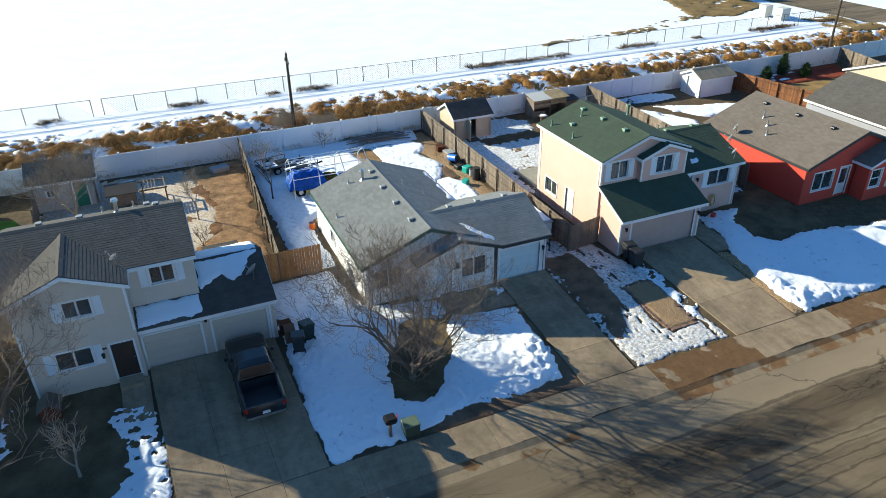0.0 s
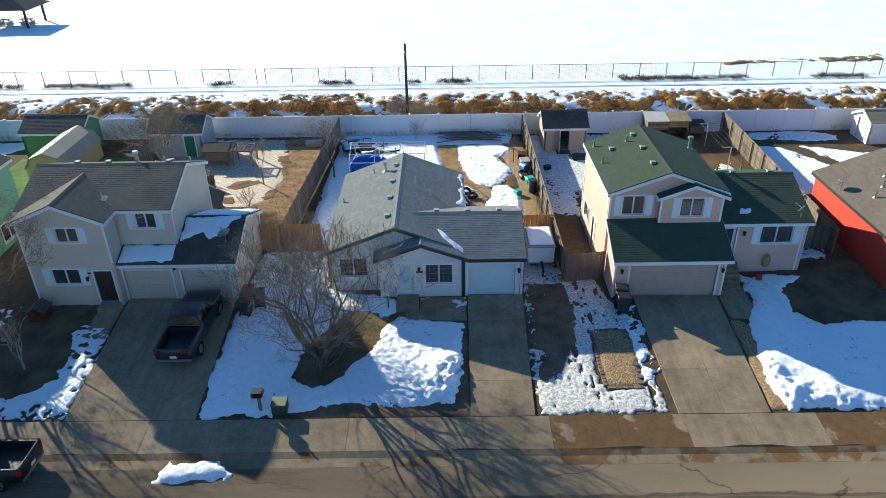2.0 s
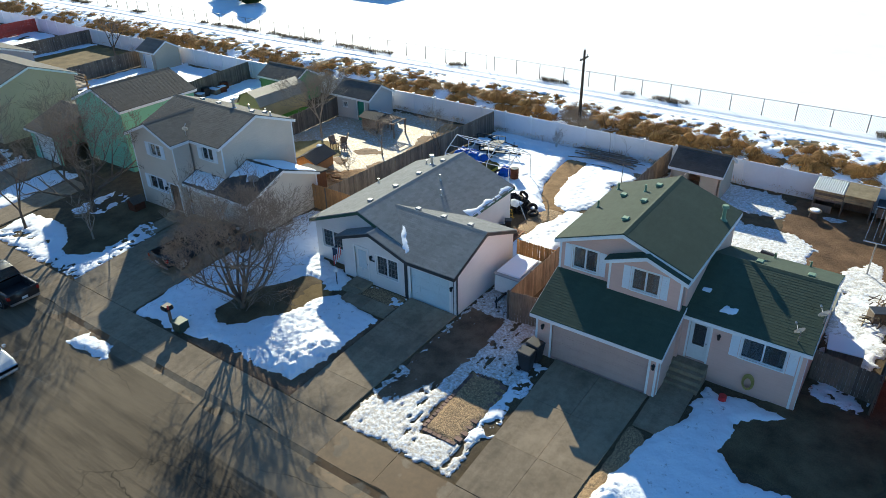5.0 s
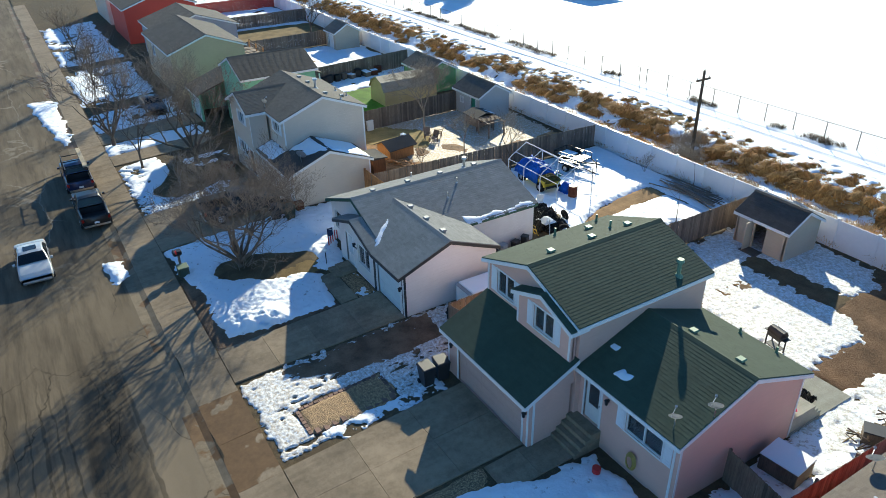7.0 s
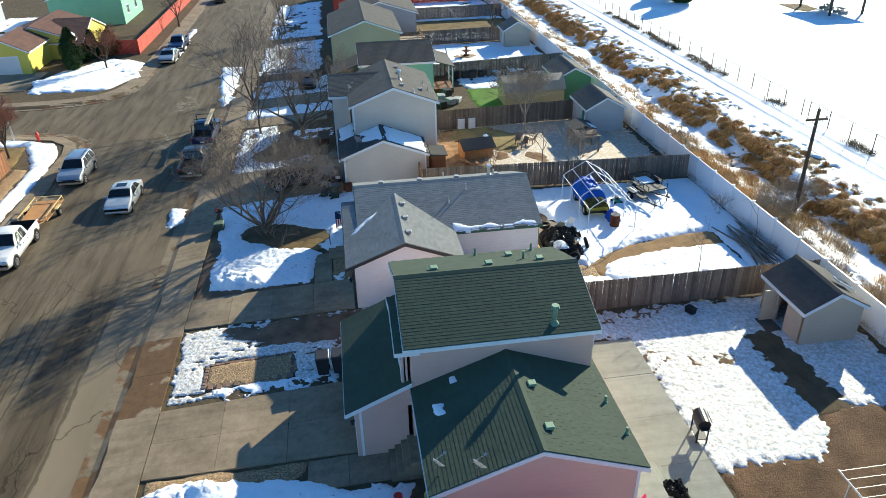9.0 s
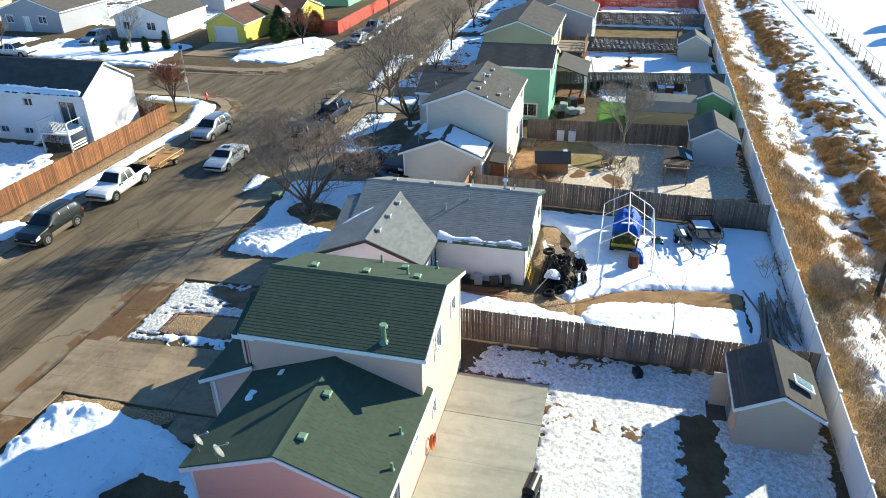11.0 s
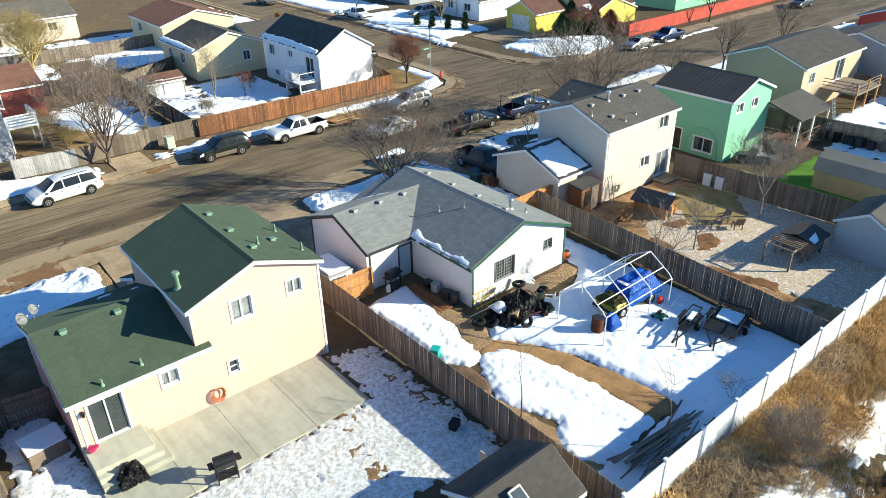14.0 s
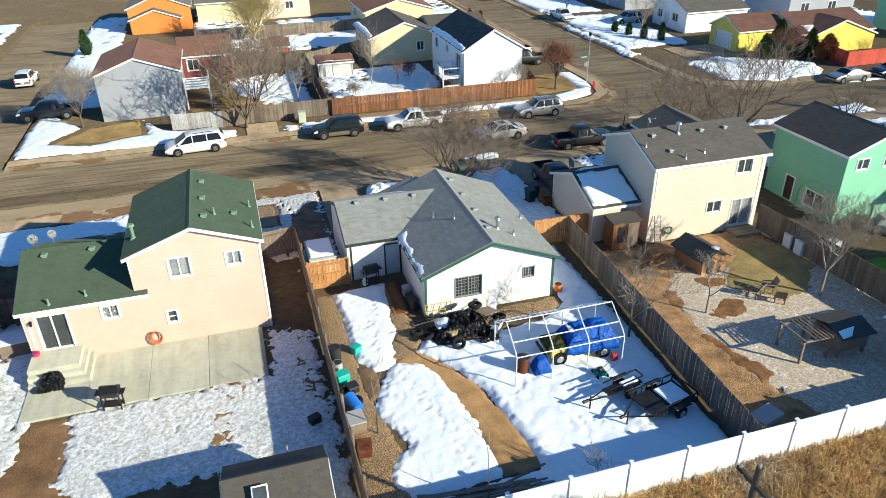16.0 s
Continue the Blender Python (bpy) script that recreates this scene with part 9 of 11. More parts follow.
part("roof", hexa([(1.3, 36.0, 1.86), (3.3, 36.0, 1.86), (3.3, 37.25, 1.86), (1.3, 37.25, 1.86), (1.3, 36.0, 2.05), (3.3, 36.0, 2.05), (3.3, 37.25, 1.92), (1.3, 37.25, 1.92)]), R_DARK["x"], cab)
play = thing("play_structure", (-2.0, 49.0, 0), "wooden play fort with a dark roof and an open pergola", "play structure")
M_LUMBER = wood_boards("greyed_lumber", (0.24, 0.18, 0.13), 0.2)
for x in (0.2, -1.3):
    for y in (48.3, 49.85):
        part("post", box(x - 0.05, x + 0.05, y - 0.05, y + 0.05, 0, 1.2), M_LUMBER, play)
for y in (48.3, 49.85):
    part("beam", box(-1.5, 0.35, y - 0.04, y + 0.04, 1.2, 1.3), M_LUMBER, play)
for i in range(5):
    x = -1.3 + i * 0.22
    part("slat", box(x - 0.03, x + 0.03, 48.15, 50.0, 1.3, 1.36), M_LUMBER, play)
part("slat", box(0.15, 0.22, 48.15, 50.0, 1.3, 1.36), M_LUMBER, play)
part("fort_wall", box(-3.4, -1.75, 48.4, 50.1, 0.42, 1.25), M_LUMBER, play)
part("opening", box(-1.752, -1.74, 48.75, 49.15, 0.75, 1.1), M_PLASTIC_BLACK, play, "dark square opening")
for x in (-3.32, -1.83):
    for y in (48.48, 50.02):
        part("leg", box(x - 0.06, x + 0.06, y - 0.06, y + 0.06, 0, 0.42), M_LUMBER, play)
for y0, y1 in ((48.2, 49.25), (50.3, 49.25)):
    part("fort_roof", hexa([(-3.6, y0, 1.22), (-1.55, y0, 1.22), (-1.55, y1, 1.55), (-3.6, y1, 1.55), (-3.6, y0, 1.28), (-1.55, y0, 1.28), (-1.55, y1, 1.61), (-3.6, y1, 1.61)]), R_DARK["x"], play)
part("snow_cap", prism([(-2.7, 49.75, 1.46), (-1.7, 49.85, 1.43), (-1.65, 50.25, 1.3), (-2.2, 50.2, 1.32)], (0, 0, 0.05)), M_SNOW, play)
stoop = thing("low_wooden_deck", (-6.0, 37.4, 0), "low weathered plank deck at the back door", "deck")
for k in range(8):
    part("plank", bevelled(box(-7.0, -5.1, 36.9 + 0.15 * k, 37.04 + 0.15 * k, 0.0, 0.2), 0.01), M_TAN_PLY if k % 3 else M_LUMBER, stoop)

lean = thing("lean_to_shelter", (33.4, 53.2, 0), "rough board animal shelter with corrugated sheets on its roof", "shelter")
part("back_wall", box(31.8, 35.2, 54.15, 54.22, 0, 1.75), M_FENCE, lean)
for x in (31.8, 33.5, 35.14):
    part("side_wall", box(x, x + 0.06, 52.7, 54.15, 0, 1.65), M_FENCE, lean)
for k in range(4):
    part("front_board", box(31.86, 33.5, 52.7, 52.74, 0.9 + 0.18 * k, 1.06 + 0.18 * k), M_TAN_PLY if k % 2 else M_LUMBER, lean)
for k in range(3):
    part("front_board", box(33.56, 35.14, 52.7, 52.74, 1.1 + 0.18 * k, 1.26 + 0.18 * k), M_TAN_PLY, lean)
part("front_board", box(31.86, 33.0, 52.7, 52.74, 0.1, 0.6), M_LUMBER, lean)
bm = bmesh.new()
for k in range(14):
    x = 31.7 + k * 0.13
    hexa([(x, 52.4, 1.68), (x + 0.065, 52.4, 1.71), (x + 0.065, 54.25, 1.9), (x, 54.25, 1.87), (x, 52.4, 1.7), (x + 0.065, 52.4, 1.73), (x + 0.065, 54.25, 1.92), (x, 54.25, 1.89)], bm)
    hexa([(x + 0.065, 52.4, 1.71), (x + 0.13, 52.4, 1.68), (x + 0.13, 54.25, 1.87), (x + 0.065, 54.25, 1.9), (x + 0.065, 52.4, 1.73), (x + 0.13, 52.4, 1.7), (x + 0.13, 54.25, 1.89), (x + 0.065, 54.25, 1.92)], bm)
part("corrugated_sheet", bm, M_DISH, lean)
part("roof_board", hexa([(33.55, 52.4, 1.68), (35.3, 52.4, 1.68), (35.3, 54.25, 1.87), (33.55, 54.25, 1.87), (33.55, 52.4, 1.73), (35.3, 52.4, 1.73), (35.3, 54.25, 1.92), (33.55, 54.25, 1.92)]), M_TAN_PLY, lean)
hutch = thing("animal_hutch", (36.1, 53.6, 0), "dark wooden hutch against the vinyl fence", "hutch")
part("body", bevelled(box(35.5, 36.7, 53.2, 54.1, 0.35, 1.05), 0.02), M_FENCE, hutch)
part("roof", hexa([(35.4, 53.05, 1.05), (36.8, 53.05, 1.05), (36.8, 54.15, 1.2), (35.4, 54.15, 1.2), (35.4, 53.05, 1.1), (36.8, 53.05, 1.1), (36.8, 54.15, 1.25), (35.4, 54.15, 1.25)]), M_DARKMETAL, hutch)
for x in (35.55, 36.65):
    for y in (53.25, 54.05):
        part("leg", box(x - 0.04, x + 0.04, y - 0.04, y + 0.04, 0, 0.35), M_FENCE, hutch)
stump = thing("stump_table", (32.2, 51.7, 0), "snow-topped tree stump used as a table", "stump")
part("stump", rod((32.2, 51.7, -0.05), (32.2, 51.7, 0.5), 0.3, 0.24, 14), M_BARK, stump)
part("top", bevelled(rod((32.2, 51.7, 0.5), (32.2, 51.7, 0.58), 0.42, sides=18), 0.02), M_LUMBER, stump)
part("snow_cap", bevelled(rod((32.2, 51.7, 0.58), (32.2, 51.7, 0.64), 0.32, 0.26, 16), 0.02), M_SNOW, stump)
line = thing("clothes_line", (36.1, 48.4, 0), "grey metal clothes line on two T-shaped posts", "clothes line")
for y in (45.9, 51.0):
    part("post", rod((36.1, y, -0.1), (36.1, y, 2.0), 0.045, sides=8), M_METAL, line)
    part("crossbar", rod((35.45, y, 2.0), (36.75, y, 2.0), 0.035, sides=8), M_METAL, line)
for x in (35.5, 35.9, 36.3, 36.7):
    part("wire", rod((x, 45.9, 2.0), (x, 51.0, 1.97), 0.008, sides=4), M_METAL, line)
pile = thing("branch_pile", (37.1, 41.6, 0), "heap of cut branches and boards along the fence", "wood pile")
rnd = random.Random(41)
for k in range(34):
    a, l_ = rnd.uniform(0, 180), rnd.uniform(0.5, 1.3)
    m = pose(37.1 + rnd.uniform(-0.45, 0.4), 41.7 + rnd.uniform(-1.4, 1.4), 0.06 + 0.014 * k, 0, rnd.uniform(-14, 14), a)
    bm = rod((-l_ / 2, 0, 0), (l_ / 2, 0, 0), 0.035, 0.02, 6)
    bmesh.ops.transform(bm, matrix=m, verts=bm.verts)
    part("branch", bm, rnd.choice((M_TAN_PLY, M_LUMBER, M_BARK)), pile)

# porch and arch of the mint house, deck of the tan house
porch = thing("porch_roof", (-20.6, 40, 0), "grey shingled porch roof on white posts", "porch")
part("roof_slope", hexa([(-23.4, 38.45, 3.5), (-18.0, 38.45, 3.5), (-18.0, 41.3, 2.6), (-23.4, 41.3, 2.6), (-23.4, 38.45, 3.62), (-18.0, 38.45, 3.62), (-18.0, 41.3, 2.72), (-23.4, 41.3, 2.72)]), R_BROWN["x"], porch)
for x in (-23.2, -20.6, -18.2):
    part("post", box(x - 0.06, x + 0.06, 41.05, 41.17, 0, 2.6), M_TRIM, porch)
part("floor", box(-23.3, -18.1, 38.45, 41.2, 0.0, 0.5), M_FENCE_RED, porch)
for x0, x1, y in ((-23.2, -20.7, 41.1), (-20.5, -18.2, 41.1)):
    for z in (0.7, 1.3):
        part("rail", box(x0, x1, y - 0.03, y + 0.03, z, z + 0.06), M_FENCE_RED, porch)
ladder = thing("ladder", (-23.6, 41.4, 0), "aluminium ladder leaning on the porch roof", "ladder")
for dx in (0, 0.4):
    part("stile", rod((-23.6 + dx, 42.0, 0), (-23.6 + dx, 41.2, 3.3), 0.03), M_METAL, ladder)
for i in range(9):
    part("rung", rod((-23.6, 42.0 - 0.08 * i - 0.05, 0.3 + i * 0.33), (-23.2, 42.0 - 0.08 * i - 0.05, 0.3 + i * 0.33), 0.018), M_METAL, ladder)
arch = thing("wall_arch", (-12.15, 36.4, 0), "pale half-round moulding round a window", "moulding")
bm = bmesh.new()
pts = [(-12.16, 36.45 + 1.35 * math.cos(a), 0.7 + 1.6 * math.sin(a)) for a in [math.pi * i / 18 for i in range(19)]]
pts = [(-12.16, 37.8, 0.0)] + pts + [(-12.16, 35.1, 0.0)]
for a, b in zip(pts, pts[1:]):
    rod(a, b, 0.04, sides=6, bm=bm)
part("moulding_rim", bm, S_MINT, arch)
wd = thing("wooden_deck", (-34, 38.5, 0), "raised brown wooden deck behind the tan house", "deck")
part("platform", box(-36.4, -31.2, 36.85, 40.2, 1.7, 1.85), M_FENCE, wd)
for x in (-36.2, -33.8, -31.4):
    part("post", box(x - 0.07, x + 0.07, 39.95, 40.09, 0, 2.7), M_FENCE_NEW, wd)
for z in (2.1, 2.4, 2.7):
    part("rail", box(-36.3, -31.3, 40.0, 40.05, z, z + 0.06), M_FENCE, wd)
    part("rail", box(-31.35, -31.3, 36.9, 40.0, z, z + 0.06), M_FENCE, wd)


# ---- things in the snowy back yard ----
M_TARP = surface("blue_tarpaulin", (0.004, 0.17, 0.78), 0.5, 0.25, 1.2, 6, 0.9, depth=0.08)
M_TARP_BLACK = surface("black_plastic_sheet", (0.012, 0.012, 0.014), 0.3, 0.3, 1.5, 7, 1.0, depth=0.1)
M_YELLOW = surface("yellow_body_paint", (0.6, 0.48, 0.05), 0.4, 0.15)
M_CAMO = surface("olive_camouflage_cloth", (0.2, 0.19, 0.07), 0.8, 0.6, 3.0, 8, 0.5)
M_RUSTY = surface("rusty_steel", (0.16, 0.055, 0.03), 0.8, 0.4, 3, 14, 0.5)
M_WHITE_PIPE = surface("white_steel_tube", (0.75, 0.76, 0.77), 0.4, 0.08)
canopy = thing("canopy_frame", (10.5, 46.0, 0), "bare white steel tube frame of a canopy", "canopy frame")
for i in range(4):
    k = i / 3
    a, b = Vector((13.75 - 5.4 * k, 47.4, 0)), Vector((13.65 - 5.4 * k, 44.4, 0))
    m = (a + b) / 2
    bm = bmesh.new()
    chain = [a, a + Vector((0, 0, 1.75)), a + (m - a) * 0.15 + Vector((0, 0, 1.98)), m + Vector((0, 0, 2.75)), b + (m - b) * 0.15 + Vector((0, 0, 1.98)), b + Vector((0, 0, 1.75)), b]
    for p, q in zip(chain, chain[1:]):
        rod(p, q, 0.03, sides=8, bm=bm)
    part("arch_tube", bm, M_WHITE_PIPE, canopy)
for u, z in ((0.0, 1.78), (0.5, 2.75), (1.0, 1.78), (0.2, 2.2), (0.8, 2.2)):
    s0 = Vector((13.75, 47.4, 0)).lerp(Vector((13.65, 44.4, 0)), u)
    s1 = Vector((8.35, 47.4, 0)).lerp(Vector((8.25, 44.4, 0)), u)
    part("purlin_tube", rod(s0 + Vector((0, 0, z)), s1 + Vector((0, 0, z)), 0.028), M_WHITE_PIPE, canopy)

jeep = thing("off_road_vehicle", (0, 0, 0), "old yellow open off-road vehicle under a blue tarpaulin", "car")
part("body", bevelled(box(-1.7, 1.62, -0.7, 0.7, 0.42, 0.86), 0.05), M_YELLOW, jeep)
rng = np.random.default_rng(88)


def drape(x0, x1, y0, y1, ztop, zlow, seed, n=26, rim=0.3, jag=0.12, crease=0.0):
    """A cloth thrown over something: high in the middle, falling and creased at its edges."""
    xs, ys = np.linspace(x0, x1, n), np.linspace(y0, y1, n)
    X_, Y_ = np.meshgrid(xs, ys)
    e = np.minimum(np.minimum(X_ - x0, x1 - X_), np.minimum(Y_ - y0, y1 - Y_))
    z = zlow + (ztop - zlow) * np.clip(e / rim, 0, 1) ** 0.6 + jag * (fbm(X_ * 3.1, Y_ * 3.1, seed) - 0.5) * 2
    if crease:
        z = z - crease * np.abs(fbm(X_ * 2.3, Y_ * 2.3, seed + 7, 4) - 0.5) * 4 + crease * np.abs(fbm(X_ * 6.1, Y_ * 6.1, seed + 9, 3) - 0.5) * 1.5
        z = np.maximum(z, zlow - 0.06)
    X_ = X_ + 0.1 * (fbm(X_ * 4, Y_ * 4, seed + 1) - 0.5)
    idx = np.arange(n * n).reshape(n, n)
    f_ = np.stack([idx[:-1, :-1], idx[:-1, 1:], idx[1:, 1:], idx[1:, :-1]], -1).reshape(-1, 4)
    bm = bmesh.new()
    vs_ = [bm.verts.new(p) for p in np.stack([X_, Y_, z], -1).reshape(-1, 3).tolist()]
    for q in f_.tolist():
        bm.faces.new([vs_[i] for i in q])
    bmesh.ops.solidify(bm, geom=bm.faces[:], thickness=0.012)
    return bm


part("tarpaulin", drape(-1.9, 0.85, -0.86, 0.86, 1.7, 0.58, 301, 44, 0.55, 0.1, 0.1), M_TARP, jeep, "creased blue tarpaulin", True)
part("bonnet", drape(0.6, 1.75, -0.68, 0.68, 1.16, 0.78, 303, 24, 0.35, 0.05, 0.06), M_CAMO, jeep, "camouflage cloth over the bonnet")
part("snow_cap", bevelled(box(0.15, 0.55, -0.3, 0.35, 1.5, 1.58), 0.03), M_SNOW, jeep)
for x in (-1.1, 1.15):
    for y, s_ in ((0.66, 1), (-0.66, -1)):
        tyre = part("tyre", bevelled(rod((x, y - 0.12 * s_, 0.36), (x, y + 0.14 * s_, 0.36), 0.36, sides=20), 0.03), M_RUBBER, jeep)
        part("rim", rod((x, y + 0.13 * s_, 0.36), (x, y + 0.16 * s_, 0.36), 0.19, 0.15, 12), M_RIM, tyre)
part("bumper", bevelled(box(1.75, 1.87, -0.7, 0.7, 0.42, 0.56), 0.02), M_DARKMETAL, jeep)
jeep.matrix_basis = pose(9.95, 45.85, 0.1, 0, 0, -3)


def barrel(at, r, h, mat, label, name="steel_drum", lid=None, tip=0):
    z = float(lot_z(*at)) + 0.05
    base = thing(name, (0, 0, 0), label, "drum")
    bm = rod((0, 0, 0), (0, 0, h), r, sides=20)
    for k in (0.33, 0.66, 0.98):
        rod((0, 0, h * k - 0.02), (0, 0, h * k + 0.02), r * 1.04, sides=20, bm=bm)
    part("shell", bm, mat, base)
    part("top", rod((0, 0, h), (0, 0, h + 0.012), r * 0.93, sides=20), lid or M_PLASTIC_BLACK, base)
    base.matrix_basis = pose(at[0], at[1], z + (r if tip else 0), tip, 0, 20)
    return base


M_BLUE_PLASTIC = surface("blue_plastic", (0.02, 0.16, 0.6), 0.4, 0.1)
M_TEAL_PLASTIC = surface("teal_plastic", (0.02, 0.4, 0.34), 0.4, 0.1)
M_GREEN_PLASTIC = surface("dark_green_plastic", (0.012, 0.03, 0.02), 0.45, 0.15)
M_RED_PLASTIC = surface("red_plastic", (0.6, 0.03, 0.03), 0.4, 0.1)
barrel((13.0, 46.4), 0.3, 0.9, M_RUSTY, "rust-brown steel drum in the snow")
barrel((20.95, 46.9), 0.28, 0.85, M_BLUE_PLASTIC, "blue plastic drum lying by the fence", tip=80)
barrel((21.3, 42.9), 0.28, 0.9, M_PLASTIC_BLACK, "black plastic drum by the fence")
barrel((21.3, 43.6), 0.22, 0.5, M_DISH, "white plastic pail by the fence", "plastic_pail")
bag = thing("tarpaulin_bundle", (12.1, 46.6, 0.1), "blue tarpaulin bundle in the snow", "tarpaulin")
part("cloth", drape(11.7, 12.6, 46.2, 47.0, 0.85, 0.12, 311, 16, 0.25, 0.08), M_TARP, bag, smooth=True)
can = thing("fuel_can", (8.5, 47.0, 0.1), "red plastic fuel can in the snow", "fuel can")
part("tank", bevelled(box(8.32, 8.68, 46.88, 47.12, 0.12, 0.5), 0.05, 2), M_RED_PLASTIC, can)
part("spout", rod((8.6, 47, 0.5), (8.7, 47, 0.6), 0.03), M_PLASTIC_BLACK, can)
mow = thing("lawn_mower", (9.7, 47.8, 0.1), "green lawn mower standing in the snow", "lawn mower")
part("deck", bevelled(box(9.4, 9.95, 47.55, 48.05, 0.18, 0.36), 0.05, 2), M_TEAL, mow)
part("engine", bevelled(box(9.55, 9.8, 47.68, 47.92, 0.36, 0.55), 0.03), M_PLASTIC_BLACK, mow)
for x in (9.42, 9.93):
    for y in (47.55, 48.05):
        part("wheel", rod((x - 0.03, y, 0.2), (x + 0.03, y, 0.2), 0.1, sides=12), M_RUBBER, mow)
for y in (47.62, 47.98):
    part("handle", rod((9.45, y, 0.36), (8.75, y, 0.95), 0.015), M_METAL, mow)


def flat_trailer(at, turn, label, length=2.4, width=1.5, z=0.1, bed=None, snowy=True, posts=True, colour=None):
    base = thing("utility_trailer", (0, 0, 0), label, "trailer")
    c = colour or M_DARKMETAL
    hl, hw = length / 2, width / 2
    part("bed", box(-hl, hl, -hw, hw, 0.45, 0.52), bed or M_DARKMETAL, base)
    for y in (-hw, hw):
        part("side_rail", box(-hl, hl, y - 0.025, y + 0.025, 0.82, 0.87), c, base)
        if posts:
            for k in range(5):
                x = -hl + length * k / 4
                part("stake", box(x - 0.02, x + 0.02, y - 0.02, y + 0.02, 0.45, 0.85), c, base)
        tyre = part("tyre", bevelled(rod((-0.15, y + (0.05 if y > 0 else -0.05), 0.3), (-0.15, y + (0.25 if y > 0 else -0.25), 0.3), 0.3, sides=18), 0.03), M_RUBBER, base)
        part("rim", rod((-0.15, y + (0.25 if y > 0 else -0.25), 0.3), (-0.15, y + (0.27 if y > 0 else -0.27), 0.3), 0.16, sides=12), M_RIM, tyre)
        part("fender", bevelled(box(-0.6, 0.3, y + (0.03 if y > 0 else -0.28), y + (0.28 if y > 0 else -0.03), 0.64, 0.68), 0.015), c, base)
        part("tongue_bar", rod((hl, y * 0.8, 0.46), (hl + 1.1, 0, 0.46), 0.04, sides=6), c, base)
    part("end_rail", box(-hl - 0.025, -hl + 0.025, -hw, hw, 0.82, 0.87), c, base)
    part("hitch", bevelled(box(hl + 1.0, hl + 1.3, -0.06, 0.06, 0.42, 0.54), 0.02), c, base)
    part("jack", rod((hl + 0.95, 0.1, 0.02), (hl + 0.95, 0.1, 0.75), 0.035), c, base)
    if snowy:
        part("snow_cap", bevelled(box(-hl * 0.85, hl * 0.1, -hw * 0.8, hw * 0.75, 0.52, 0.62), 0.05), M_SNOW, base)
    base.matrix_basis = pose(at[0], at[1], z, 0, 0, turn)
    return base


flat_trailer((8.1, 50.6), 12, "black open utility trailer holding snow")
flat_trailer((9.4, 49.3), 12, "narrow black boat trailer in the snow", 1.9, 0.5, posts=False)
flat_trailer((2.8, 8.6), 0, "tandem flat trailer with an orange timber deck", 3.4, 1.8, ROAD_Z + 0.02, M_FENCE_NEW, False, True, surface("yellow_tan_frame_paint", (0.62, 0.45, 0.2), 0.5, 0.15))

pile = thing("tarped_scrap_pile", (15.0, 43.1, 0.05), "heap of scrap under a black plastic sheet", "scrap pile")
part("plastic_sheet", drape(13.3, 15.8, 41.3, 43.4, 0.95, 0.06, 321, 60, 0.7, 0.2, 0.24), M_TARP_BLACK, pile)
part("plastic_sheet", drape(14.6, 16.4, 41.7, 43.5, 0.6, 0.05, 322, 50, 0.5, 0.16, 0.2), M_TARP_BLACK, pile)
part("plastic_sheet", drape(13.0, 14.2, 42.6, 43.9, 0.55, 0.05, 324, 40, 0.35, 0.16, 0.26), M_TARP_BLACK, pile)
part("snow_cap", bevelled(drape(15.0, 16.0, 41.6, 42.5, 0.8, 0.55, 323, 12, 0.4, 0.06), 0.01), M_SNOW, pile)
part("plywood_board", local(pose(13.2, 42.0, 0.75, 6, -8, 25), bevelled(box(-0.5, 0.5, -0.4, 0.4, 0, 0.03), 0.006)), M_LUMBER, pile)
part("plywood_board", local(pose(13.0, 42.6, 0.5, 26, -10, 65), bevelled(box(-0.5, 0.5, -0.25, 0.25, 0, 0.03), 0.006)), M_TAN_PLY, pile)
for k in range(4):
    part("plank", local(pose(12.9 + 0.12 * k, 43.2 - 0.3 * k, 0.3 + 0.06 * k, 8 - 5 * k, 12, 20 + 24 * k), bevelled(box(-0.6, 0.6, -0.06, 0.06, 0, 0.03), 0.005)), (M_TAN_PLY, M_FENCE)[k % 2], pile)
part("wooden_crate", local(pose(15.3, 42.9, 0.42, 0, 10, 30), bevelled(box(-0.3, 0.3, -0.22, 0.22, 0, 0.26), 0.02)), M_TAN_PLY, pile)
part("pipe", rod((13.2, 43.6, 0.2), (14.8, 43.5, 0.45), 0.04), M_RUSTY, pile)
part("pipe", rod((16.9, 41.2, 0.1), (15.9, 42.0, 0.8), 0.03), M_METAL, pile)
for x, y, a in ((13.2, 43.3, 40), (12.7, 41.5, 160)):
    seat_ = thing("plastic_chair", (0, 0, 0), "white plastic garden chair beside the scrap heap", "chair", "white plastic chairs")
    part("seat", bevelled(box(-0.22, 0.22, -0.2, 0.22, 0.4, 0.44), 0.015), M_TRIM, seat_)
    part("backrest", bevelled(hexa([(-0.22, 0.2, 0.42), (0.22, 0.2, 0.42), (0.22, 0.24, 0.42), (-0.22, 0.24, 0.42), (-0.2, 0.34, 0.85), (0.2, 0.34, 0.85), (0.2, 0.38, 0.85), (-0.2, 0.38, 0.85)]), 0.012), M_TRIM, seat_)
    for u in (-0.2, 0.2):
        for w_ in (-0.18, 0.2):
            part("leg", rod((u, w_, 0), (u * 0.9, w_ * 0.9, 0.42), 0.025, 0.02, 6), M_TRIM, seat_)
        part("armrest", box(u - 0.03, u + 0.03, -0.18, 0.26, 0.6, 0.63), M_TRIM, seat_)
    seat_.matrix_basis = pose(x, y, 0.16, 0, 0, a)
M_AMBER = surface("yellow_frame_paint", (0.6, 0.38, 0.04), 0.5, 0.15)
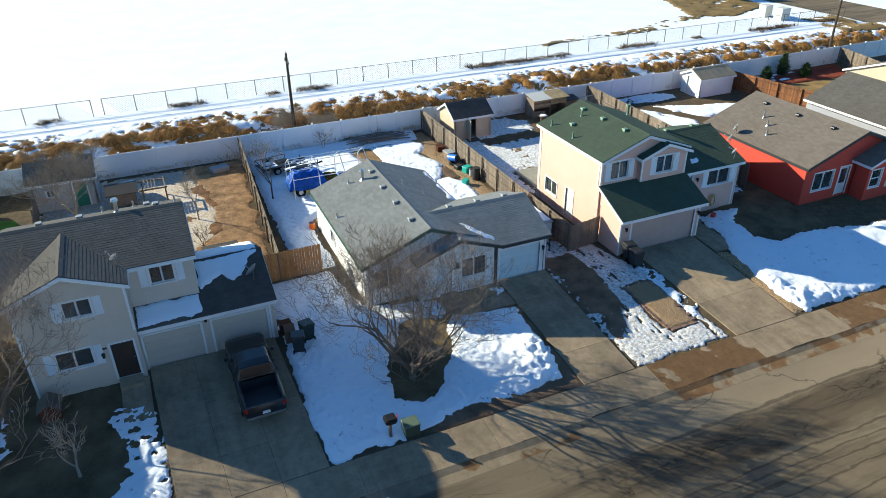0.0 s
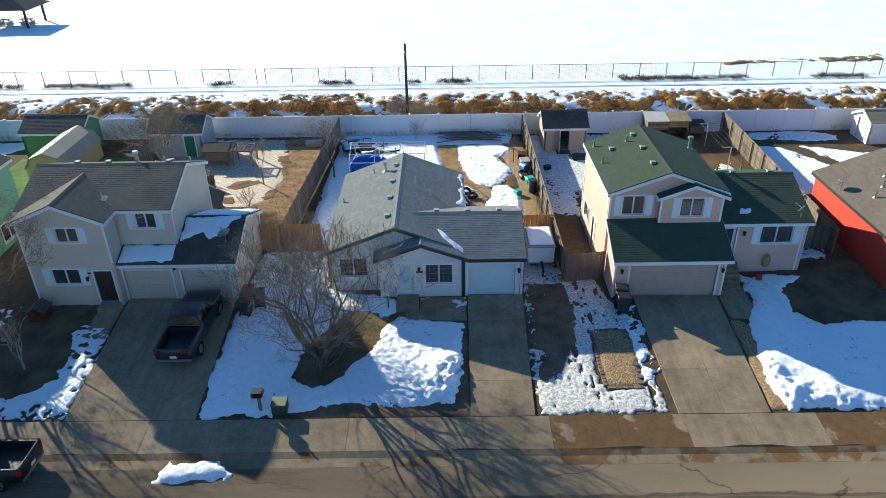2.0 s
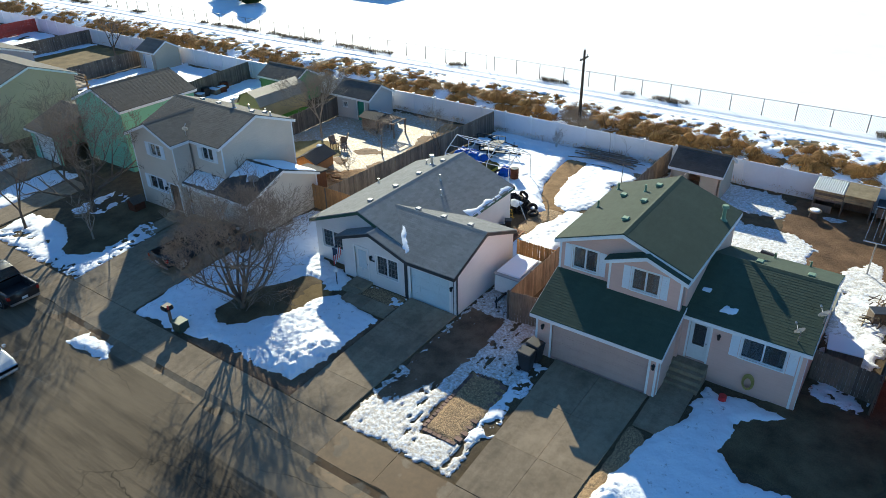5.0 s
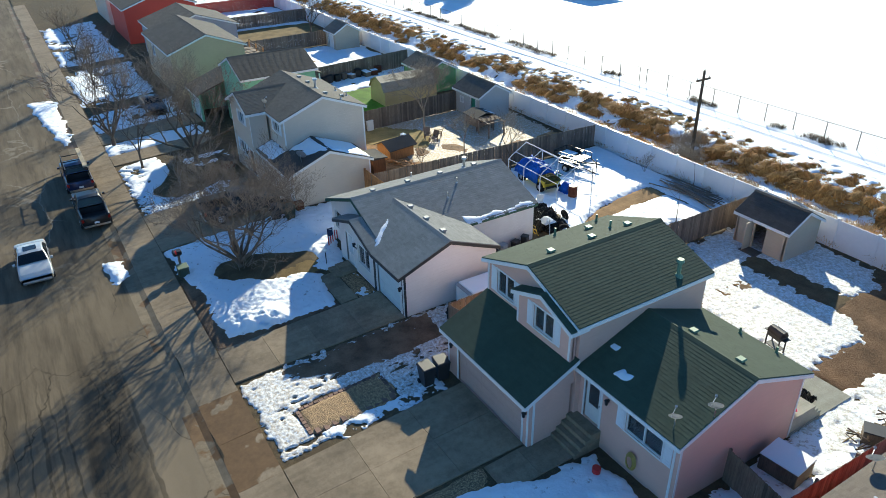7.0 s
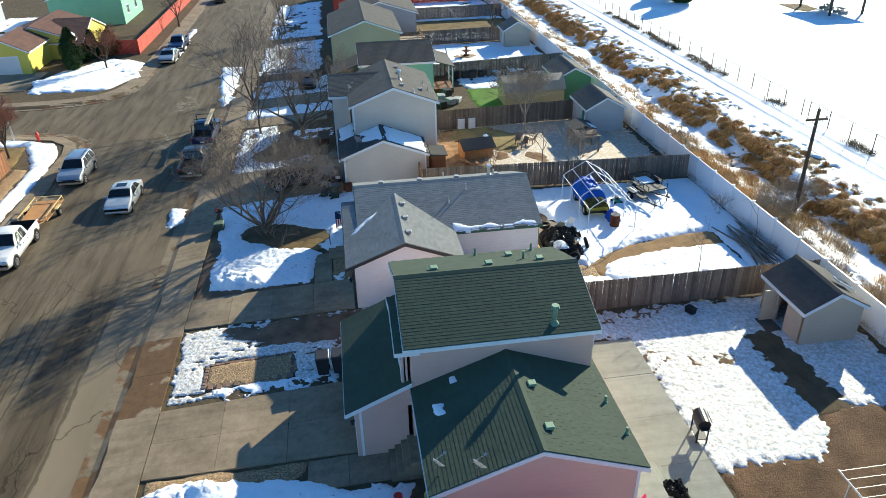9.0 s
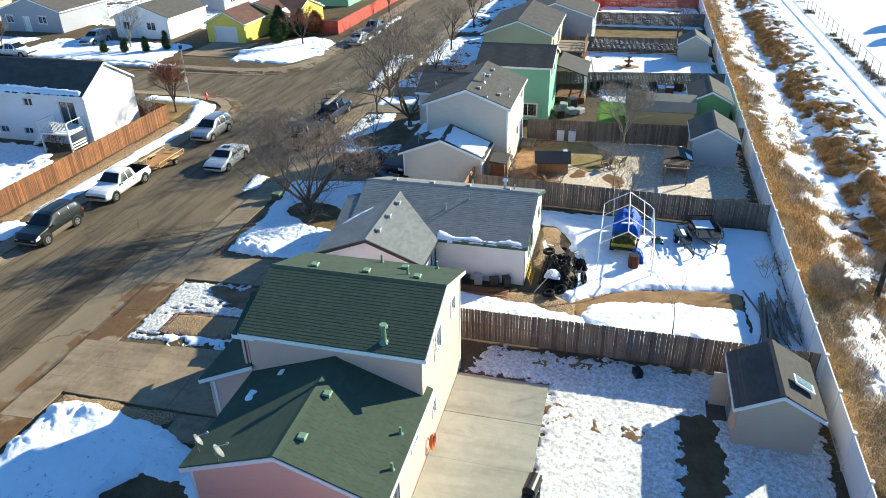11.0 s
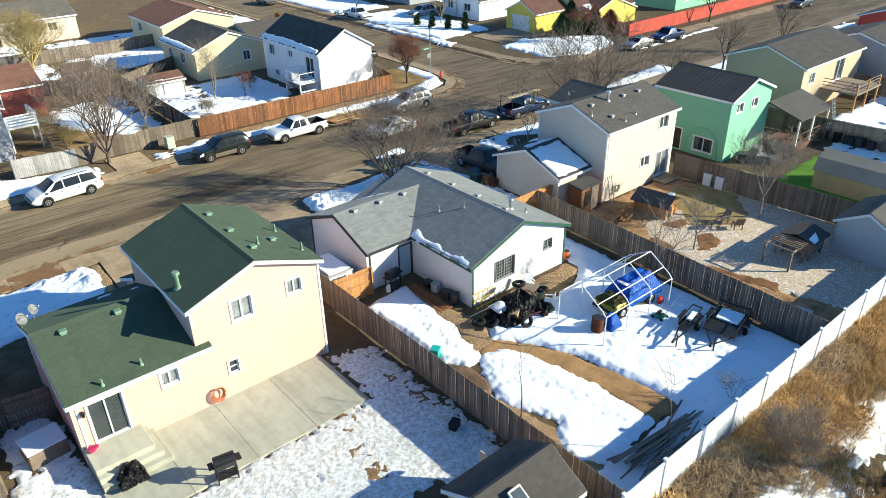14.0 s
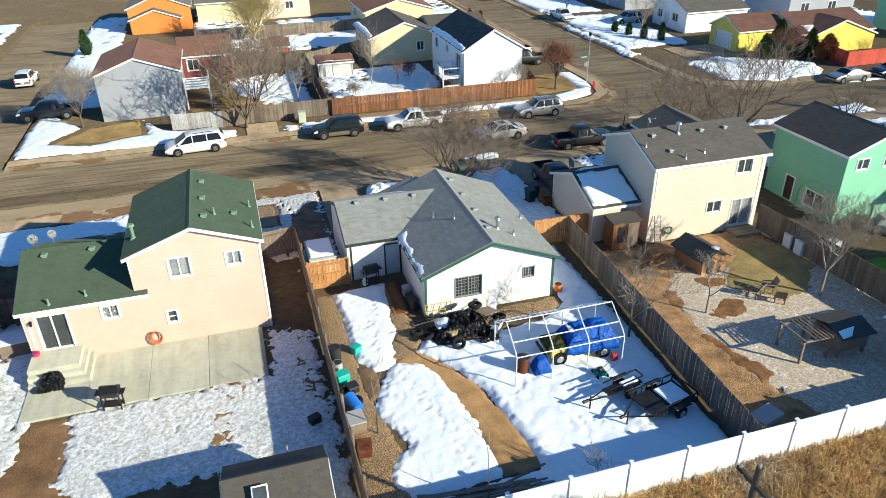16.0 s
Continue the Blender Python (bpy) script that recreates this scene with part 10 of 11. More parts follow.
rack = thing("yellow_metal_frame", (15.4, 40.85, 0), "yellow welded frame leaning on the white wall", "metal frame")
for k in range(5):
    part("bar", rod((14.7 + 0.35 * k, 40.95, 0.05), (14.75 + 0.35 * k, 40.62, 0.85), 0.022), M_AMBER, rack)
for z, y in ((0.15, 40.92), (0.5, 40.76), (0.83, 40.63)):
    part("bar", rod((14.65, y, z), (16.2, y, z), 0.022), M_AMBER, rack)


def old_tyre(at, z, rx, rz, label):
    base = thing("old_tyre", (0, 0, 0), label, "tyre")
    bm = bmesh.new()
    n, k = 22, 10
    rings = [[bm.verts.new(((0.27 + 0.1 * math.cos(b)) * math.cos(a), (0.27 + 0.1 * math.cos(b)) * math.sin(a), 0.1 * math.sin(b))) for b in [2 * math.pi * j / k for j in range(k)]] for a in [2 * math.pi * i / n for i in range(n)]]
    for i in range(n):
        for j in range(k):
            bm.faces.new((rings[i][j], rings[(i + 1) % n][j], rings[(i + 1) % n][(j + 1) % k], rings[i][(j + 1) % k]))
    part("rubber_ring", bm, M_RUBBER, base, smooth=True)
    base.matrix_basis = pose(at[0], at[1], z, rx, 0, rz)
    return base


old_tyre((15.3, 43.75), 0.42, 74, 172, "worn black tyre leaning on the scrap heap")
old_tyre((16.6, 42.6), 0.3, 24, 30, "worn black tyre lying in the snow")
old_tyre((17.0, 42.0), 0.24, 10, 0, "worn black tyre lying half sunk in the snow")
old_tyre((12.6, 42.3), 0.5, 12, 0, "worn black tyre on loose boards")
old_tyre((13.7, 41.6), 1.0, 8, 0, "worn black tyre on top of the scrap heap")
old_tyre((21.2, 45.4), 0.15, 0, 0, "worn black tyre by the fence")
old_tyre((20.95, 46.1), 0.15, 0, 0, "worn black tyre by the fence")


def loose_box(name, at, size, mat, label, category, turn=0, lid=None, z=None):
    zz = float(lot_z(*at)) + 0.02 if z is None else z
    base = thing(name, (0, 0, 0), label, category)
    w, d, h = size
    part("body", bevelled(box(-w / 2, w / 2, -d / 2, d / 2, 0, h), min(0.03, h * 0.2)), mat, base)
    part("lid", bevelled(box(-w / 2 - 0.02, w / 2 + 0.02, -d / 2 - 0.02, d / 2 + 0.02, h, h + 0.05), 0.02), lid or mat, base)
    base.matrix_basis = pose(at[0], at[1], zz, 0, 0, turn)
    return base


loose_box("plastic_tub", (21.25, 44.4), (0.6, 0.5, 0.45), M_TEAL_PLASTIC, "teal plastic storage tub by the fence", "tub", 20)
loose_box("storage_crate", (21.2, 47.6), (0.7, 0.9, 0.5), M_LUMBER, "weathered wooden crate by the fence", "crate", 5, M_DISH)
loose_box("storage_crate", (21.15, 49.2), (0.6, 0.7, 0.4), M_RUSTY, "rusty brown crate by the fence", "crate", -8)
loose_box("plastic_tub", (20.9, 45.2), (0.5, 0.5, 0.3), M_PLASTIC_BLACK, "black plastic tub by the fence", "tub", 12)
loose_box("plastic_tub", (20.2, 42.4), (0.45, 0.4, 0.35), M_TEAL_PLASTIC, "green plastic tub in the snow", "tub", 33)
loose_box("storage_box", (36.3, 36.9), (1.5, 1.3, 0.75), M_LUMBER, "weathered wooden box with snow on its lid", "box", 6, M_SNOW)
loose_box("storage_box", (37.2, 41.2), (0.8, 0.7, 0.6), M_FENCE, "dark wooden hutch by the red fence", "box", 30, M_PLASTIC_BLACK)
loose_box("cardboard_box", (4.25, 29.9), (0.55, 0.5, 0.6), M_RUSTY, "brown cardboard box beside the garage", "box", 4)
loose_box("cardboard_box", (4.3, 29.2), (0.5, 0.6, 0.75), surface("brown_cardboard", (0.22, 0.12, 0.07), 0.8, 0.2), "tall brown box beside the garage", "box", -6)
loose_box("utility_box", (7.6, 21.25), (0.66, 0.6, 0.55), surface("grey_green_cabinet", (0.045, 0.07, 0.045), 0.6, 0.15), "grey-green utility cabinet by the pavement", "utility box", 0, surface("grey_green_lid", (0.09, 0.13, 0.085), 0.6, 0.15))
loose_box("utility_box", (18.1, 3.9), (0.7, 0.7, 1.0), surface("pale_green_cabinet", (0.42, 0.46, 0.36), 0.6, 0.1), "pale green utility cabinet by a fence", "utility box")
loose_box("utility_box", (82.8, 76.2), (1.3, 1.3, 1.6), surface("pale_cabinet", (0.6, 0.58, 0.52), 0.6, 0.1), "large pale electrical cabinet by the field", "utility box")
loose_box("utility_box", (83.2, 73.6), (1.5, 1.4, 1.6), surface("pale_cabinet_two", (0.6, 0.58, 0.52), 0.6, 0.1), "large pale electrical cabinet by the field", "utility box")
loose_box("firewood_crate", (12.6, -0.6), (1.1, 0.8, 0.6), M_LUMBER, "dark wooden crate in a snowy yard", "crate", 10)
loose_box("truck_cap", (4.3, 52.6), (1.3, 0.8, 0.3), M_DISH, "pale truck bed cap lying by the fence", "truck cap", 15)
for x, y, h in ((-8.6, 40.6, 0.8), (-9.3, 41.6, 0.85), (-8.9, 39.4, 0.5)):
    loose_box("appliance", (x, y), (0.65, 0.6, h), M_DISH, "old white appliance by a fence", "appliance", 8)
dh = thing("dog_house", (-6.4, 28.2, -0.05), "small brown wooden kennel beside the house", "kennel")
part("body", box(-6.8, -6.0, 27.8, 28.6, -0.08, 0.55), M_RUSTY, dh)
for sgn in (1, -1):
    part("roof_slope", hexa([(-6.4 + sgn * 0.5, 27.7, 0.5), (-6.4 + sgn * 0.5, 28.7, 0.5), (-6.4, 28.7, 0.85), (-6.4, 27.7, 0.85), (-6.4 + sgn * 0.5, 27.7, 0.55), (-6.4 + sgn * 0.5, 28.7, 0.55), (-6.4, 28.7, 0.9), (-6.4, 27.7, 0.9)]), M_FENCE, dh)
part("gable", prism([(-6.8, 27.8, 0.55), (-6.0, 27.8, 0.55), (-6.4, 27.8, 0.86)], (0, 0.8, 0)), M_RUSTY, dh)


def wheelie_bin(at, turn, mat, label, tip=0, z=None):
    zz = float(lot_z(*at)) + 0.04 if z is None else z
    base = thing("wheelie_bin", (0, 0, 0), label, "bin")
    part("body", hexa([(-0.24, -0.24, 0.05), (0.24, -0.24, 0.05), (0.24, 0.22, 0.05), (-0.24, 0.22, 0.05), (-0.31, -0.33, 0.98), (0.31, -0.33, 0.98), (0.31, 0.33, 0.98), (-0.31, 0.33, 0.98)]), mat, base)
    part("lid", bevelled(hexa([(-0.34, -0.38, 0.98), (0.34, -0.38, 0.98), (0.34, 0.38, 0.98), (-0.34, 0.38, 0.98), (-0.3, -0.3, 1.04), (0.3, -0.3, 1.04), (0.3, 0.36, 1.1), (-0.3, 0.36, 1.1)]), 0.02), mat, base)
    part("handle", rod((-0.25, 0.42, 0.95), (0.25, 0.42, 0.95), 0.02), mat, base)
    for x in (-0.27, 0.27):
        part("wheel", rod((x - 0.03, 0.25, 0.12), (x + 0.03, 0.25, 0.12), 0.12, sides=14), M_RUBBER, base)
    base.matrix_basis = pose(at[0], at[1], zz, tip, 0, turn)
    return base


wheelie_bin((4.5, 28.2), 170, M_PLASTIC_BLACK, "black wheeled bin on the snow beside the garage")
wheelie_bin((5.1, 28.9), 190, M_GREEN_PLASTIC, "dark green wheeled bin on the snow beside the garage")
wheelie_bin((24.35, 28.05), 90, M_PLASTIC_BLACK, "black wheeled bin beside the driveway")
wheelie_bin((24.4, 28.8), 84, M_PLASTIC_BLACK, "black wheeled bin with a domed lid beside the driveway")
mb = thing("mailbox", (6.7, 21.3, -0.5), "dark metal mailbox on a wooden post", "mailbox")
part("post", box(6.64, 6.76, 21.24, 21.36, -0.7, 0.45), M_FENCE, mb)
part("box", bevelled(box(6.45, 6.95, 21.0, 21.5, 0.45, 0.72), 0.05, 2), M_DARKMETAL, mb)
part("flag", box(6.96, 6.98, 21.1, 21.2, 0.6, 0.85), M_RED_PLASTIC, mb)


def grill(at, turn, label, z):
    base = thing("barbecue_grill", (0, 0, 0), label, "grill")
    for x in (-0.38, 0.38):
        for y in (-0.2, 0.2):
            part("leg", box(x - 0.025, x + 0.025, y - 0.025, y + 0.025, 0, 0.75), M_DARKMETAL, base)
    part("shelf", box(-0.4, 0.4, -0.22, 0.22, 0.22, 0.25), M_DARKMETAL, base)
    part("firebox", bevelled(box(-0.4, 0.4, -0.25, 0.25, 0.72, 0.95), 0.03), M_PLASTIC_BLACK, base)
    bm = bmesh.new()
    prof_ = [(0.26 * math.cos(a), 0.95 + 0.26 * math.sin(a)) for a in [math.pi * i / 8 for i in range(9)]]
    prism([(-0.4, a, b) for a, b in prof_], (0.8, 0, 0), bm)
    part("hood", bm, M_DARKMETAL, base, "domed black hood")
    for x in (-0.62, 0.42):
        part("side_table", box(x, x + 0.2, -0.2, 0.2, 0.88, 0.91), M_DARKMETAL, base)
    part("handle", rod((-0.3, -0.3, 1.05), (0.3, -0.3, 1.05), 0.02), M_DARKMETAL, base)
    base.matrix_basis = pose(at[0], at[1], z, 0, 0, turn)
    return base


grill((31.3, 43.1), 170, "black barbecue at the patio edge", 0.06)
grill((18.1, 36.2), 10, "black barbecue beside the back door", 0.05)
gas = thing("gas_bottle", (18.5, 36.3, 0.05), "white gas bottle beside the barbecue", "gas bottle")
part("tank", bevelled(rod((18.5, 36.3, 0.05), (18.5, 36.3, 0.4), 0.15, sides=16), 0.04, 2), M_TRIM, gas)
part("collar", rod((18.5, 36.3, 0.4), (18.5, 36.3, 0.5), 0.08, sides=12), M_TRIM, gas)
heap = thing("cover_heap", (34.3, 40.9, 0.1), "heap of black covers dumped on the patio steps", "covers")
part("cloth", drape(33.6, 34.7, 40.3, 41.3, 0.8, 0.3, 331, 34, 0.3, 0.22, 0.25), M_TARP_BLACK, heap)
hose = thing("hose_reel", (29.6, 38.8, 0.7), "coiled orange garden hose on the wall", "garden hose")
bm = bmesh.new()
rnd = random.Random(5)
for r in range(5):
    rr, off = 0.26 + 0.03 * r, rnd.uniform(-0.04, 0.04)
    pts = [(29.6 + off + rr * 0.8 * math.cos(a), 38.8 + 0.03 * r, 0.62 + rr * math.sin(a)) for a in [2 * math.pi * i / 18 for i in range(19)]]
    for p, q in zip(pts, pts[1:]):
        rod(p, q, 0.018, sides=5, bm=bm)
part("coil", bm, surface("orange_hose", (0.5, 0.12, 0.04), 0.5, 0.15), hose)
hose = thing("hose_reel", (-3.0, 36.95, 0.8), "coiled green garden hose on the wall", "garden hose")
bm = bmesh.new()
for r in range(4):
    rr = 0.18 + 0.03 * r
    pts = [(-0.8 + rr * math.cos(a), 36.93 + 0.03 * r, 0.75 + rr * math.sin(a)) for a in [2 * math.pi * i / 16 for i in range(17)]]
    for p, q in zip(pts, pts[1:]):
        rod(p, q, 0.018, sides=5, bm=bm)
part("coil", bm, M_TEAL, hose)
lad = thing("step_ladder", (-0.5, 37.1, 0), "aluminium ladder leaning on the beige wall", "ladder")
for x in (-0.1, 0.3):
    part("stile", rod((x, 37.4, 0), (x, 36.92, 1.9), 0.03), M_METAL, lad)
for i in range(6):
    part("rung", rod((-0.1, 37.36 - i * 0.07, 0.25 + i * 0.28), (0.3, 37.36 - i * 0.07, 0.25 + i * 0.28), 0.018), M_METAL, lad)
mat_ = thing("plank_walk", (17.0, 38.2, 0.02), "dark brown plank walk beside the house", "walkway")
for i in range(5):
    part("plank", bevelled(box(16.85 + i * 0.16, 17.0 + i * 0.16, 36.6, 39.8, -0.02, 0.07), 0.008), M_FENCE_RED, mat_)
for k, (y, h, w_) in enumerate(((37.3, 0.35, 0.4), (38.0, 0.5, 0.45), (38.9, 0.45, 0.5), (39.6, 0.6, 0.4))):
    loose_box("garden_clutter_box", (16.5, y), (0.4, w_, h), M_PLASTIC_BLACK if k != 1 else M_DISH, "small garden container against the wall", "container", 10 * k)

lum = thing("lumber_pile", (17.3, 53.2, 0.1), "long snow-dusted boards and pipes along the fence", "lumber")
rnd = random.Random(9)
for i in range(26):
    L_, W_ = rnd.uniform(2.2, 4.8), rnd.uniform(0.025, 0.075)
    m = pose(17.3 + rnd.uniform(-0.9, 0.9), 52.75 + 1.3 * rnd.random(), 0.24 + 0.008 * i, 0, rnd.uniform(-1.5, 1.5), rnd.gauss(0, 7.0))
    part("board", local(m, bevelled(box(-L_ / 2, L_ / 2, -W_, W_, 0, 0.05), 0.008)), rnd.choice((M_LUMBER, M_LUMBER, M_FENCE, M_VENT_GREY)), lum)
loose_box("tool_box", (22.85, 46.8), (0.5, 0.35, 0.32), M_DARKMETAL, "dark metal box lying on thin snow", "box", 25)
barrel((8.3, 40.3), 0.2, 0.42, surface("orange_plastic", (0.85, 0.2, 0.02), 0.45, 0.1), "bright orange plastic bucket at the house corner", name="bucket")
barrel((32.55, 30.75), 0.16, 0.32, M_RED_PLASTIC, "red plastic bucket on the front snow", name="bucket")
hose = thing("coiled_hose", (33.2, 31.5, 0.6), "yellow garden hose coiled on the front wall", "garden hose")
M_HOSE = surface("yellow_hose", (0.5, 0.36, 0.1), 0.5, 0.15)
for k in range(4):
    bm = bmesh.new()
    loop = [(33.25 + (0.3 - 0.03 * k) * math.cos(a) * 0.8, 31.78 - 0.03 * k, 0.75 + (0.42 - 0.04 * k) * math.sin(a)) for a in [2 * math.pi * i / 16 for i in range(17)]]
    for p0, p1 in zip(loop, loop[1:]):
        rod(p0, p1, 0.025, sides=6, bm=bm)
    part("hose_turn", bm, M_HOSE, hose)
for x, y in ((-7.5, 40.05), (-7.5, 41.0)):
    loose_box("white_appliance", (x, y), (0.6, 0.6, 0.85), M_TRIM, "old white appliance against the yard fence", "appliance", 4)
rnd = random.Random(21)
for i in range(11):
    y = 41.6 + 0.85 * i
    kind = rnd.choice(("storage_crate", "plastic_tub", "junk_box"))
    loose_box(kind, (-23.4 + rnd.uniform(-0.35, 0.5), y), (rnd.uniform(0.5, 1.2), rnd.uniform(0.5, 0.8), rnd.uniform(0.3, 0.8)), rnd.choice((M_PLASTIC_BLACK, M_FENCE, M_RUSTY, M_DARKMETAL)), "dark clutter stored along a board fence", "container", rnd.uniform(-25, 25), rnd.choice((None, M_SNOW)))
for x, y, h in ((-15.4, 39.5, 0.7), (-14.6, 40.3, 0.5), (-13.6, 39.3, 0.6), (-16.4, 40.2, 0.9), (-15.0, 41.0, 0.4)):
    loose_box("junk_box", (x, y), (0.9, 0.7, h), rnd.choice((M_PLASTIC_BLACK, M_DARKMETAL, M_VENT_GREY)), "clutter heaped by the mint green wall", "container", rnd.uniform(-30, 30))
bare("pebble_bed", [(-31.2, 43.6), (-32.4, 43.3), (-33.3, 44.4), (-32.9, 46.2), (-31.8, 46.6), (-30.9, 45.4)], "tan pebble ring round a garden fountain", M_PEBBLE, 0.16, 101, 0.15)
well = thing("garden_fountain", (-32.1, 45.0, 0.1), "weathered stone two-bowl garden fountain", "fountain")
part("base", rod((-32.1, 45.0, 0.0), (-32.1, 45.0, 0.35), 0.4, 0.28, 14), M_RUSTY, well)
part("column", rod((-32.1, 45.0, 0.35), (-32.1, 45.0, 1.25), 0.12, 0.08, 12), M_RUSTY, well)
part("bowl", rod((-32.1, 45.0, 0.62), (-32.1, 45.0, 0.78), 0.2, 0.55, 18), M_RUSTY, well)
part("upper_bowl", rod((-32.1, 45.0, 1.1), (-32.1, 45.0, 1.22), 0.12, 0.34, 16), M_RUSTY, well)
toy = thing("plastic_cone", (35.0, 39.0, 0.84), "bright pink plastic cone tipped on the landing", "toy")
part("cone", rod((34.95, 39.05, 0.98), (34.7, 39.3, 1.22), 0.17, 0.03, 16), surface("pink_plastic", (0.8, 0.05, 0.16), 0.4, 0.08), toy)
for i in range(8):
    m = pose(1.6 + rnd.uniform(-0.7, 0.7), 39.4 + rnd.uniform(-0.6, 0.6), 0.06 + 0.05 * i, 0, 0, rnd.uniform(-60, 60))
    if i == 0:
        scrap = thing("scrap_lumber", (1.6, 39.4, 0), "short scrap boards on the soil", "lumber")
    part("board", local(m, box(-0.7, 0.7, -0.08, 0.08, 0, 0.04)), M_FENCE_NEW, scrap)
for (x, y, t_) in ((-1.8, 44.1, 20), (-2.65, 44.05, 70), (-2.6, 45.1, -40)):
    ch = thing("garden_chair", (0, 0, 0), "weathered wooden garden chair on gravel", "chair", "chairs in the gravel yard")
    part("seat", box(-0.28, 0.28, -0.25, 0.25, 0.36, 0.4), M_LUMBER, ch)
    part("backrest", hexa([(-0.28, 0.25, 0.4), (0.28, 0.25, 0.4), (0.28, 0.29, 0.4), (-0.28, 0.29, 0.4), (-0.28, 0.45, 0.9), (0.28, 0.45, 0.9), (0.28, 0.49, 0.9), (-0.28, 0.49, 0.9)]), M_LUMBER, ch)
    for a in (-0.25, 0.25):
        for b in (-0.22, 0.22):
            part("leg", box(a - 0.03, a + 0.03, b - 0.03, b + 0.03, 0, 0.36), M_LUMBER, ch)
        part("armrest", box(a - 0.05, a + 0.05, -0.28, 0.3, 0.56, 0.59), M_LUMBER, ch)
    ch.matrix_basis = pose(x, y, 0.03, 0, 0, t_)
tr = thing("box_trailer", (20.6, 33.6, 0), "small white box trailer with a snowy lid", "trailer")
part("body", bevelled(box(19.85, 21.35, 32.5, 34.9, 0.35, 1.35), 0.04), M_TRIM, tr)
part("lid", bevelled(box(19.8, 21.4, 32.45, 34.95, 1.35, 1.45), 0.03), M_DISH, tr)
part("snow_cap", bevelled(box(19.9, 21.3, 32.6, 34.8, 1.45, 1.55), 0.05), M_SNOW, tr)
part("tongue_bar", box(20.55, 20.65, 31.4, 32.5, 0.4, 0.48), M_DARKMETAL, tr)
part("jack", rod((20.6, 31.5, -0.02), (20.6, 31.5, 0.7), 0.04), M_DARKMETAL, tr)
for x in (19.78, 21.3):
    part("tyre", bevelled(rod((x, 33.8, 0.28), (x + 0.14, 33.8, 0.28), 0.28, sides=16), 0.02), M_RUBBER, tr)
flag = thing("flag", (11.45, 29.3, 1.4), "striped red and white flag on a short pole", "flag")
part("pole", rod((11.45, 29.75, 1.5), (11.45, 28.9, 2.1), 0.015), M_TRIM, flag)
for i in range(9):
    part("stripe", box(11.44, 11.46, 28.95 + i * 0.07, 29.02 + i * 0.07, 0.9 + i * 0.045, 2.0 - i * 0.03 if i > 4 else 1.5), M_RED_PLASTIC if i % 2 == 0 else M_TRIM, flag)
part("canton", box(11.44, 11.46, 28.95, 29.3, 1.5, 2.02), P_BLUE, flag)
lampost = thing("garden_lamp", (12.0, 28.5, -0.05), "white globe garden lamp on a thin post", "lamp")
part("post", rod((12.0, 28.5, -0.1), (12.0, 28.5, 0.9), 0.03), M_DARKMETAL, lampost)
bm = bmesh.new()
bmesh.ops.create_uvsphere(bm, u_segments=14, v_segments=8, radius=0.14, matrix=Matrix.Translation((12.0, 28.5, 1.0)))
part("globe", bm, M_TRIM, lampost, smooth=True)
hyd = thing("fire_hydrant", (-13.5, 3.0, -0.5), "red fire hydrant at the street corner", "hydrant")
part("barrel", rod((-13.5, 3.0, -0.55), (-13.5, 3.0, 0.1), 0.13, 0.12, 14), M_RED_PLASTIC, hyd)
part("bonnet", rod((-13.5, 3.0, 0.1), (-13.5, 3.0, 0.28), 0.15, 0.05, 14), M_RED_PLASTIC, hyd)
part("nozzle", rod((-13.74, 3.0, -0.08), (-13.26, 3.0, -0.08), 0.07, sides=12), M_RED_PLASTIC, hyd)
lamp = thing("street_lamp", (-13.7, 0.9, -0.5), "grey metal street lamp with a green name sign", "street lamp")
part("mast", rod((-13.7, 0.9, -0.6), (-13.7, 0.9, 4.6), 0.08, 0.05, 10), M_METAL, lamp)
part("lantern", rod((-13.7, 0.9, 4.6), (-13.7, 0.9, 4.95), 0.12, 0.2, 10), M_DARKMETAL, lamp)
part("name_sign", box(-13.6, -12.7, 0.88, 0.92, 2.3, 2.5), M_TEAL, lamp, "green sign with a pale bar")
part("sign_bar", box(-13.45, -12.85, 0.925, 0.93, 2.37, 2.43), M_TRIM, lamp)
part("disc_sign", rod((-13.5, 0.95, 1.6), (-13.5, 0.97, 1.6), 0.3, sides=16), M_METAL, lamp, "back of a round sign")
shelter = thing("picnic_shelter", (-46.5, 101.5, 0), "dark picnic shelter far out on the snowy field", "shelter")
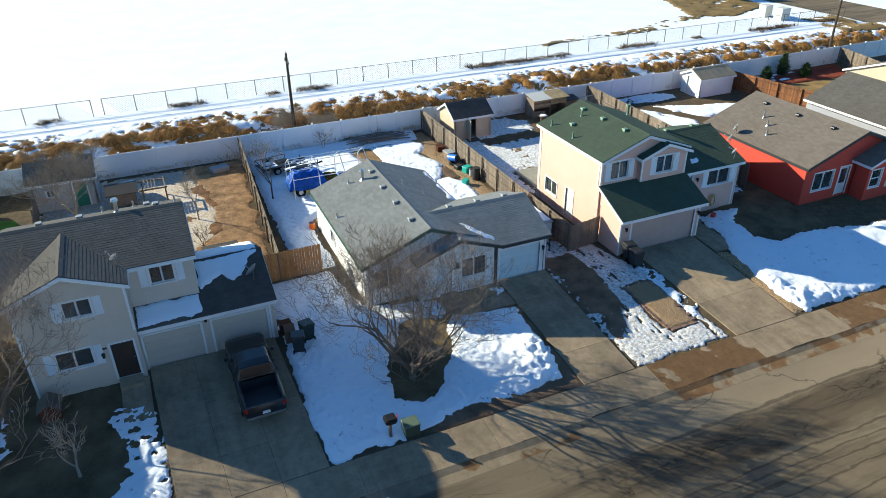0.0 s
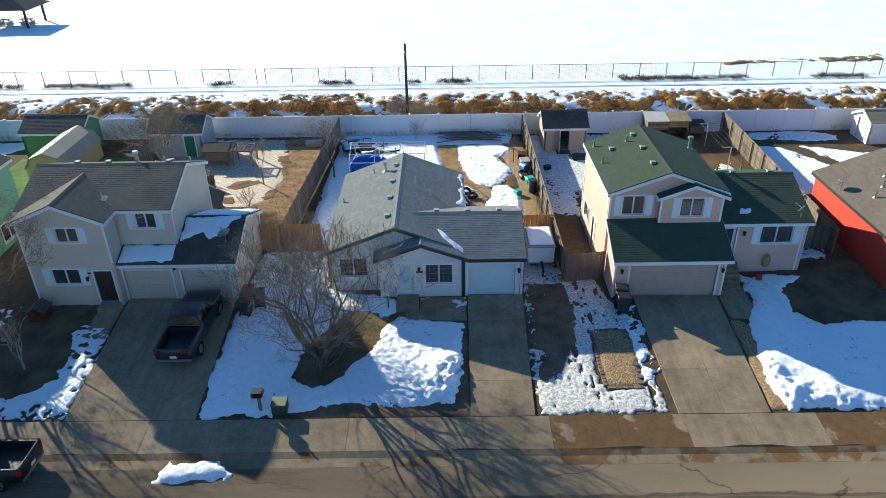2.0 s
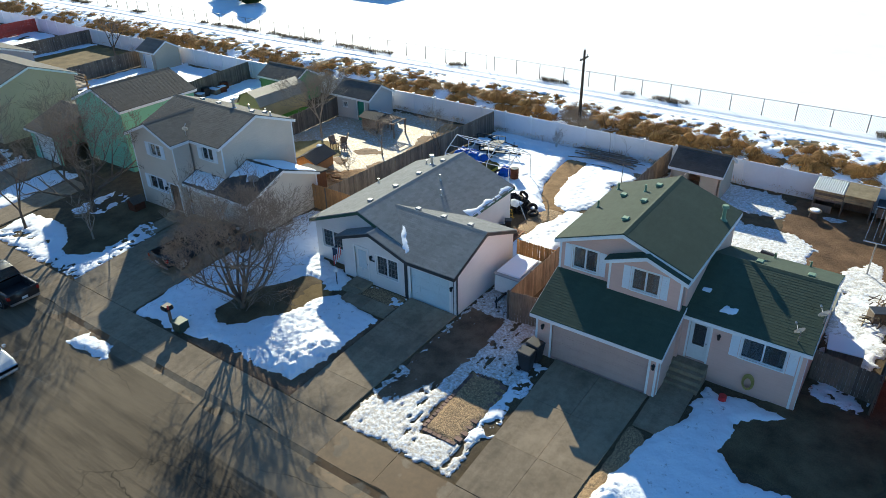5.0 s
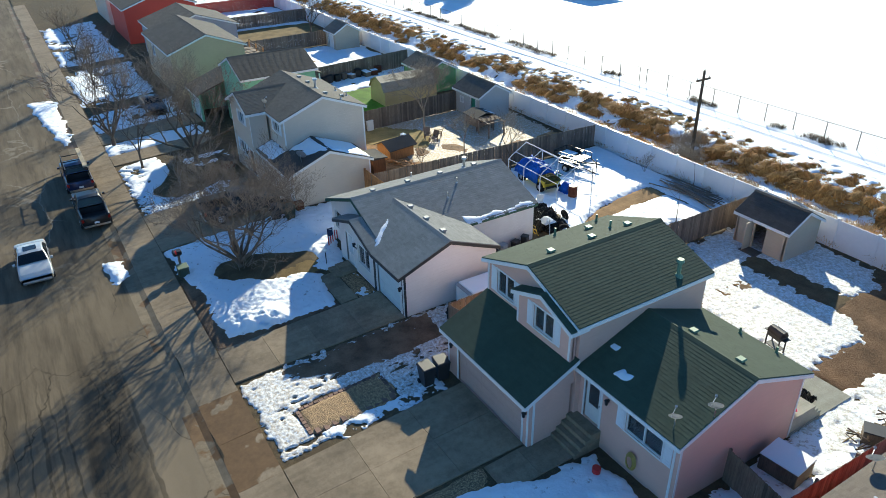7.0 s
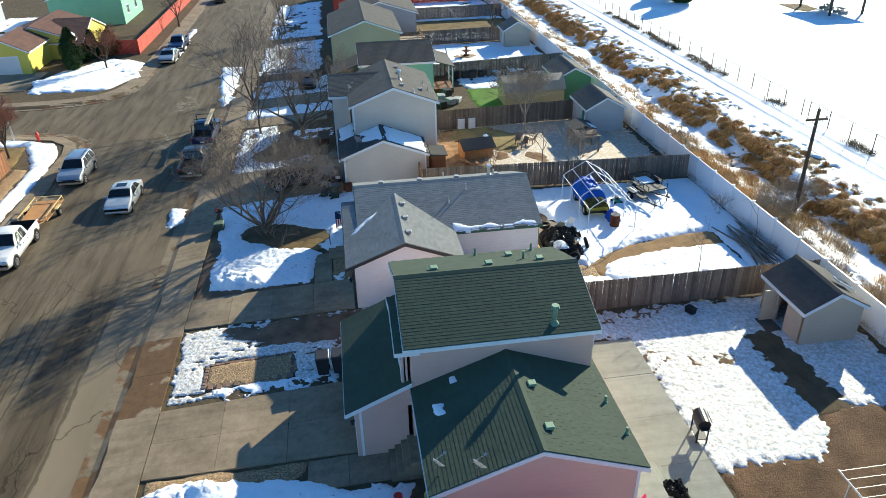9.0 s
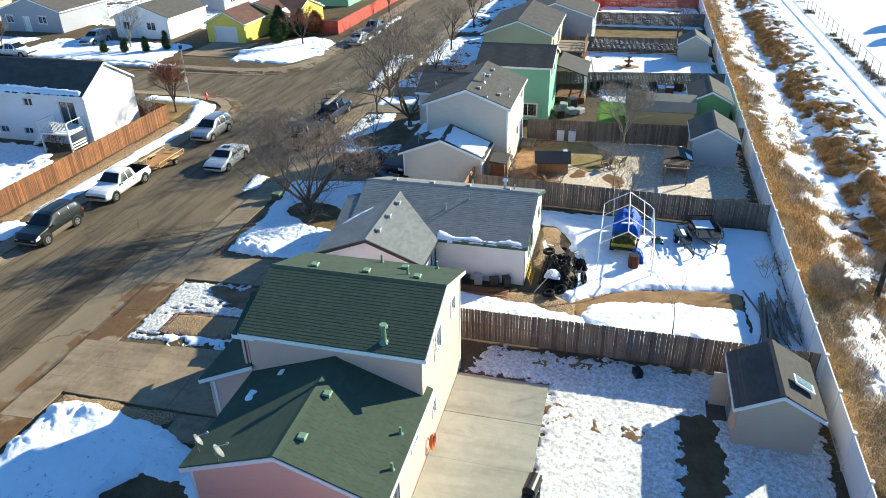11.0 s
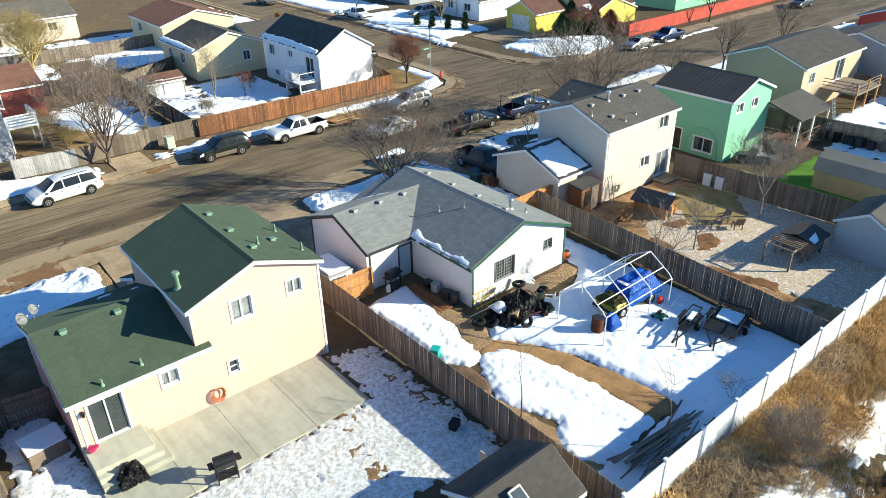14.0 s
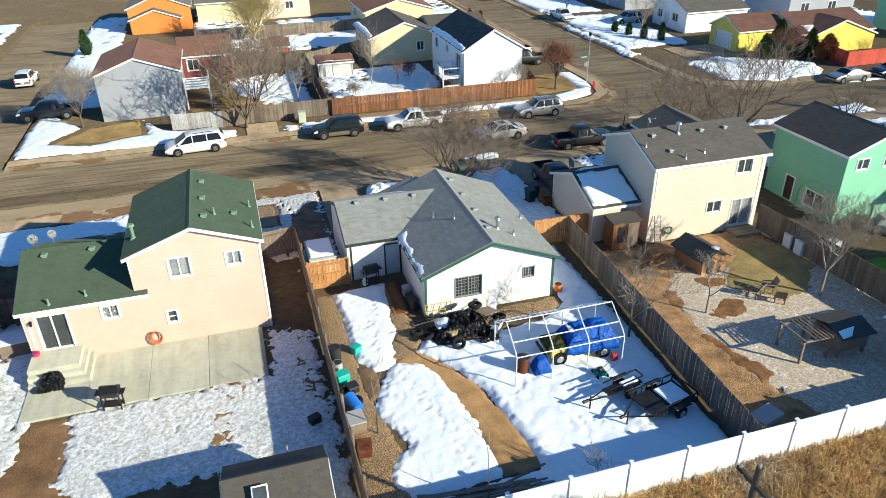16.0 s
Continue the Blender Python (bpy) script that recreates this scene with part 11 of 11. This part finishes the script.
for x in (-50, -43):
    for y in (99, 104):
        part("post", box(x - 0.12, x + 0.12, y - 0.12, y + 0.12, -0.2, 2.6), M_DARKMETAL, shelter)
part("roof", hexa([(-51, 98, 2.6), (-42, 98, 2.6), (-42, 105, 2.6), (-51, 105, 2.6), (-48, 100.5, 4.0), (-45, 100.5, 4.0), (-45, 102.5, 4.0), (-48, 102.5, 4.0)]), R_DARK["x"], shelter)
bare("dry_lawn", [(-53, 97), (-48, 96.6), (-46, 98), (-48, 101), (-52, 101)], "bare tan patch beside a picnic shelter", M_DRYLAWN, 0.16, 105, 0.4, 0.3)
for x in (-47.6, -44.4):
    table = thing("picnic_table", (x, 101.6, 0.1), "grey picnic table under the shelter", "table", "picnic tables under the shelter")
    part("tabletop", box(x - 0.9, x + 0.9, 101.25, 101.95, 0.78, 0.84), M_VENT_GREY, table)
    for y in (100.8, 102.2):
        part("bench", box(x - 0.9, x + 0.9, y, y + 0.28, 0.45, 0.5), M_VENT_GREY, table)
    for dx in (-0.6, 0.6):
        part("leg", box(x + dx - 0.04, x + dx + 0.04, 100.9, 102.4, 0.1, 0.45), M_VENT_GREY, table)
        part("leg", box(x + dx - 0.04, x + dx + 0.04, 101.5, 101.7, 0.45, 0.78), M_VENT_GREY, table)
part("house_number", wall_box(((Vector((-6.95, 29.3, 0))), Vector((1, 0, 0)), Vector((0, -1, 0))), 2.75, 3.2, 1.95, 2.05, 0.005, 0.02), M_TRIM_DARK, L_HOUSE, "dark bar in place of a number")
part("house_number", wall_box(((Vector((11.5, 29.72, 0))), Vector((1, 0, 0)), Vector((0, -1, 0))), 1.98, 2.35, 1.5, 1.6, 0.005, 0.02), M_TRIM_DARK, M_HOUSE, "dark bar in place of a number")
board_fence((35.3, 34.6), (37.9, 34.2), "grey weathered board gate beside the pink wall", M_FENCE, 1.6)
evergreen((-58, 84), 6.5, 4.5, "dark pine tree at the edge of the field", 95)
evergreen((-66, 86), 7.0, 4.5, "dark pine tree at the edge of the field", 96)
